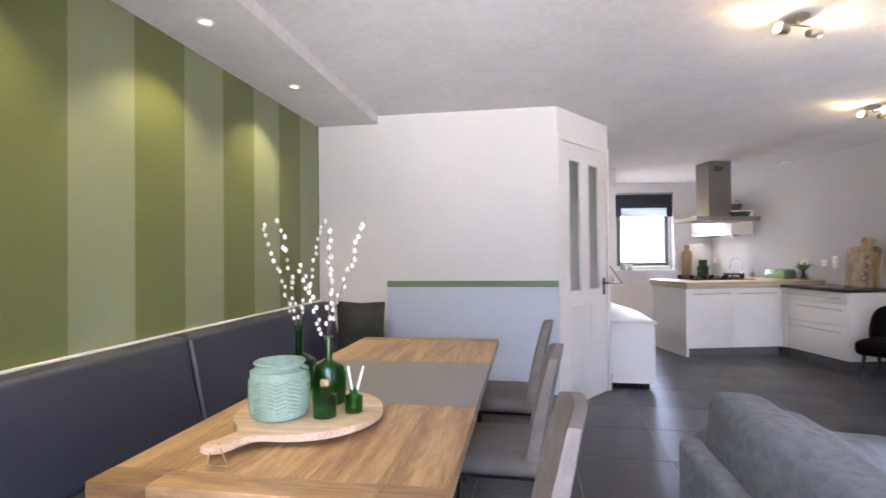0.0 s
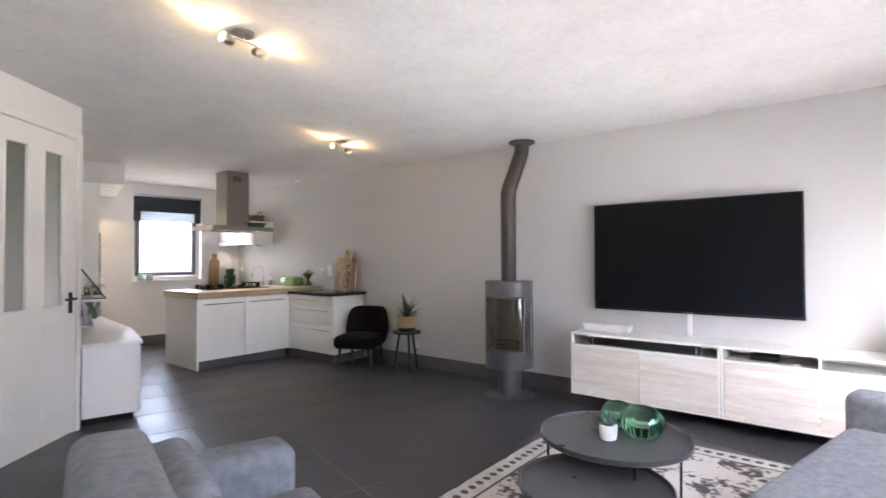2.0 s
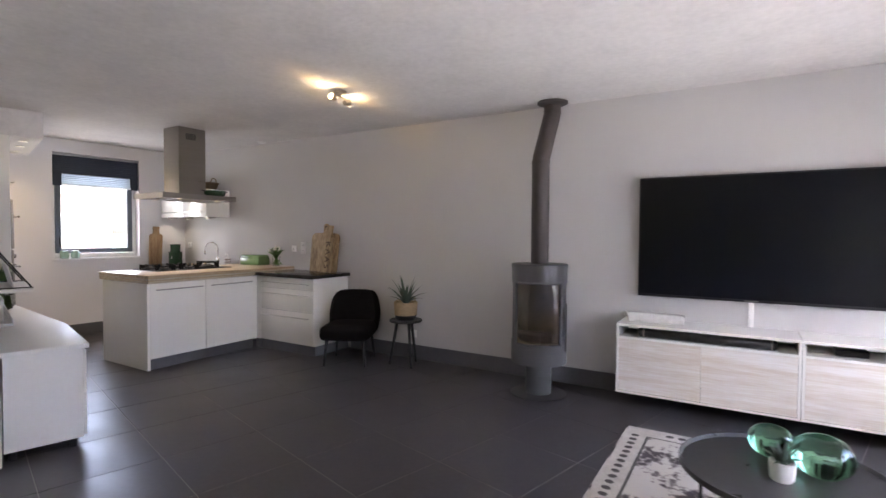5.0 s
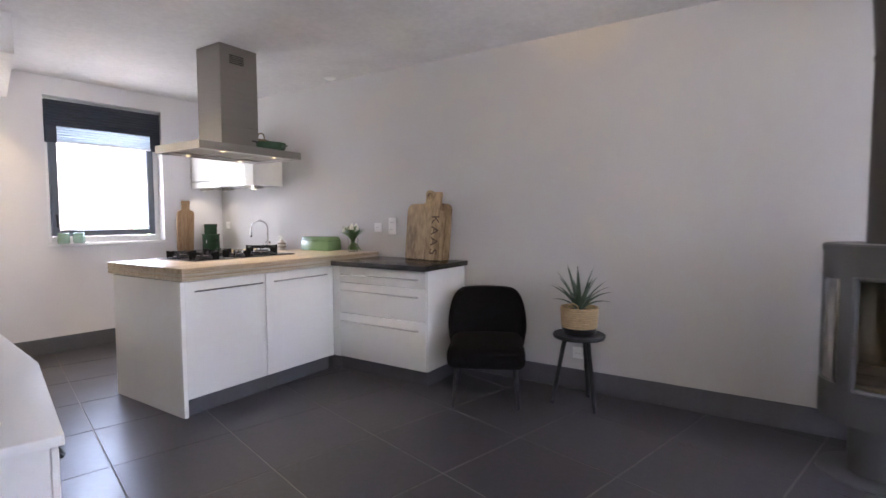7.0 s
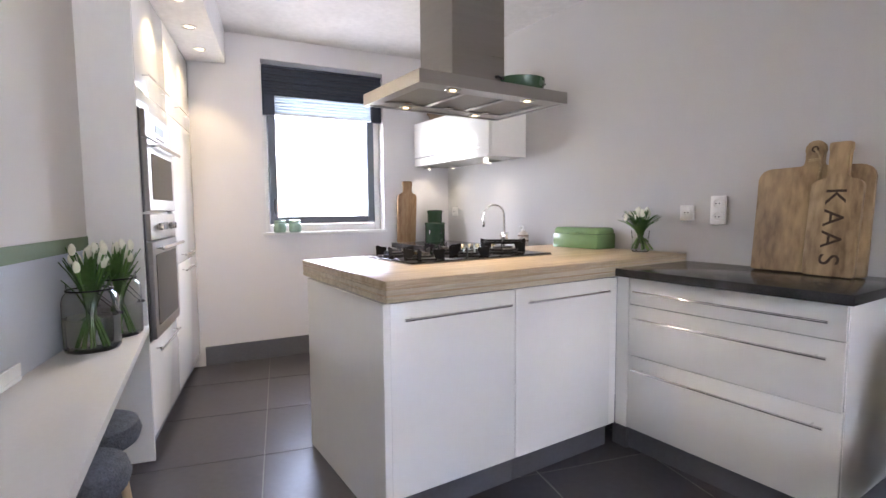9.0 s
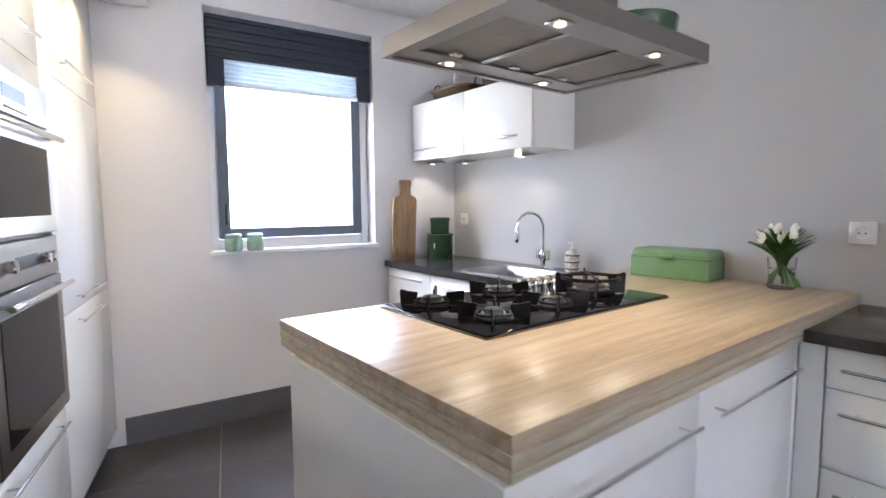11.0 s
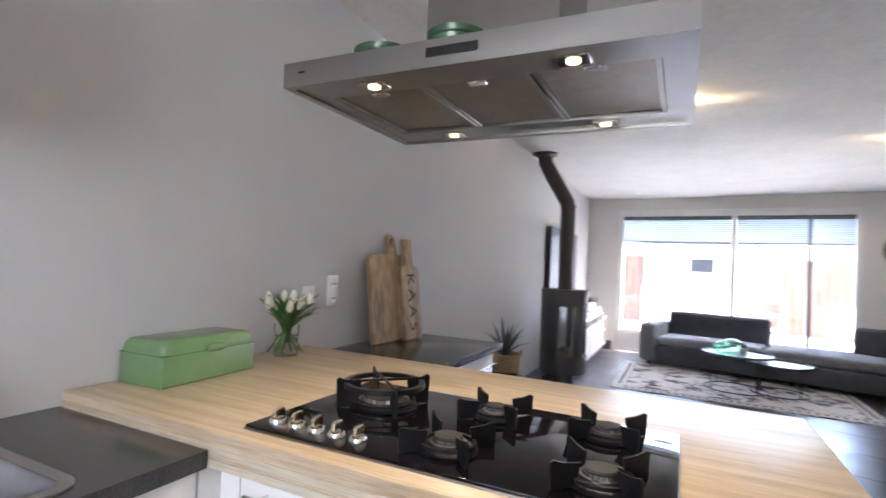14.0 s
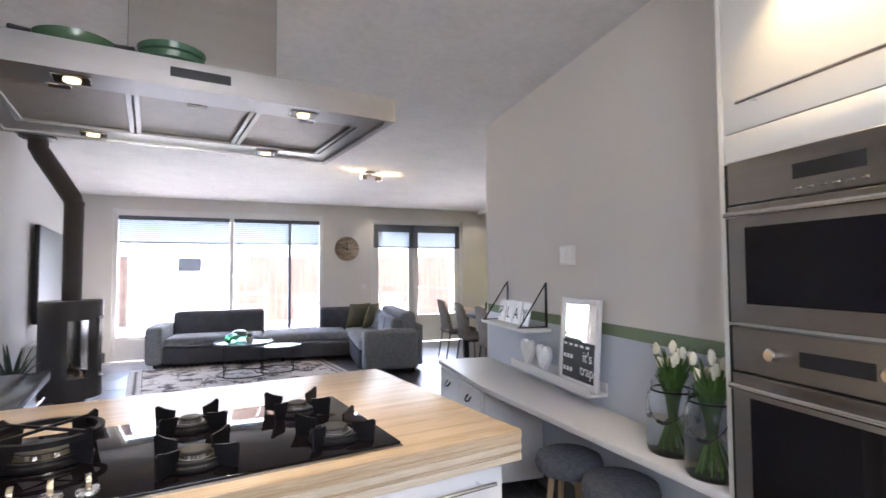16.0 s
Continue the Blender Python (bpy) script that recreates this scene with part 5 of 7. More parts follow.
def tulips(name, m, n, spread, h, leaves=3):
    """Stems, pointed leaves and closed heads, each a part."""
    rnd = random.Random(n * 7 + int(h * 100))
    t = thing(name, m, "bunch of white tulips with fresh green leaves", "flowers", "tulip bunches")
    for k in range(n):
        a, r = rnd.uniform(0, 2 * math.pi), spread * math.sqrt(rnd.uniform(0.05, 1))
        hh = h * rnd.uniform(0.80, 1.0) - 0.3 * r
        base = Vector((-0.85 * r * math.cos(a), -0.85 * r * math.sin(a), 0.014))
        tip = Vector((r * math.cos(a), r * math.sin(a), hh))
        mid = base.lerp(tip, 0.55) + Vector((0, 0, 0.01))
        part("stem", tube([base, mid, tip], 0.0042, 6), M_STEM, t)
        hd = lathe([(0, -0.004), (0.008, 0.0), (0.0128, 0.013), (0.0122, 0.028), (0.007, 0.04), (0, 0.045)], 12)
        for v in hd.verts:
            v.co.xy *= 1 + 0.14 * math.cos(3 * math.atan2(v.co.y, v.co.x))
        part("flower_head", moved(hd, Matrix.Translation(tip) @ pose(0, 0, 0, rnd.uniform(-14, 14) - 60 * (tip.y - mid.y), rnd.uniform(-14, 14) + 60 * (tip.x - mid.x), 0)), M_PETAL, t, "closed white tulip head")
        for _ in range(leaves):
            la = a + rnd.uniform(-1.1, 1.1)
            L, wid = h * rnd.uniform(0.7, 1.02), rnd.uniform(0.012, 0.019)
            out = rnd.uniform(0.5, 1.45) * spread
            b, rows = bmesh.new(), []
            for i in range(7):
                f = i / 6
                c = Vector((out * f * f * math.cos(la), out * f * f * math.sin(la), 0.05 + L * f - 0.05 * f * f))
                s = Vector((-math.sin(la), math.cos(la), 0)) * wid * math.sin(math.pi * min(1, 0.12 + 0.88 * f)) if i < 6 else Vector((0.0004, 0, 0))
                rows.append((b.verts.new(c - s), b.verts.new(c + Vector((math.cos(la), math.sin(la), 0)) * 0.004), b.verts.new(c + s)))
            for p, q in zip(rows, rows[1:]):
                b.faces.new((p[0], p[1], q[1], q[0])), b.faces.new((p[1], p[2], q[2], q[1]))
            bmesh.ops.solidify(b, geom=b.faces[:], thickness=0.0008)
            part("leaf", b, M_LEAF, t)


def jar(m, r, h):
    t = thing("glass_jar", m, "clear preserving jar with a wire carrying handle", "vase", "glass jars")
    w = 0.003
    prof = [(0, 0), (r * 0.94, 0), (r, 0.012), (r, h * 0.72), (r * 0.94, h * 0.82), (r * 0.8, h * 0.88), (r * 0.8, h), (r * 0.8 - w, h), (r * 0.8 - w, h * 0.88), (r * 0.94 - w, h * 0.82), (r - w, h * 0.72), (r - w, 0.014), (0, 0.008)]
    part("glass", lathe(prof, 32), M_GLASS, t)
    part("water", lathe([(0, 0.0075), (r - w + 0.0006, 0.0135), (r - w + 0.0006, h * 0.5), (0, h * 0.5)], 28), M_WATER, t)
    part("wire_ring", lathe([(r * 0.815, h * 0.89), (r * 0.835, h * 0.89), (r * 0.835, h * 0.915), (r * 0.815, h * 0.915)], 28, True), M_IRON, t)
    arc = [Vector((r * 0.85 * math.cos(a), 0.75 * r * math.sin(a) + 0.3 * r * math.sin(a), h * 0.9 - 0.75 * h * math.sin(a) * 0.55)) for a in [math.pi * k / 12 for k in range(13)]]
    hd = part("wire_handle", tube(arc, 0.0016, 6), M_IRON, t)
    part("grip", tube([arc[5], arc[6], arc[7]], 0.007, 10), M_BLACK, hd)


for x, y, r, h in ((2.475, 6.445, 0.096, 0.26), (2.565, 6.655, 0.088, 0.275)):
    jar(pose(x, y, BZ, 0, 0, -75), r, h)
    tulips("tulip_bunch", pose(x, y, BZ), 12, 0.066, 0.40, 5)

# wall shelf with lettered cards, ledge with frame and hearts, thermostat
ms = lambda s, y, z, rz=0: mb @ pose(LW - s, y, z, 0, 0, rz)


def letter(ch, size):
    """One printed capital as a thin mesh in the plane z = 0, centred on x."""
    cu = bpy.data.curves.new("letter", "FONT")
    cu.body, cu.size, cu.extrude, cu.align_x = ch, size, 0.0006, "CENTER"
    tmp = bpy.data.objects.new("letter", cu)
    me = tmp.to_mesh()
    b = bmesh.new()
    b.from_mesh(me)
    tmp.to_mesh_clear()
    bpy.data.objects.remove(tmp)
    bpy.data.curves.remove(cu)
    return b


def wall_shelf():
    t = thing("wall_shelf", ms(0.345, 0.004, 1.0), "white shelf board on black slanting metal brackets", "shelf")
    part("board", box(-0.72, 0.0, 0.0, 0.19, -0.022, 0.0, 0.002, 1), M_WHITEMAT, t)
    for x in (-0.06, -0.66):
        b = box(x - 0.012, x + 0.012, 0.0, 0.006, 0.001, 0.28, 0.001, 1)
        tube([(x, 0.006, 0.27), (x, 0.185, 0.004)], 0.005, 8, bm=b)
        box(x - 0.012, x + 0.012, 0.006, 0.195, 0.0005, 0.006, bm=b)
        part("bracket", b, M_IRON, t, "black iron bracket")
    for k in range(4):
        c = thing("letter_card", ms(0.345 + 0.17 + 0.125 * k, 0.10, 1.0), "small white card with one dark character", "decoration", "letter cards")
        part("card", moved(box(-0.055, 0.055, 0.0, 0.008, 0.0, 0.15, 0.001, 1), pose(0, 0, 0.0008, 12, 0, 0)), M_CERAMIC, c)
        bar = moved(letter("PLAY"[k], 0.11), pose(0, 0.0105, 0.035, 12, 0, 0) @ pose(0, 0, 0, 90, 0, 180))
        part("character", bar, M_WEB, c)


wall_shelf()


def ledge():
    t = thing("picture_ledge", ms(0.70, 0.004, 0.735), "narrow white picture ledge with a front lip", "shelf")
    b = box(-0.94, 0, 0, 0.11, -0.015, 0.0, 0.002, 1)
    box(-0.94, 0, 0.102, 0.11, 0.0, 0.035, 0.001, 1, bm=b), box(-0.94, 0, 0, 0.008, 0.0, 0.05, 0.001, 1, bm=b)
    part("board", b, M_WHITEMAT, t)
    f = thing("lettered_mirror", ms(1.445, 0.05, 0.7355), "white-framed mirror picture with dark writing", "picture")
    lean = pose(0, 0, 0.001, 4, 0, 0)
    part("frame", moved(frame_bars([(-0.19, -0.16, 0, 0.465), (0.16, 0.19, 0, 0.465), (-0.16, 0.16, 0, 0.03), (-0.16, 0.16, 0.435, 0.465)], 0, 0.02), lean), M_WHITEMAT, f)
    part("glass", moved(box(-0.16, 0.16, 0.006, 0.010, 0.03, 0.435), lean), M_MIRROR, f, "clear mirror glass")
    part("dark_panel", moved(box(-0.16, 0.16, 0.0102, 0.0112, 0.03, 0.235), lean), M_SLATE, f, "dark slate panel with white writing")
    # lines of white writing; only the ends of two lines are legible
    for word, z, bars in (("it's", 0.135, 0.12), ("trap", 0.065, 0.10)):
        g = moved(letter(word, 0.08), lean @ pose(-0.085, 0.012, z, 90, 0, 180))
        part("writing", g, M_CERAMIC, f, "white painted word")
        x = 0.15
        while x > 0.15 - bars + 0.02:
            part("letter_bar", moved(box(x - 0.024, x, 0.0113, 0.0122, z, z + 0.022), lean), M_CERAMIC, f)
            x -= 0.034
    for k in range(5):
        part("letter_bar", moved(box(0.12 - k * 0.055, 0.152 - k * 0.055, 0.0113, 0.0122, 0.205, 0.218), lean), M_CERAMIC, f)
    for s, h in ((0.84, 0.175), (1.06, 0.17)):
        hb = bmesh.new()
        pts = [(0.5 * 16 * math.sin(a) ** 3 / 16, (13 * math.cos(a) - 5 * math.cos(2 * a) - 2 * math.cos(3 * a) - math.cos(4 * a)) / 30) for a in [2 * math.pi * k / 32 for k in range(32)]]
        lo = min(p[1] for p in pts)
        hb = prism([(p[0] * h, (p[1] - lo) * h) for p in pts], -0.014, 0.014, 0.004)
        single("heart_ornament", moved(hb, pose(0, 0, 0, 90, 0, 0)), M_CERAMIC, ms(s, 0.055, 0.736), "white plaster heart standing on the ledge", "decoration", "heart ornaments")


ledge()
th = thing("thermostat", ms(1.31, 0.004, 1.44), "white square wall thermostat", "thermostat")
part("case", box(-0.055, 0.055, 0, 0.045, -0.055, 0.055, 0.008, 3), M_SOCKET, th)
part("dial", box(-0.034, 0.034, 0.045, 0.047, -0.034, 0.034, 0.004, 1), M_CERAMIC, th)


# ---- kitchen: things on the counters ----
def arc_pts(cx, cz, r, a0, a1, n=6):
    """Points of an arc, in degrees."""
    return [(cx + r * math.cos(radians(a0 + (a1 - a0) * k / n)), cz + r * math.sin(radians(a0 + (a1 - a0) * k / n))) for k in range(n + 1)]


def cutting_board(m, w, h, th, label, neck=0.036, knob=0.0, q=0.78, corner=0.035, carved=False, rope=False, grain=None):
    """A board standing on edge, round-cornered, with a necked handle on top that ends round or square."""
    hw, zs = w / 2, h * q
    right = arc_pts(hw - 0.012, 0.012, 0.012, -90, 0, 3) + arc_pts(hw - corner, zs - corner, corner, 0, 90, 5)
    right += [(neck + 0.016, zs), (neck + 0.004, zs + 0.008), (neck, zs + 0.024)]
    if knob:
        right += arc_pts(0, h - knob, knob, -40, 90, 7)
    else:
        right += [(neck, h - 0.05), (neck + 0.01, h - 0.03), (neck + 0.008, h - 0.004), (neck, h)]
    left = [(-x, z) for x, z in right[::-1] if x > 1e-4]
    t = thing("cutting_board", m, label, "cutting board", "cutting boards")
    body = part("board", moved(prism(right + left, -th / 2, th / 2, 0.004), pose(0, 0, 0, 90, 0, 0)), grain or M_BOARD, t)
    f = -th / 2
    if carved:
        # burnt-in capitals that read downwards
        for ch_, za in (("K", 0.335), ("A", 0.245), ("A", 0.155), ("S", 0.07)):
            g = moved(letter(ch_, 0.105), pose(-0.032, f - 0.0006, za, 90, 0, 0) @ pose(0, 0, 0, 0, 0, -90) @ Matrix.Diagonal((1.05, 1, 1, 1)))
            part("carving", g, M_SCORCH, body, "dark burnt-in capital")
    if knob:
        part("eyelet", moved(lathe([(0.008, -0.0015), (0.014, -0.0015), (0.014, 0.0015), (0.008, 0.0015)], 16, True), pose(0, f - 0.0005, h - knob, 90, 0, 0)), M_SCORCH, body, "dark rim of the hanging hole")
    if rope:
        pts = [(0.0, f - 0.004, h - knob), (0.022, f - 0.008, h - knob - 0.03), (0.03, f - 0.008, h * 0.76)]
        part("cord", tube(pts, 0.0045, 7), M_JUTE, t, "natural string loop")
        for k in range(2):
            strand = [(0.03 + 0.004 * math.sin(i * 0.9 + math.pi * k) - 0.012 * (i / 26), f - 0.009 + 0.003 * math.cos(i * 0.9 + math.pi * k), h * 0.76 - i / 26 * h * 0.73) for i in range(27)]
            part("cord", tube(strand, 0.0042, 6), M_JUTE, t, "twisted natural string")
        part("wrap", moved(lathe([(neck + 0.001, 0), (neck + 0.005, 0.004), (neck + 0.001, 0.008), (neck + 0.005, 0.012), (neck + 0.001, 0.016)], 20), pose(0, 0, zs + 0.02) @ Matrix.Diagonal((1, 0.5, 1, 1))), M_JUTE, t)


cutting_board(pose(5.115, 5.05, 0.901, -7, 0, -90), 0.44, 0.585, 0.025, "broad worn acacia cutting board leaning on the grey wall", neck=0.03, knob=0.04, q=0.80, corner=0.05, rope=True)
cutting_board(pose(5.062, 4.945, 0.901, -8, 0, -92), 0.185, 0.565, 0.028, "carved acacia cutting board leaning on the wall", neck=0.032, q=0.72, corner=0.03, carved=True)
cutting_board(pose(4.765, endy(4.765) - 0.035, 0.901, -4, 0, 180 - 5), 0.18, 0.55, 0.022, "narrow oak board leaning in the kitchen corner", neck=0.036, q=0.80, corner=0.03, grain=M_BOARDOAK)


def enamel_stack(x, y):
    t = thing("enamel_canister", pose(x, y, 0.9), "tall dark green enamel canister stack with a label", "canister")
    part("lower_tin", lathe([(0, 0), (0.085, 0), (0.09, 0.01), (0.09, 0.16), (0.094, 0.165), (0.094, 0.172), (0.088, 0.178), (0, 0.178)], 32), M_DARKENAMEL, t)
    part("upper_tin", lathe([(0, 0.179), (0.062, 0.179), (0.066, 0.19), (0.066, 0.26), (0.071, 0.268), (0.071, 0.285), (0.06, 0.29), (0, 0.292)], 32), M_DARKENAMEL, t)
    lb = box(-0.045, 0.045, -0.003, 0.0, -0.018, 0.018, 0.002, 1)
    for v in lb.verts:
        v.co.y += v.co.x ** 2 * 5
    part("label", moved(lb, pose(-0.088, 0.0, 0.095, 0, 0, -90)), M_CERAMIC, t, "white paper label")
    for s in (-1, 1):
        part("handle", tube([(0, s * 0.088, 0.13), (0, s * 0.118, 0.125), (0, s * 0.118, 0.085), (0, s * 0.088, 0.08)], 0.004, 8), M_IRON, t)


enamel_stack(5.0, 7.955)


def soap(x, y):
    t = thing("soap_bottle", pose(x, y, 0.9), "white patterned ceramic soap bottle with a pump", "soap dispenser")
    part("bottle", lathe([(0, 0), (0.036, 0), (0.04, 0.006), (0.04, 0.03), (0.041, 0.034), (0.04, 0.038), (0.04, 0.09), (0.041, 0.095), (0.034, 0.112), (0.016, 0.122), (0.014, 0.13), (0, 0.13)], 28), pbr("patterned_glaze", (0.62, 0.58, 0.54), 0.3, var=0.45, scale=30, fine=60, bump=0.05), t)
    for z in (0.012, 0.05, 0.088):
        part("band", lathe([(0.0402, z), (0.0412, z + 0.001), (0.0412, z + 0.008), (0.0402, z + 0.009)], 28, True), pbr("band_glaze", (0.20, 0.13, 0.10), 0.35, var=0.6, scale=60, fine=120, bump=0.03), t, "brown patterned band")
    b = rod(0.014, 0.13, 0.142, 16, 0.003)
    join(b, rod(0.005, 0.142, 0.165, 10))
    tube([(0, 0, 0.165), (-0.035, 0, 0.163)], 0.005, 8, bm=b)
    part("pump", b, M_SOCKET, t)


soap(5.14, 6.915)


def bin_shell(w, out, bev):
    """A body from a profile (depth, height), drawn out along x with eased edges."""
    return moved(prism(out, -w, w, bev), pose(0, 0, 0, 90, 0, 90))


def bread_bin(x, y, rz):
    t = thing("bread_bin", pose(x, y, WZ, 0, 0, rz), "pale green enamelled tin bread bin with a hinged lid", "bread bin")
    part("box", bin_shell(0.176, [(-0.088, 0.0), (0.088, 0.0), (0.091, 0.004), (0.091, 0.092), (-0.091, 0.092), (-0.091, 0.004)], 0.003), M_GREENENAMEL, t)
    lid = box(-0.179, 0.179, -0.094, 0.094, 0.06, 0.134, 0.03, 5)
    bmesh.ops.bisect_plane(lid, geom=lid.verts[:] + lid.edges[:] + lid.faces[:], plane_co=(0, 0, 0.0935), plane_no=(0, 0, 1), clear_inner=True)
    bmesh.ops.holes_fill(lid, edges=[e for e in lid.edges if e.is_boundary])
    part("lid", lid, M_GREENENAMEL, t)
    part("seam", box(-0.177, 0.177, -0.092, 0.092, 0.0915, 0.094), M_DARKENAMEL, t, "dark joint under the lid")
    part("handle", moved(lathe([(0, -0.035), (0.008, -0.033), (0.012, -0.02), (0.012, 0.02), (0.008, 0.033), (0, 0.035)], 14), pose(0, -0.101, 0.1, 0, 90, 0)), M_GREENENAMEL, t)
    for s in (-1, 1):
        part("hinge", box(s * 0.12 - 0.018, s * 0.12 + 0.018, 0.092, 0.098, 0.082, 0.104, 0.002, 1), M_GREENENAMEL, t)


bread_bin(5.12, 6.31, -87)


def tulip_vase(x, y):
    t = thing("glass_vase", pose(x, y, WZ), "clear glass vase half full of water", "vase")
    r, h, w = 0.05, 0.125, 0.003
    part("glass", lathe([(0, 0), (r * 0.85, 0), (r * 0.95, 0.006), (r * 0.9, 0.05), (r, h), (r - w, h), (r * 0.9 - w, 0.05), (r * 0.9 - w, 0.008), (0, 0.007)], 30), M_GLASS, t)
    part("water", lathe([(0, 0.0065), (r * 0.9 - w + 0.0004, 0.0078), (r * 0.9 - w + 0.0006, 0.05), (r * 0.94 - w + 0.0006, 0.08), (0, 0.08)], 26), M_WATER, t)
    tulips("tulip_bunch", pose(x, y, WZ), 12, 0.085, 0.24, 6)


tulip_vase(5.12, 5.885)


def socket(m, label, two=False):
    t = thing("wall_socket", m, label, "socket", "wall sockets")
    hh = 0.075 if two else 0.041
    part("plate", box(-0.041, 0.041, 0, 0.01, -hh, hh, 0.004, 2), M_SOCKET, t)
    for z in ((0.034, -0.034) if two else (0,)):
        part("insert", moved(lathe([(0, -0.002), (0.018, -0.002), (0.021, 0.003), (0.026, 0.003), (0.026, 0.0), (0, -0.004)], 24), pose(0, 0.0105, z, -90, 0, 0)), M_CERAMIC, t)
        pin = moved(rod(0.003, 0, 0.004, 8), pose(-0.009, 0.0118, z, -90, 0, 0))
        join(pin, moved(rod(0.003, 0, 0.004, 8), pose(0.009, 0.0118, z, -90, 0, 0)))
        part("holes", pin, M_BLACK, t)


mtv = lambda y, z: pose(TVX, y, z, 0, 0, 90)
socket(mtv(5.49, 1.178), "white double wall socket on the grey wall", True)
socket(mtv(5.66, 1.165), "white single wall switch plate")
socket(mtv(7.94, 1.175), "white single wall socket above the sink counter")
socket(mtv(3.78, 0.27), "white single socket near the skirting")

for x in (3.66, 3.78):
    t = thing("sill_jar", pose(x, endy(x) - 0.045, KW[2] + 0.0025), "small green glazed lidded jar on the sill", "jar", "sill jars")
    part("jar", lathe([(0, 0), (0.042, 0), (0.048, 0.01), (0.048, 0.07), (0.042, 0.078), (0, 0.078)], 26), M_CELADON, t)
    part("lid", lathe([(0, 0.0785), (0.045, 0.0785), (0.045, 0.092), (0.036, 0.1), (0, 0.101)], 26), M_CELADON, t)


# ---- living room: stove, chair, plant ----
def stove():
    t = thing("wood_stove", pose(4.80, 2.185, 0, 0, 0, 0), "grey steel cylinder stove on a round pedestal with a bent flue", "stove")
    r = 0.235
    part("base_plate", lathe([(0, 0), (0.235, 0), (0.235, 0.006), (0.225, 0.011), (0, 0.012)], 48), M_STOVE, t)
    part("pedestal", lathe([(0.11, 0.012), (0.11, 0.30), (0, 0.30)], 40), M_STOVE, t)
    # shell with a window opening towards the room
    a0, a1 = radians(180 + 18 - 50), radians(180 + 18 + 50)
    shell = bmesh.new()
    n = 64
    cols = [2 * math.pi * k / n for k in range(n)]
    zs = [0.28, 0.30, 0.46, 0.955, 1.07, 1.085]
    vin, vout = {}, {}
    for k, a in enumerate(cols):
        for j, z in enumerate(zs):
            vout[k, j] = shell.verts.new((r * math.cos(a), r * math.sin(a), z))
            vin[k, j] = shell.verts.new(((r - 0.018) * math.cos(a), (r - 0.018) * math.sin(a), z))
    sides = ((a0, a1), (radians(90), radians(127)), (radians(268), radians(305)))
    hole = lambda k, j: j == 2 and any(p < (cols[k] + math.pi / n) % (2 * math.pi) < q for p, q in sides)
    for k in range(n):
        q = (k + 1) % n
        for j in range(len(zs) - 1):
            if hole(k, j):
                shell.faces.new((vin[k, j], vout[k, j], vout[q, j], vin[q, j])), shell.faces.new((vin[k, j + 1], vout[k, j + 1], vout[q, j + 1], vin[q, j + 1]))
                continue
            shell.faces.new((vout[k, j], vout[q, j], vout[q, j + 1], vout[k, j + 1])), shell.faces.new((vin[k, j], vin[k, j + 1], vin[q, j + 1], vin[q, j]))
            if j == 2 and hole((k - 1) % n, j):
                shell.faces.new((vin[k, j], vout[k, j], vout[k, j + 1], vin[k, j + 1]))
            if j == 2 and hole(q, j):
                shell.faces.new((vin[q, j], vout[q, j], vout[q, j + 1], vin[q, j + 1]))
        shell.faces.new((vin[k, 0], vout[k, 0], vout[q, 0], vin[q, 0]))
    part("body", shell, M_STOVE, t)
    part("bottom", lathe([(0, 0.285), (r - 0.02, 0.285), (r - 0.02, 0.297), (0, 0.297)], 40), M_STOVE, t)
    part("top_plate", lathe([(0, 1.086), (r + 0.004, 1.086), (r + 0.004, 1.112), (r - 0.004, 1.12), (0, 1.12)], 56), M_STOVE, t)
    part("fire_bed", box(-0.12, 0.19, -0.16, 0.16, 0.44, 0.452), M_ASH, t)
    back = bmesh.new()
    m = 24
    rows = []
    for k in range(m + 1):
        a = radians(18) - radians(62) + radians(124) * k / m
        rows.append([back.verts.new(((r - 0.045) * math.cos(a), (r - 0.045) * math.sin(a), z)) for z in (0.452, 0.96)])
    for p, q in zip(rows, rows[1:]):
        back.faces.new((p[0], q[0], q[1], p[1]))
    bmesh.ops.solidify(back, geom=back.faces[:], thickness=0.01)
    part("fire_brick", back, M_ASH, t, "pale fire brick lining with soot stains")
    rnd = random.Random(3)
    for k in range(3):
        part("log", moved(rod(0.028, -0.11, 0.11, 9, 0.004), pose(-0.01 + 0.05 * k - 0.05, 0.02 * k, 0.482 + 0.035 * (k % 2), 90, rnd.uniform(-10, 10), rnd.uniform(-25, 25))), M_TWIG, t)
    for p0, p1 in sides:
        gl = bmesh.new()
        m = 20
        rows = []
        for k in range(m + 1):
            a = p0 + (p1 - p0) * k / m
            rows.append([gl.verts.new(((r - 0.008) * math.cos(a), (r - 0.008) * math.sin(a), z)) for z in (0.455, 0.96)])
        for p, q in zip(rows, rows[1:]):
            gl.faces.new((p[0], q[0], q[1], p[1]))
        bmesh.ops.solidify(gl, geom=gl.faces[:], thickness=0.004)
        part("window", gl, M_GLASS, t, "curved stove glass").visible_shadow = False
    fr = bmesh.new()
    for a in (a0, a1):
        c, s = (r + 0.004) * math.cos(a), (r + 0.004) * math.sin(a)
        tube([(c, s, 0.445), (c, s, 0.97)], 0.012, 8, bm=fr)
    tube([((r + 0.002) * math.cos(a0 + (a1 - a0) * k / 16), (r + 0.002) * math.sin(a0 + (a1 - a0) * k / 16), 0.45) for k in range(17)], 0.009, 8, bm=fr)
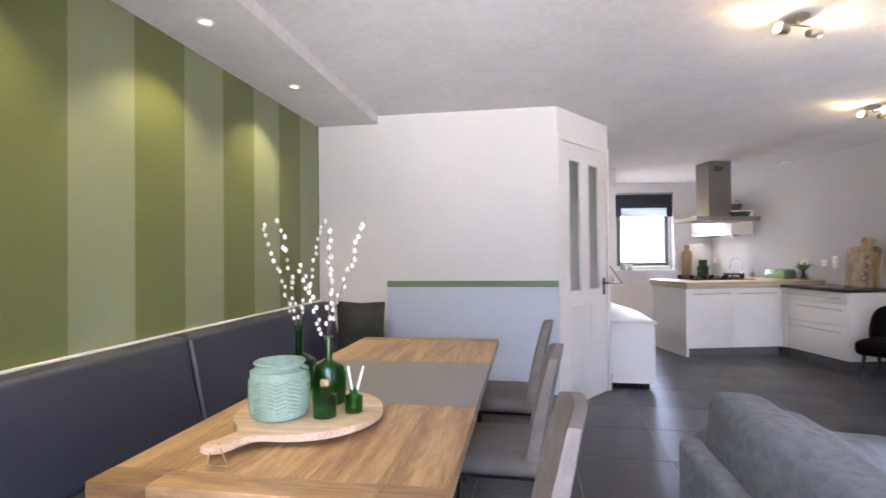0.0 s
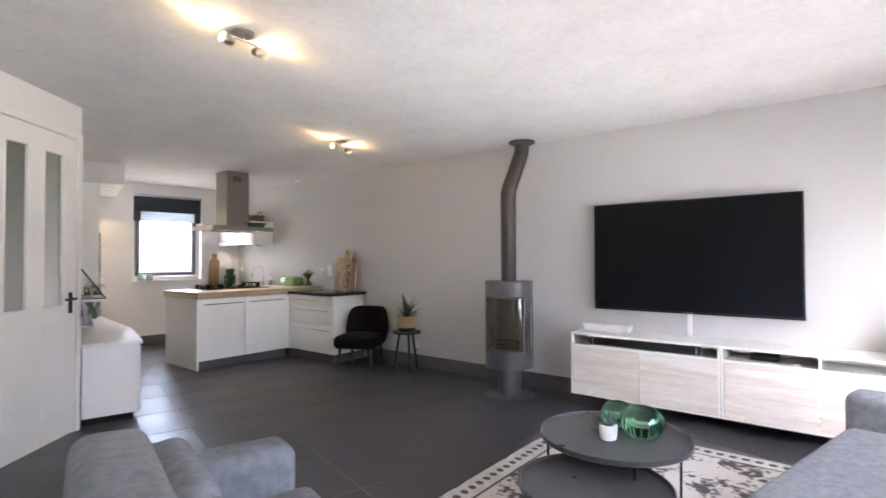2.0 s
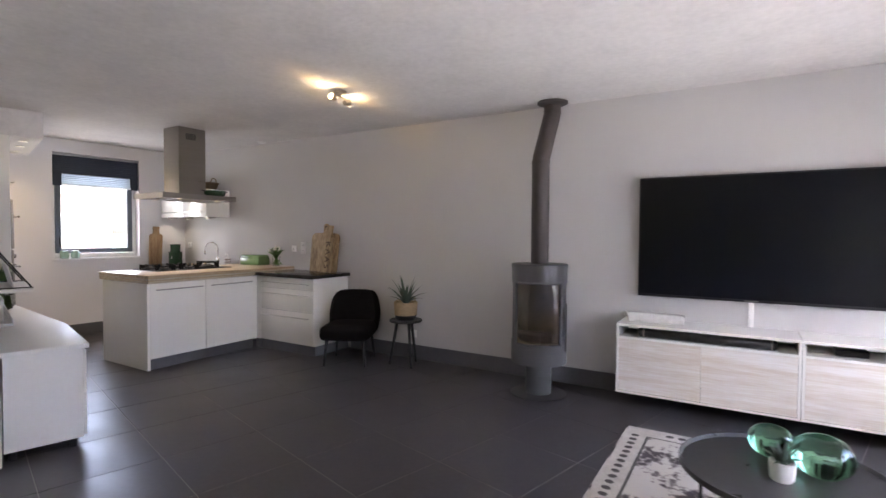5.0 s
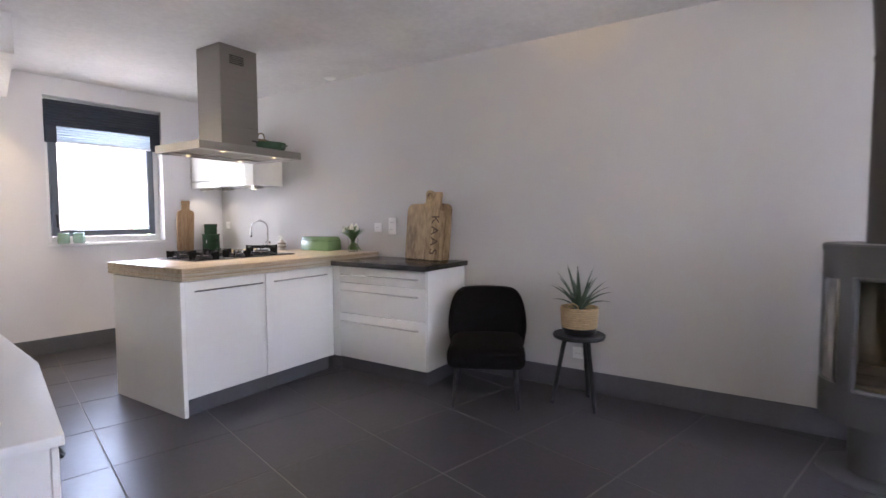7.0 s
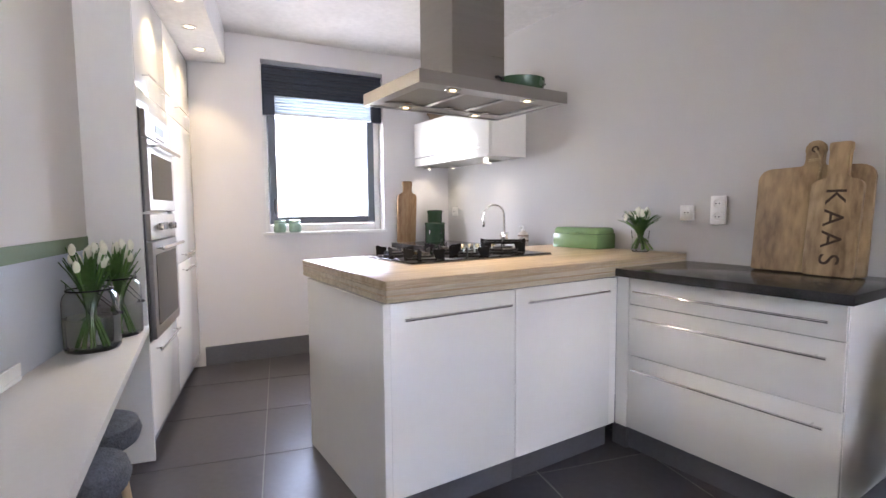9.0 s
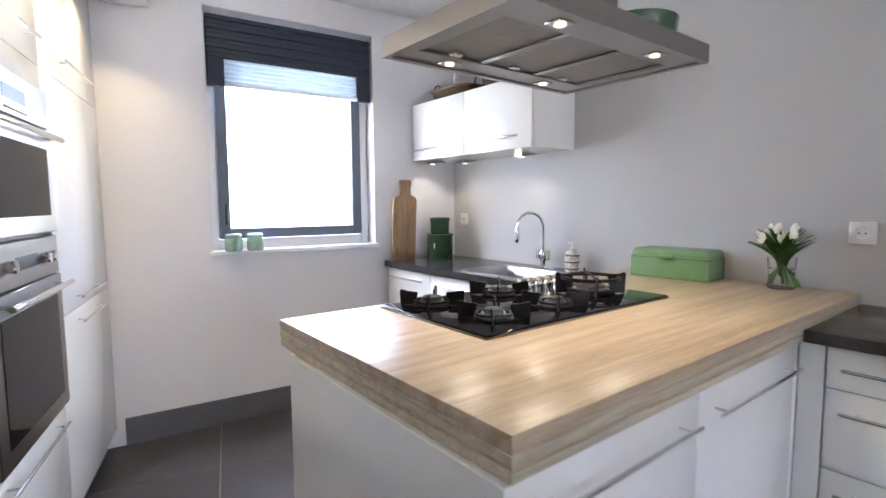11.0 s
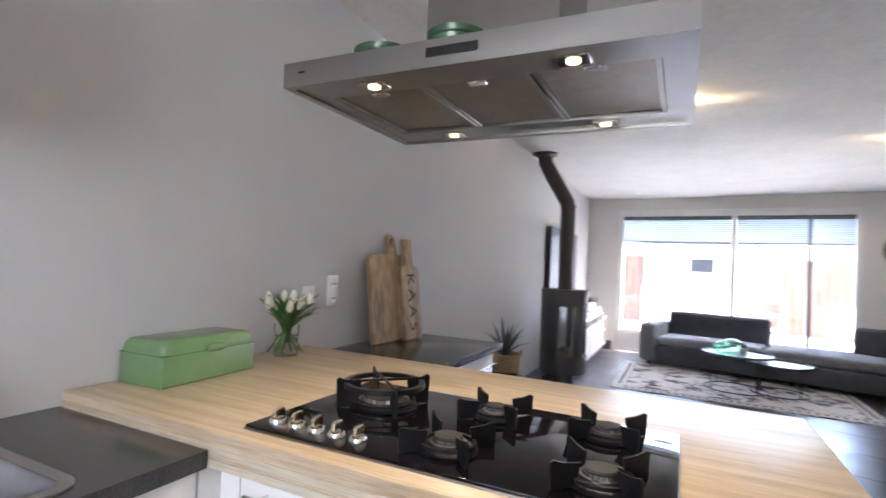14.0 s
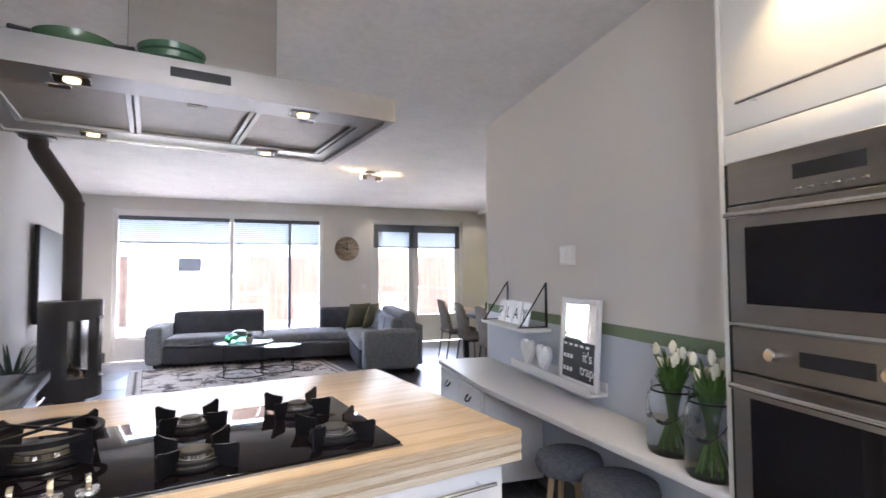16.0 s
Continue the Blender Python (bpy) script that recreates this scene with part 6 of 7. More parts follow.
    tube([((r + 0.002) * math.cos(a0 + (a1 - a0) * k / 16), (r + 0.002) * math.sin(a0 + (a1 - a0) * k / 16), 0.965) for k in range(17)], 0.009, 8, bm=fr)
    dr = part("door_frame", fr, M_STOVE, t)
    ha = a1 + 0.14
    part("door_handle", tube([((r + 0.03) * math.cos(ha), (r + 0.03) * math.sin(ha), z) for z in (0.4, 0.6, 0.8)], 0.008, 10), M_STOVE, dr)
    pr = 0.075
    part("flue_pipe", lathe([(pr, 1.12), (pr, 1.98)], 32), M_FLUE, t)
    part("flue_bend", tube([(0.0, 0, 1.975), (0.01, 0, 2.02), (0.235, -0.005, 2.40), (0.262, -0.005, 2.45), (0.268, -0.005, CEIL)], pr, 28), M_FLUE, t)
    part("flue_joint", lathe([(pr + 0.004, 1.975), (pr + 0.004, 1.995)], 32), M_FLUE, t)
    part("ceiling_rosette", moved(lathe([(pr, CEIL - 0.003), (0.135, CEIL - 0.003), (0.135, CEIL - 0.018), (0.11, CEIL - 0.03), (pr, CEIL - 0.036)], 36, True), pose(0.268, -0.005, 0)), M_FLUE, t)


stove()


def armchair():
    """Small velvet cocktail chair: rounded shell back, thick seat, four tapered legs."""
    t = thing("velvet_armchair", pose(4.735, 4.275, 0, 0, 0, -63), "small black velvet armchair with tapered legs", "chair")
    seat = soft(-0.255, 0.255, -0.29, 0.22, 0.265, 0.415, 0.055, 0.02)
    part("seat", seat, M_VELVET, t)
    b = bmesh.new()
    n, rows = 22, 9
    grid = {}
    for side in (0, 1):
        for j in range(rows + 1):
            f = j / rows
            for i in range(n + 1):
                g = 2 * i / n - 1
                half = 0.246 + 0.02 * math.sin(math.pi * f)
                ang = g * radians(52)
                wrap = 0.26
                x = half * math.sin(ang) / math.sin(radians(52))
                y = 0.24 - wrap * (1 - math.cos(ang)) * 1.1 + 0.07 * f
                top = 0.735 - 0.10 * abs(g) ** 6
                z = 0.30 + (top - 0.30) * f
                d = Vector((math.sin(ang) * 0.4, math.cos(ang), 0)).normalized()
                th = 0.035 * math.sin(math.pi * min(1.0, 0.25 + 0.62 * (1 - f))) + 0.012
                p = Vector((x, y, z)) + d * (th if side else -th)
                grid[side, j, i] = b.verts.new(p)
    for j in range(rows):
        for i in range(n):
            b.faces.new((grid[0, j, i], grid[0, j, i + 1], grid[0, j + 1, i + 1], grid[0, j + 1, i]))
            b.faces.new((grid[1, j, i], grid[1, j + 1, i], grid[1, j + 1, i + 1], grid[1, j, i + 1]))
        for i in (0, n):
            b.faces.new((grid[0, j, i], grid[0, j + 1, i], grid[1, j + 1, i], grid[1, j, i]))
    for i in range(n):
        for j in (0, rows):
            b.faces.new((grid[0, j, i], grid[0, j, i + 1], grid[1, j, i + 1], grid[1, j, i]))
    part("backrest", b, M_VELVET, t)
    for sx in (-1, 1):
        for y, o in ((-0.2, -0.03), (0.18, 0.04)):
            part("leg", tube([(sx * 0.19, y, 0.275), (sx * 0.215, y + o, 0.0)], 0.018, 12, 0.011), M_BLACKWOOD, t)


armchair()


def side_stool():
    t = thing("plant_stool", pose(4.93, 3.685, 0, 0, 0, 15), "black round wooden stool on three splayed legs", "stool")
    part("seat", lathe([(0, 0.455), (0.165, 0.455), (0.17, 0.462), (0.17, 0.474), (0.165, 0.48), (0, 0.48)], 40), M_BLACKWOOD, t)
    for k in range(3):
        a = radians(100 + 120 * k)
        part("leg", tube([(0.09 * math.cos(a), 0.09 * math.sin(a), 0.456), (0.17 * math.cos(a), 0.17 * math.sin(a), 0)], 0.016, 12, 0.012), M_BLACKWOOD, t)
    pt = thing("jute_basket", pose(4.93, 3.685, 0.4805), "woven jute plant basket with a dark base", "plant basket")
    part("dark_base", lathe([(0, 0), (0.10, 0), (0.108, 0.01), (0.113, 0.045), (0.108, 0.047), (0, 0.012)], 36), M_BLACK, pt, "dark woven base")
    rim = [(0.113, 0.046)]
    for k in range(9):
        rim += [(0.117 + 0.001 * k, 0.05 + k * 0.0145), (0.1135 + 0.001 * k, 0.057 + k * 0.0145)]
    part("weave", lathe(rim + [(0.122, 0.18), (0.112, 0.18), (0.104, 0.06)], 40), M_JUTE, pt)
    for s in (-1, 1):
        part("handle", tube([(s * 0.12, -0.035, 0.165), (s * 0.128, -0.028, 0.205), (s * 0.13, 0, 0.218), (s * 0.128, 0.028, 0.205), (s * 0.12, 0.035, 0.165)], 0.006, 8), M_JUTE, pt)
    part("soil", lathe([(0, 0.155), (0.108, 0.15), (0.105, 0.14), (0, 0.14)], 24), M_SOIL, pt)
    aloe("aloe_plant", pose(4.93, 3.685, 0.635), 0.30, 20, 0.019)


def aloe(name, m, L, n, w):
    """Rosette of thick pointed leaves."""
    rnd = random.Random(int(L * 1000) + n)
    t = thing(name, m, "aloe plant with thick pointed grey-green leaves", "plant", "aloe plants")
    for k in range(n):
        a = k * 2.4 + rnd.uniform(-0.3, 0.3)
        ring = k / n
        lean = 0.22 + 1.3 * (1 - ring) * rnd.uniform(0.7, 1.1)
        ll = L * (0.75 + 0.3 * ring) * rnd.uniform(0.85, 1.1)
        b = bmesh.new()
        rows = []
        p, tilt = Vector((0.012 * math.cos(a), 0.012 * math.sin(a), 0.0)), lean * 0.55
        for i in range(8):
            f = i / 7
            s = Vector((-math.sin(a), math.cos(a), 0))
            d = Vector((math.cos(a) * math.sin(tilt), math.sin(a) * math.sin(tilt), math.cos(tilt)))
            nrm = s.cross(d)
            ww = w * (1 - f ** 1.6) + 0.0008
            rows.append([b.verts.new(p + s * ww), b.verts.new(p + nrm * ww * 0.15), b.verts.new(p - s * ww), b.verts.new(p - nrm * ww * 0.55)])
            p = p + d * ll / 7
            tilt = tilt + lean * 0.11
        for r0, r1 in zip(rows, rows[1:]):
            for q in range(4):
                b.faces.new((r0[q], r0[(q + 1) % 4], r1[(q + 1) % 4], r1[q]))
        b.faces.new(rows[0]), b.faces.new(rows[-1][::-1])
        part("leaf", b, M_ALOE, t)


side_stool()


# ---- television and its cabinet ----
def television():
    y0, y1, z0, z1 = -0.184, 1.444, 0.862, 1.842
    t = thing("television", pose(TVX, (y0 + y1) / 2, z0, 0, 0, 90), "large black flat television on the grey wall", "television")
    w, h = (y1 - y0) / 2, z1 - z0
    part("housing", box(-w, w, 0.03, 0.075, 0, h, 0.004, 2), M_BLACK, t)
    part("wall_mount", box(-0.3, 0.3, 0.0, 0.03, h * 0.3, h * 0.7, 0.002, 1), M_BLACK, t)
    part("screen", box(-w + 0.012, w - 0.012, 0.0755, 0.0765, 0.022, h - 0.012), M_SCREEN, t, "switched-off glossy screen")
    part("badge", box(-0.045, 0.045, 0.0756, 0.0775, 0.006, 0.014), M_STEEL, t)
    c = thing("cable_cover", pose(TVX, 0.63, 0.655, 0, 0, 90), "white cable duct below the television", "cable duct")
    part("duct", box(-0.018, 0.018, 0, 0.016, 0, 0.206, 0.004, 2), M_SOCKET, c)


television()


def tv_cabinet():
    x0 = 4.822
    d = TVX - x0 - 0.004
    zt, zb, zn = 0.665, 0.115, 0.548
    mods = ((1.545, 0.335), (0.332, -0.878))
    for k, (ya, yb) in enumerate(mods):
        L = ya - yb
        t = thing("tv_cabinet", pose(x0, ya, 0, 0, 0, -90), "floating white cabinet with limed wood doors and an open niche", "cabinet", "wall cabinets under the television")
        t_ = 0.018
        part("top", box(0, L, 0, d, zt - t_, zt, 0.001, 1), M_WHITE, t, smooth=False)
        part("bottom", box(0, L, 0.0, d, zb, zb + t_, 0.001, 1), M_WHITE, t, smooth=False)
        for xa in (0, L - t_):
            part("side_panel", box(xa, xa + t_, 0, d, zb + t_ + 0.0005, zt - t_ - 0.0005), M_WHITE, t, smooth=False)
        part("back_panel", box(t_, L - t_, d - 0.01, d, zb + t_, zt - t_), M_WHITE, t, smooth=False)
        part("shelf", box(t_ + 0.0005, L - t_ - 0.0005, 0, d - 0.011, zn, zn + t_), M_WHITE, t, smooth=False)
        if k:
            part("divider", box(L / 2 - t_ / 2, L / 2 + t_ / 2, 0, d - 0.011, zn + t_ + 0.0005, zt - t_ - 0.0005), M_WHITE, t, smooth=False)
        for j in range(2):
            part("door", box(j * L / 2 + t_ * (j == 0) + 0.002, (j + 1) * L / 2 - t_ * (j == 1) - 0.002, 0.002, 0.02, zb + t_ + 0.002, zn - 0.002, 0.001, 1), M_LIMED, t, "limed pale wood door")
    sb = thing("soundbar", pose(x0 + 0.05, 0.93, zn + 0.0185, 0, 0, -90), "long black soundbar in the cabinet niche", "speaker")
    part("bar", moved(lathe([(0, -0.46), (0.03, -0.455), (0.036, -0.44), (0.036, 0.44), (0.03, 0.455), (0, 0.46)], 20), pose(0, 0, 0.036, 0, 90, 0)), M_BLACK, sb)
    for s in (-1, 1):
        part("end_ring", moved(lathe([(0.0365, 0), (0.038, 0), (0.038, 0.012), (0.0365, 0.012)], 20, True), pose(s * 0.42, 0, 0.036, 0, 90, 0)), M_STEEL, sb)
    bx = thing("media_box", pose(x0 + 0.16, 0.06, zn + 0.0185, 0, 0, -90), "small black media box in the niche", "media player")
    part("case", box(-0.09, 0.09, -0.07, 0.07, 0.004, 0.045, 0.004, 1), M_BLACK, bx)
    for s in (-0.06, 0.06):
        part("foot", box(s - 0.01, s + 0.01, -0.05, 0.05, 0, 0.004), M_BLACK, bx)
    # parcel in clear wrapping
    pc = thing("wrapped_parcel", pose(5.03, 1.28, zt, 0, 0, -88), "white parcel in crumpled clear wrapping", "parcel")
    b = soft(-0.21, 0.21, -0.06, 0.06, 0.0, 0.075, 0.02)
    for v in b.verts:
        v.co += Vector((noise.noise(v.co * 22), noise.noise(v.co * 22 + Vector((5, 0, 0))), 0)) * 0.01
    part("roll", b, M_PLASTICBAG, pc)
    part("twist", tube([(-0.21, 0, 0.045), (-0.235, 0.01, 0.065), (-0.25, 0.0, 0.05), (-0.23, -0.02, 0.04)], 0.012, 8, 0.004), M_PLASTICBAG, pc)
    # open shelf unit towards the window, with potted aloes
    sh = thing("open_shelf_unit", pose(x0 + 0.03, -0.885, 0, 0, 0, -90), "low white open shelf unit with a middle board", "shelf")
    L = 0.56
    for z0, z1 in ((0.545, 0.565), (0.34, 0.358), (0.1, 0.12)):
        part("board", box(0, L, 0, d - 0.03, z0, z1, 0.001, 1), M_WHITEMAT, sh, smooth=False)
    for z0, z1 in ((0.1205, 0.3395), (0.3585, 0.5445)):
        for xa in (0, L - 0.018):
            part("side_panel", box(xa, xa + 0.018, 0, d - 0.03, z0, z1), M_WHITEMAT, sh, smooth=False)
        part("back_panel", box(0.0185, L - 0.0185, d - 0.04, d - 0.03, z0, z1), M_WHITEMAT, sh, smooth=False)
    r = thing("receiver", pose(x0 + 0.2, -1.16, 0.3585, 0, 0, -90), "black audio receiver on the open shelf", "audio device")
    part("case", box(-0.2, 0.2, -0.12, 0.12, 0.006, 0.11, 0.004, 1), M_BLACK, r)
    part("foot", box(-0.18, 0.18, -0.1, 0.1, 0, 0.006), M_BLACK, r)
    for x, y, z, s in ((5.04, -0.75, zt, 1.0), (5.02, -1.14, 0.565, 1.15)):
        p = thing("plant_pot", pose(x, y, z), "round white ribbed ceramic plant pot", "plant pot", "white plant pots")
        part("pot", lathe([(0, 0), (0.085 * s, 0), (0.1 * s, 0.012), (0.108 * s, 0.15 * s), (0.1 * s, 0.155 * s), (0.094 * s, 0.13 * s), (0, 0.125 * s)], 36), M_CERAMIC, p)
        part("soil", lathe([(0, 0.132 * s), (0.093 * s, 0.1315 * s), (0.093 * s, 0.126 * s), (0, 0.126 * s)], 24), M_SOIL, p)
        aloe("aloe_plant", pose(x, y, z + 0.13 * s), 0.17 * s, 15, 0.018)


tv_cabinet()

# ---- rug, coffee tables ----
rug = thing("rug", pose(3.14, 0.42, 0.0), "worn grey and off-white oriental rug with a dotted border", "rug")
RX, RY = 1.28, 0.95
part("carpet", box(-RX, RX, -RY, RY, 0.0, 0.009, 0.002, 1), M_RUG, rug)
for q in ((-RX + 0.012, RX - 0.012, RY - 0.148, RY - 0.012), (-RX + 0.012, RX - 0.012, -RY + 0.012, -RY + 0.148), (-RX + 0.012, -RX + 0.148, -RY + 0.149, RY - 0.149), (RX - 0.148, RX - 0.012, -RY + 0.149, RY - 0.149)):
    part("border_band", box(*q, 0.006, 0.0115), M_RUGPALE, rug, "off-white border band")
dot = finish("border_dot", prism([(0.021 * math.cos(a), 0.026 * math.sin(a)) for a in [2 * math.pi * k / 10 for k in range(10)]], 0.011, 0.013), M_RUGDARK)
spots = [(-RX + 0.07 + k * 0.075, s * (RY - 0.08)) for k in range(int((2 * RX - 0.1) / 0.075)) for s in (-1, 1)]
spots += [(s * (RX - 0.08), -RY + 0.19 + k * 0.075) for k in range(int((2 * RY - 0.34) / 0.075)) for s in (-1, 1)]
for x, y in spots:
    ob = new("border_dot", dot)
    ob.parent = rug
    ob.matrix_world = rug.matrix_world @ pose(x, y, 0, 0, 0, random.uniform(-25, 25))
ln = bmesh.new()
for q in ((-RX + 0.14, RX - 0.14, RY - 0.165, RY - 0.15), (-RX + 0.14, RX - 0.14, -RY + 0.15, -RY + 0.165), (-RX + 0.14, -RX + 0.155, -RY + 0.165, RY - 0.165), (RX - 0.155, RX - 0.14, -RY + 0.165, RY - 0.165)):
    box(*q, 0.008, 0.0108, bm=ln)
part("border_line", ln, M_RUGDARK, rug)


def coffee_table(x, y, r, h, label):
    t = thing("coffee_table", pose(x, y, 0.009), label, "coffee table", "nested coffee tables")
    part("tray_top", lathe([(0, h - 0.012), (r - 0.006, h - 0.012), (r, h - 0.006), (r, h + 0.016), (r - 0.006, h + 0.016), (r - 0.012, h), (0, h)], 64), M_TABLETOP, t)
    part("base_ring", lathe([(r * 0.86, 0.0), (r * 0.86 + 0.012, 0.0), (r * 0.86 + 0.012, 0.01), (r * 0.86, 0.01)], 56, True), M_BLACK, t)
    for k in range(4):
        a = radians(35 + 90 * k)
        part("leg", tube([(r * 0.885 * math.cos(a), r * 0.885 * math.sin(a), 0.006), (r * 0.9 * math.cos(a), r * 0.9 * math.sin(a), h - 0.011)], 0.007, 10), M_BLACK, t)


M_TABLETOP = pbr("dark_metal_tray", (0.085, 0.083, 0.085), 0.30, metal=0.3, var=0.12, scale=5, fine=60, bump=0.04)
coffee_table(3.10, 0.53, 0.375, 0.41, "round dark metal tray coffee table")
coffee_table(2.66, 0.46, 0.33, 0.33, "lower round dark metal tray coffee table")


def glass_pumpkin(x, y, r, z):
    t = thing("glass_pumpkin", pose(x, y, z), "ribbed green glass pumpkin", "decoration", "glass pumpkins")
    n, m = 64, 20
    b = bmesh.new()
    rings = []
    for j in range(m + 1):
        f = math.pi * j / m
        ring = []
        for k in range(n):
            a = 2 * math.pi * k / n
            rr = r * math.sin(f) * (0.93 + 0.07 * abs(math.cos(5 * a)) ** 0.6)
            ring.append(b.verts.new((rr * math.cos(a), rr * math.sin(a), 0.8 * r * (1 - math.cos(f)) - 0.012 * math.exp(-(math.sin(f) * 3) ** 2) * (1 if j > m / 2 else 0))))
        rings.append(ring)
    for p, q in zip(rings, rings[1:]):
        for k in range(n):
            b.faces.new((p[k], p[(k + 1) % n], q[(k + 1) % n], q[k]))
    bmesh.ops.remove_doubles(b, verts=b.verts[:], dist=1e-4)
    bmesh.ops.recalc_face_normals(b, faces=b.faces)
    bmesh.ops.solidify(b, geom=b.faces[:], thickness=0.006)
    body = part("body", b, M_EMERALD, t)


CT = 0.009 + 0.41
glass_pumpkin(3.14, 0.40, 0.108, CT)
glass_pumpkin(3.262, 0.565, 0.088, CT)
pp = thing("small_pot", pose(3.035, 0.535, CT), "small white ceramic pot", "plant pot")
part("pot", lathe([(0, 0), (0.034, 0), (0.042, 0.01), (0.046, 0.075), (0.042, 0.078), (0.039, 0.066), (0, 0.065)], 28), M_CERAMIC, pp)
aloe("small_succulent", pose(3.035, 0.535, CT + 0.064), 0.09, 16, 0.011)


# ---- corner sofa ----
def sofa():
    """Corner sofa, laid square to the hall: long run by the window, return towards the kitchen."""
    t = thing("corner_sofa", pose(0, 0, 0, 0, 0, -14), "blue-grey fabric corner sofa with dark sides", "sofa")
    S = 0.43
    part("base_long", soft(1.42, 4.02, -0.28, 0.57, 0.06, 0.30, 0.03), M_SOFADARK, t)
    part("base_return", soft(0.62, 1.42, -0.28, 1.72, 0.06, 0.30, 0.03), M_SOFADARK, t)
    part("seat_cushion", soft(2.72, 4.0, -0.06, 0.58, 0.301, S, 0.05, 0.02), M_SOFA, t)
    part("seat_cushion", soft(1.44, 2.70, -0.26, 0.58, 0.301, S, 0.05, 0.02), M_SOFA, t)
    part("seat_cushion", soft(0.82, 1.42, 0.28, 1.0, 0.301, S, 0.05, 0.02), M_SOFA, t)
    part("seat_cushion", soft(0.82, 1.42, 1.01, 1.70, 0.301, S, 0.05, 0.02), M_SOFA, t)
    part("seat_cushion", soft(0.82, 1.42, -0.06, 0.27, 0.301, S, 0.04, 0.01), M_SOFA, t)
    part("back_long", soft(2.70, 4.02, -0.29, -0.07, 0.30, 0.76, 0.06), M_SOFADARK, t)
    part("back_corner", soft(1.0, 1.82, -0.29, -0.09, 0.30, 0.76, 0.06), M_SOFADARK, t)
    part("back_return", moved(soft(-0.11, 0.11, 0.10, 1.69, 0.0, 0.50, 0.06), pose(0.70, 0, 0.29, 0, 4, 0)), M_SOFA, t)
    part("outer_board", soft(0.515, 0.60, 0.11, 1.665, 0.06, 0.615, 0.03), M_SOFA, t)
    for y0, y1 in ((0.12, 0.64), (0.65, 1.17), (1.18, 1.70)):
        part("back_cushion", moved(soft(-0.08, 0.08, y0, y1, 0.0, 0.31, 0.06), pose(0.93, 0, S - 0.01, 0, -10, 0)), M_SOFA, t)
    part("armrest", soft(4.02, 4.24, -0.29, 0.60, 0.06, 0.60, 0.06, 0.01), M_SOFA, t)
    part("armrest", soft(0.64, 1.38, 1.715, 1.93, 0.06, 0.58, 0.06, 0.01), M_SOFA, t)
    for x, y in ((0.7, -0.2), (0.7, 1.85), (1.3, 1.85), (4.12, -0.2), (4.12, 0.5), (2.4, 0.45), (2.4, -0.2)):
        part("foot", moved(rod(0.025, 0, 0.065, 14), pose(x, y, 0.0)), M_BLACK, t)
    for x, y, rz in ((1.22, 0.06, 30), (1.02, 0.16, 62)):
        c = thing("throw_pillow", pose(0, 0, 0, 0, 0, -14) @ pose(x, y, S + 0.20, 72, 0, rz), "olive throw pillow leaning on the sofa back", "pillow", "throw pillows")
        part("cover", pillow(0.42, 0.42, 0.15), M_CUSHION, c)


sofa()

# ---- clock ----
mc = on_line(R, A) @ pose(7.362 - 4.145, 0.0, 1.77)
ck = thing("wall_clock", mc, "round wooden wall clock with a world pattern", "clock")
part("face", moved(lathe([(0, 0.0), (0.215, 0.0), (0.22, 0.006), (0.22, 0.022), (0.212, 0.028), (0.20, 0.02), (0, 0.02)], 48), pose(0, 0, 0, -90, 0, 0)), wood("clock_wood", (0.12, 0.08, 0.05), (0.45, 0.36, 0.26), 0.6, along=0, scale=9, bands=3), ck)
hb = box(-0.006, 0.006, 0.022, 0.026, -0.03, 0.13)
join(hb, moved(box(-0.007, 0.007, 0.026, 0.029, -0.02, 0.09), pose(0, 0, 0, 0, 70, 0)))
part("pointer", hb, M_BLACK, ck)
for k in range(12):
    part("hour_mark", moved(box(-0.005, 0.005, 0.021, 0.023, 0.165, 0.19), pose(0, 0, 0, 0, 30 * k, 0)), M_BLACK, ck)
single("light_switch", box(-0.04, 0.04, 0, 0.01, -0.04, 0.04, 0.004, 2), M_SOCKET, on_line(R, A) @ pose(7.362 - 4.45, 0.0, 1.08), "white light switch on the window wall", "switch")


# ---- dining corner ----
TA = 13.6
mtab = pose(-0.955, 0.945, 0, 0, 0, -TA)


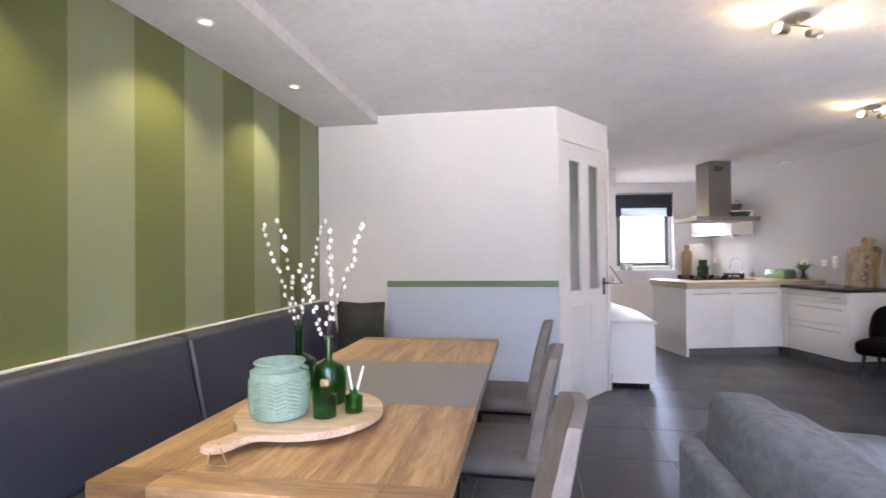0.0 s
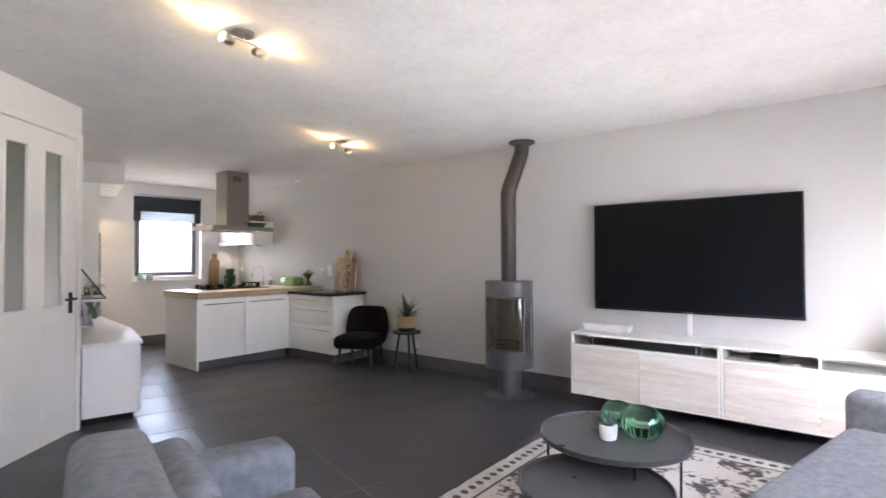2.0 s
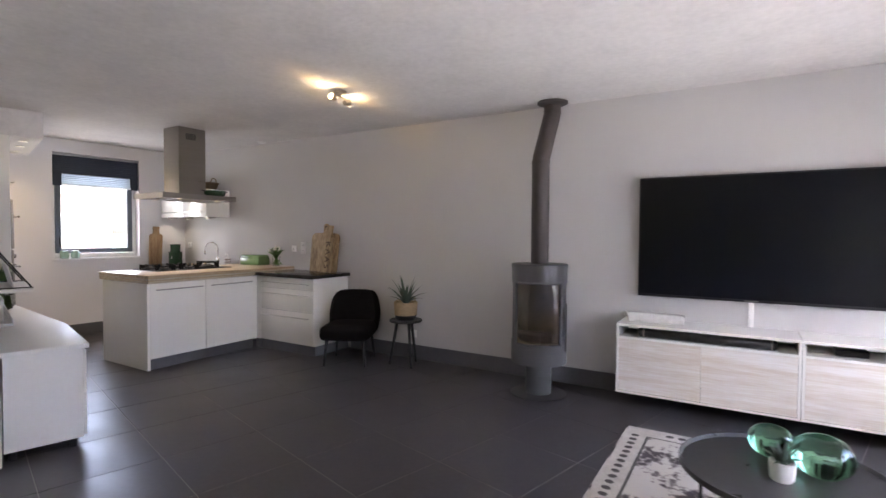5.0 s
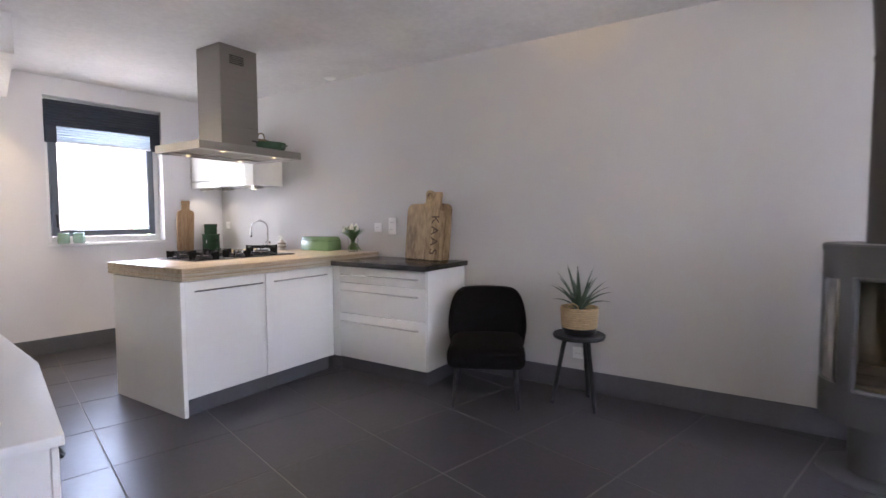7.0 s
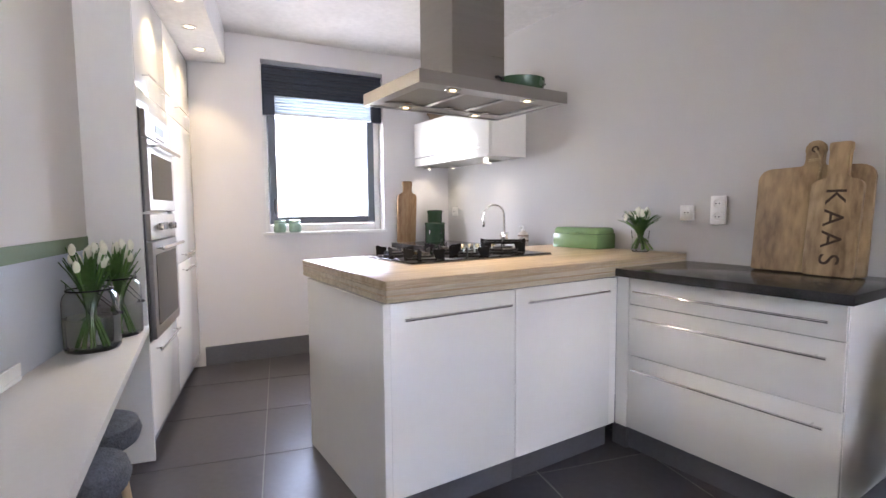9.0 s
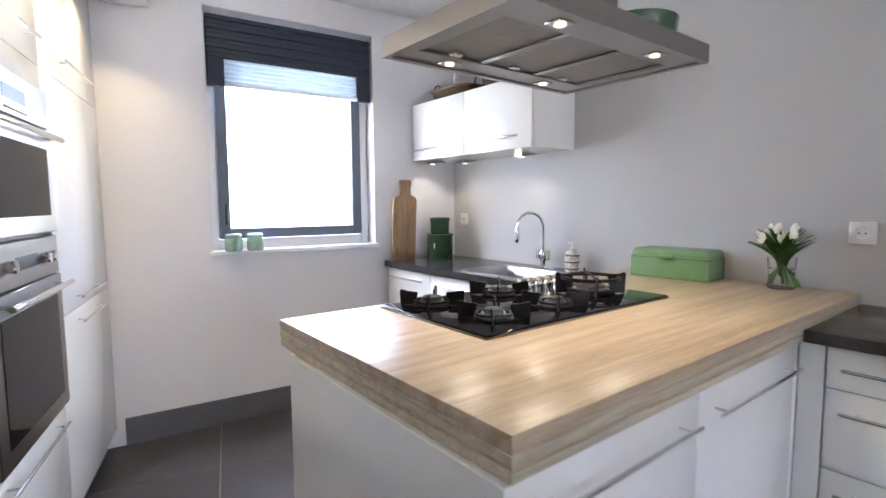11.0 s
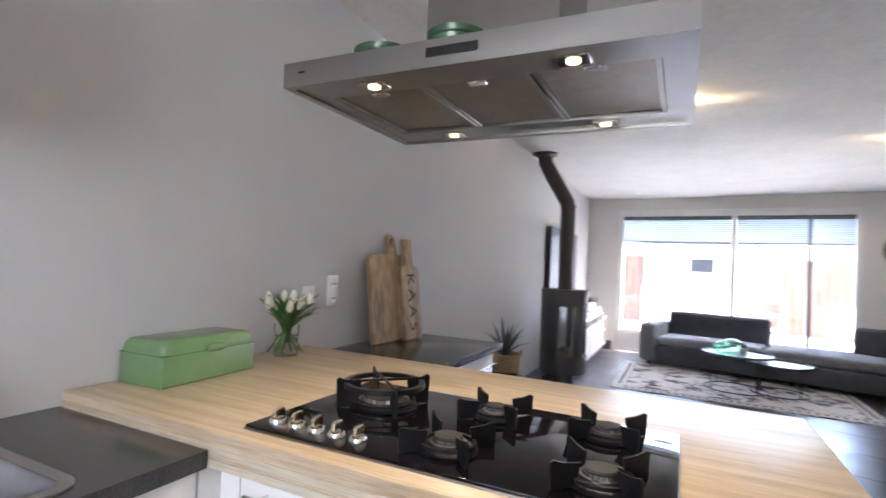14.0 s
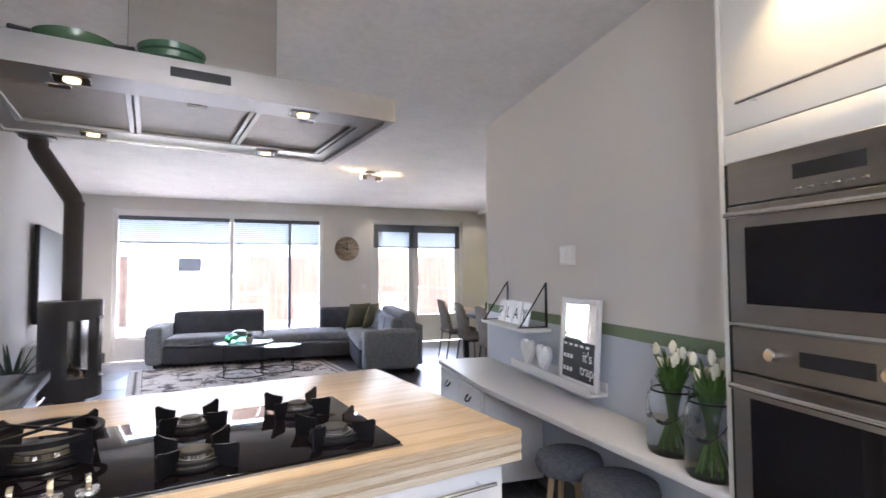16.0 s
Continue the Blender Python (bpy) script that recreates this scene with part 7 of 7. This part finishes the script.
def dining_table():
    w, z = 0.92, 0.76
    t = thing("dining_table", mtab, "oak dining table with a grey middle leaf", "table")
    for y0, y1, label in ((0.0, 0.742, ""), (1.484, 2.225, "")):
        n = 5
        for k in range(n):
            pl = part("plank", box(k * w / n + 0.0006, (k + 1) * w / n - 0.0006, y0 + 0.095 * (y0 == 0), y1 - 0.095 * (y0 > 0), z - 0.045, z, 0.002, 1), M_TABLE, t)
        e0, e1 = (0.0, 0.094) if y0 == 0 else (y1 - 0.094, y1)
        part("breadboard_end", box(0.171, w - 0.171, e0, e1, z - 0.045, z, 0.002, 1), M_TABLEX, t)
        for x0, x1 in ((0, 0.17), (w - 0.17, w)):
            part("corner_block", box(x0, x1, e0, e1, z - 0.045, z, 0.002, 1), M_TABLEDARK, t, "darker oak corner block")
    part("middle_leaf", box(0, w, 0.744, 1.482, z - 0.04, z - 0.0005, 0.002, 1), M_LEAF_GREY, t, "smooth grey extension leaf")
    part("apron", box(0.1, w - 0.1, 0.12, 2.1, z - 0.12, z - 0.0455, 0.003, 1), M_BLACKWOOD, t)
    for y in (0.22, 1.92):
        b = box(0.09, 0.17, y, y + 0.08, 0.0, z - 0.12, 0.003, 1)
        part("leg", b, M_BLACKWOOD, t)
        part("leg", box(w - 0.17, w - 0.09, y, y + 0.08, 0.0, z - 0.12, 0.003, 1), M_BLACKWOOD, t)


M_TABLEDARK = wood("table_oak_dark", (0.17, 0.085, 0.035), (0.33, 0.19, 0.09), 0.42, along=0, scale=5, bands=1.6, stretch=9, rand=1)
M_TABLEX = wood("table_oak_end", (0.25, 0.135, 0.06), (0.48, 0.30, 0.15), 0.42, along=0, scale=5, bands=1.6, stretch=9)
dining_table()


def dining_chair():
    t = thing("dining_chair", mtab @ pose(1.02, 0.34, 0), "taupe upholstered dining chair on a black metal frame", "chair", "dining chairs")
    part("seat", soft(-0.30, 0.16, -0.225, 0.225, 0.41, 0.49, 0.035, 0.015), M_CHAIR, t)
    b = bmesh.new()
    n, rows = 12, 10
    grid = {}
    for side in (0, 1):
        for j in range(rows + 1):
            f = j / rows
            for i in range(n + 1):
                g = 2 * i / n - 1
                half = 0.215 - 0.02 * f - 0.05 * max(0, f - 0.8) * 5 * 0.6
                x = 0.13 + 0.07 * f + 0.03 * f * f - 0.03 * g * g + (0.028 if side else -0.028) * (1 - 0.4 * f)
                grid[side, j, i] = b.verts.new((x, g * half, 0.42 + (0.50 - 0.03 * g * g) * f))
    for j in range(rows):
        for i in range(n):
            b.faces.new((grid[0, j, i], grid[0, j, i + 1], grid[0, j + 1, i + 1], grid[0, j + 1, i]))
            b.faces.new((grid[1, j, i], grid[1, j + 1, i], grid[1, j + 1, i + 1], grid[1, j, i + 1]))
        for i in (0, n):
            b.faces.new((grid[0, j, i], grid[0, j + 1, i], grid[1, j + 1, i], grid[1, j, i]))
    for i in range(n):
        for j in (0, rows):
            b.faces.new((grid[0, j, i], grid[0, j, i + 1], grid[1, j, i + 1], grid[1, j, i]))
    part("backrest", b, M_CHAIR, t)
    for s in (-1, 1):
        part("leg_frame", tube([(-0.28, s * 0.2, 0.0), (-0.25, s * 0.2, 0.405), (0.12, s * 0.2, 0.405), (0.19, s * 0.2, 0.0)], 0.011, 8), M_BLACK, t)
    part("cross_bar", tube([(-0.24, -0.2, 0.4), (-0.24, 0.2, 0.4)], 0.009, 8), M_BLACK, t)
    return t


ch = dining_chair()
for y in (1.17, 2.0):
    copy_thing(ch, mtab @ pose(1.02, y, 0, 0, 0, random.uniform(-3, 3)))


def bench():
    mg = on_line(G, R)
    t = thing("dining_bench", mg, "dark navy leather corner bench with a high back", "bench")
    # the run along the striped wall, x from the end wall
    for x0, x1 in ((0.02, 1.93), (1.935, 4.0)):
        bk = soft(x0, x1, 0.012, 0.13, 0.46, 0.92, 0.03)
        for v in bk.verts:
            v.co.y += (0.92 - v.co.z) * 0.2 * (v.co.y > 0.06)
        part("back_panel", bk, M_LEATHER, t)
        part("seat", soft(x0, x1, 0.205, 0.62, 0.36, 0.47, 0.03, 0.01), M_LEATHER, t)
    part("piping", tube([(1.9325, 0.222, 0.48), (1.9325, 0.136, 0.90)], 0.008, 8), M_PIPING, t, "pale blue-grey piping between the back panels")
    part("top_batten", box(0.0, 4.0, 0.006, 0.03, 0.921, 0.931, 0.001, 1), M_WHITEMAT, t, "thin white batten along the back")
    part("base", box(0.02, 3.98, 0.03, 0.56, 0.0, 0.36, 0.004, 1), M_BLACKWOOD, t)
    c = thing("bench_cushion", mg @ pose(0.10, 0.42, 0.69, 90, 0, 84), "dark moss grey cushion standing on the bench", "pillow")
    part("cover", pillow(0.46, 0.48, 0.15), M_CUSHION2, c)


bench()


def table_set():
    z = 0.76
    T = lambda x, y, zz=z, rz=0: mtab @ pose(x, y, zz, 0, 0, rz)
    t = thing("serving_board", T(0.373, 0.517, z, 0), "round pale wooden serving board with a necked handle", "serving board")
    out = [(0.245 * math.cos(radians(a)), 0.245 * math.sin(radians(a))) for a in range(-98, 232, 8)]
    out += [(-0.12, -0.235), (-0.132, -0.265), (-0.14, -0.295), (-0.17, -0.325), (-0.165, -0.36), (-0.13, -0.37), (-0.10, -0.35), (-0.092, -0.315), (-0.085, -0.28), (-0.065, -0.25)]
    b = prism(out, 0.018, 0.04, 0.006)
    part("board", b, M_TRAY, t)
    for x, y in ((0.14, 0.11), (0.14, -0.11), (-0.13, 0.11), (-0.13, -0.11)):
        part("foot", moved(lathe([(0, 0), (0.016, 0), (0.02, 0.017), (0, 0.018)], 14), pose(x, y, 0)), M_TRAY, t)
    part("string_loop", tube([(-0.14, -0.34, 0.042), (-0.115, -0.40, 0.006), (-0.06, -0.39, 0.004), (-0.12, -0.34, 0.042)], 0.003, 6), M_JUTE, t)
    zb = z + 0.0405
    v = thing("ribbed_vase", T(0.294, 0.452, zb), "celadon green glazed jar with a herringbone relief", "vase")
    vb = bmesh.new()
    n, m = 120, 56
    prof = lambda f: 0.088 + 0.009 * math.sin(math.pi * min(1, f * 1.1)) ** 0.3 if f < 0.86 else 0.09 - 0.2 * (f - 0.86) if f < 0.93 else 0.077 + 0.02 * (f - 0.93)
    rings = []
    for j in range(m + 1):
        f = j / m
        ring = []
        for k in range(n):
            a = 2 * math.pi * k / n
            rel = 0.0022 * (1 if (k // 2 + (j if (k // 8) % 2 else -j)) % 4 < 2 else -1) if 0.12 < f < 0.72 else 0.0
            r = prof(f) + rel
            ring.append(vb.verts.new((r * math.cos(a), r * math.sin(a), 0.174 * f)))
        rings.append(ring)
    for p, q in zip(rings, rings[1:]):
        for k in range(n):
            vb.faces.new((p[k], p[(k + 1) % n], q[(k + 1) % n], q[k]))
    vb.faces.new(rings[0][::-1])
    part("body", vb, M_CELADON, v)
    part("inner_wall", lathe([(0, 0.02), (0.066, 0.02), (0.069, 0.165), (0.074, 0.175), (0.078, 0.1745)], 40), M_CELADON, v)
    part("rim", tube([(0.079 * math.cos(2 * math.pi * k / 40), 0.079 * math.sin(2 * math.pi * k / 40), 0.174) for k in range(41)], 0.005, 8), M_CELADON, v)
    part("handle", tube([(0.08, -0.02, 0.16), (0.112, 0.0, 0.145), (0.112, 0.01, 0.11), (0.097, 0.0, 0.10)], 0.002, 6), M_IRON, v)

    def bottle(name, m, r, h, nk, label):
        q = thing(name, m, label, "bottle", "green glass bottles")
        w = 0.0025
        part("glass", lathe([(0, 0), (r * 0.9, 0), (r, 0.01), (r, h * 0.42), (r * 0.85, h * 0.55), (nk, h * 0.64), (nk, h * 0.96), (nk + 0.004, h * 0.97), (nk + 0.004, h), (nk - w, h), (nk - w, h * 0.64), (r * 0.85 - w, h * 0.55), (r - w, h * 0.42), (r - w, 0.012), (0, 0.008)], 32), M_GREENGLASS, q)
    bottle("green_bottle", T(0.22, 0.75, z), 0.072, 0.29, 0.014, "tall green glass bottle holding blossom twigs")
    bottle("green_bottle", T(0.405, 0.60, zb), 0.062, 0.235, 0.013, "round green glass bottle holding blossom twigs")

    def twigs(m, n, h, seed):
        rnd = random.Random(seed)
        q = thing("blossom_twigs", m, "thin brown twigs set with white blossom buds", "twigs", "blossom twigs")
        tw, bl = bmesh.new(), bmesh.new()
        for k in range(n):
            a, lean = 2.9 - 2.1 * k + rnd.uniform(-0.3, 0.3), rnd.uniform(0.10, 0.17)
            hh = h * rnd.uniform(0.75, 1.05)
            pts = []
            for i in range(9):
                f = i / 8
                o = lean * max(0, f - 0.3) ** 1.2 * 1.5
                pts.append(Vector((o * math.cos(a) + 0.004 * math.sin(9 * f + k), o * math.sin(a), 0.03 + (hh - 0.03) * f)))
            tube(pts, 0.002, 5, 0.001, bm=tw)
            cnt = 14
            for i in range(cnt):
                f = 0.42 + 0.58 * (i + rnd.random() * 0.7) / cnt
                j = min(7, int(f * 8))
                p = pts[j].lerp(pts[j + 1], f * 8 - j)
                off = Vector((rnd.uniform(-1, 1), rnd.uniform(-1, 1), rnd.uniform(-0.4, 0.4))).normalized() * 0.008
                s = rnd.uniform(0.0062, 0.0088)
                e = bmesh.new()
                bmesh.ops.create_icosphere(e, subdivisions=1, radius=s)
                join(bl, moved(e, Matrix.Translation(p + off) @ Matrix.Diagonal((1, 1, 1.3, 1))))
        part("twig", tw, M_TWIG, q)
        part("blossom", bl, M_CATKIN, q)
    twigs(T(0.22, 0.75, z), 3, 0.70, 23)
    twigs(T(0.405, 0.60, zb), 3, 0.64, 8)

    def small(m, r, h, label):
        q = thing("small_bottle", m, label, "bottle", "small green bottles")
        w = 0.002
        part("glass", lathe([(0, 0), (r, 0), (r, h * 0.7), (r * 0.45, h * 0.8), (r * 0.45, h), (r * 0.45 - w, h), (r * 0.45 - w, h * 0.8), (r - w, h * 0.69), (r - w, 0.006), (0, 0.005)], 24), M_GREENGLASS, q)
        return q
    q = small(T(0.452, 0.45, zb), 0.038, 0.10, "small square-shouldered green glass bottle with a cork")
    part("cork", rod(0.014, 0.092, 0.118, 14, 0.002), M_JUTE, q, "cork stopper")
    q = small(T(0.53, 0.51, zb), 0.03, 0.075, "small green scent bottle with white sticks")
    for k, (dx, dy) in enumerate(((0.03, 0.012), (-0.022, 0.006))):
        part("stick", tube([(-dx * 0.2, 0, 0.01), (dx, dy, 0.15)], 0.0045, 6), M_CERAMIC, q)


table_set()


# ---- garden and street outside ----
def outside():
    g = bmesh.new()
    s = 400
    vs = [g.verts.new(p) for p in ((-s, -s, -0.14), (s, -s, -0.14), (s, s, -0.14), (-s, s, -0.14))]
    g.faces.new(vs)
    structure("ground", g, M_LAWN, "green ground beyond the house", "ground")
    mr = on_line(R, A)
    structure("terrace", box(-3.0, 11.0, -6.5, -0.32, -0.135, -0.05), M_PAVE, "pale paved garden terrace", "terrace", mr)
    structure("pavement", box(-6, 9, -6.0, -0.32, -0.135, -0.05), M_PAVE, "pale paved street front", "pavement", on_line(B, C))
    f = thing("garden_fence", mr @ pose(0, -6.2, -0.05), "brown upright board garden fence", "fence")
    plank = None
    for k in range(60):
        b = box(0, 0.165, 0, 0.02, 0.02, 1.85, 0.003, 1) if plank is None else None
        if plank is None:
            plank = finish("board", b, M_FENCE)
        ob = new("board", plank)
        ob.parent = f
        ob.location = (-1.5 + k * 0.17, 0.0, random.uniform(-0.01, 0.01))
    for k in range(6):
        part("post", box(-1.5 + k * 2.02, -1.43 + k * 2.02, -0.08, -0.005, 0.0, 1.9, 0.004, 1), M_FENCE, f)
    sh = thing("garden_shed", mr @ pose(5.0, -6.0, -0.05), "low white garden shed with a dark window", "shed")
    part("wall", box(0, 2.6, -1.6, 0, 0, 2.2, 0.01, 1), M_WHITEMAT, sh)
    part("roof", box(-0.15, 2.75, -1.75, 0.15, 2.2, 2.32, 0.01, 1), M_ROOF, sh)
    part("window", box(0.9, 1.45, 0.0, 0.02, 1.45, 1.8), M_BLACK, sh)
    r = thing("slatted_railing", mr @ pose(4.4, -2.9, -0.05), "white slatted garden railing", "railing")
    for z in (0.35, 0.62, 0.9):
        part("rail", box(0, 2.6, -0.02, 0.02, z, z + 0.07, 0.005, 1), M_WHITEMAT, r)
    for k in range(4):
        part("post", box(k * 0.85, k * 0.85 + 0.07, -0.035, 0.035, 0, 1.1, 0.005, 1), M_WHITEMAT, r)
    for x, y in ((1.1, -3.4), (3.2, -3.8)):
        c = thing("garden_chair", mr @ pose(x, y, -0.05, 0, 0, 20), "white garden lounge chair", "chair", "garden chairs")
        part("seat", box(-0.32, 0.32, -0.3, 0.3, 0.3, 0.42, 0.03, 2), M_CERAMIC, c)
        part("backrest", box(-0.32, 0.32, -0.36, -0.28, 0.42, 0.85, 0.03, 2), M_CERAMIC, c)
        for s in (-1, 1):
            part("side_frame", box(s * 0.35 - 0.03, s * 0.35 + 0.03, -0.34, 0.32, 0.0, 0.58, 0.01, 1), M_CERAMIC, c)
    for k in range(3):
        hs = thing("row_house", on_line(B, C) @ pose(-7 + k * 6.5, -22, -0.14), "brick row house across the street", "house", "row houses")
        part("wall", box(0, 6.3, -8, 0, 0, 5.4), M_BRICK, hs, smooth=False)
        part("roof", box(-0.1, 6.4, -8.2, 0.0, 5.4, 5.9), M_ROOF, hs, smooth=False)
        for x, z, w, h in ((0.8, 0.9, 1.6, 1.5), (3.9, 0.1, 1.0, 2.2), (0.8, 3.4, 1.6, 1.3), (3.7, 3.4, 1.4, 1.3)):
            wn_ = part("window", box(x, x + w, 0.001, 0.05, z, z + h, 0.01, 1), M_WHITEMAT, hs)
            # opaque near-white pane: the sky's reflection is put into its colour
            part("pane", box(x + 0.08, x + w - 0.08, 0.051, 0.056, z + 0.08, z + h - 0.08), M_CERAMIC, wn_)


outside()

tile_floor()
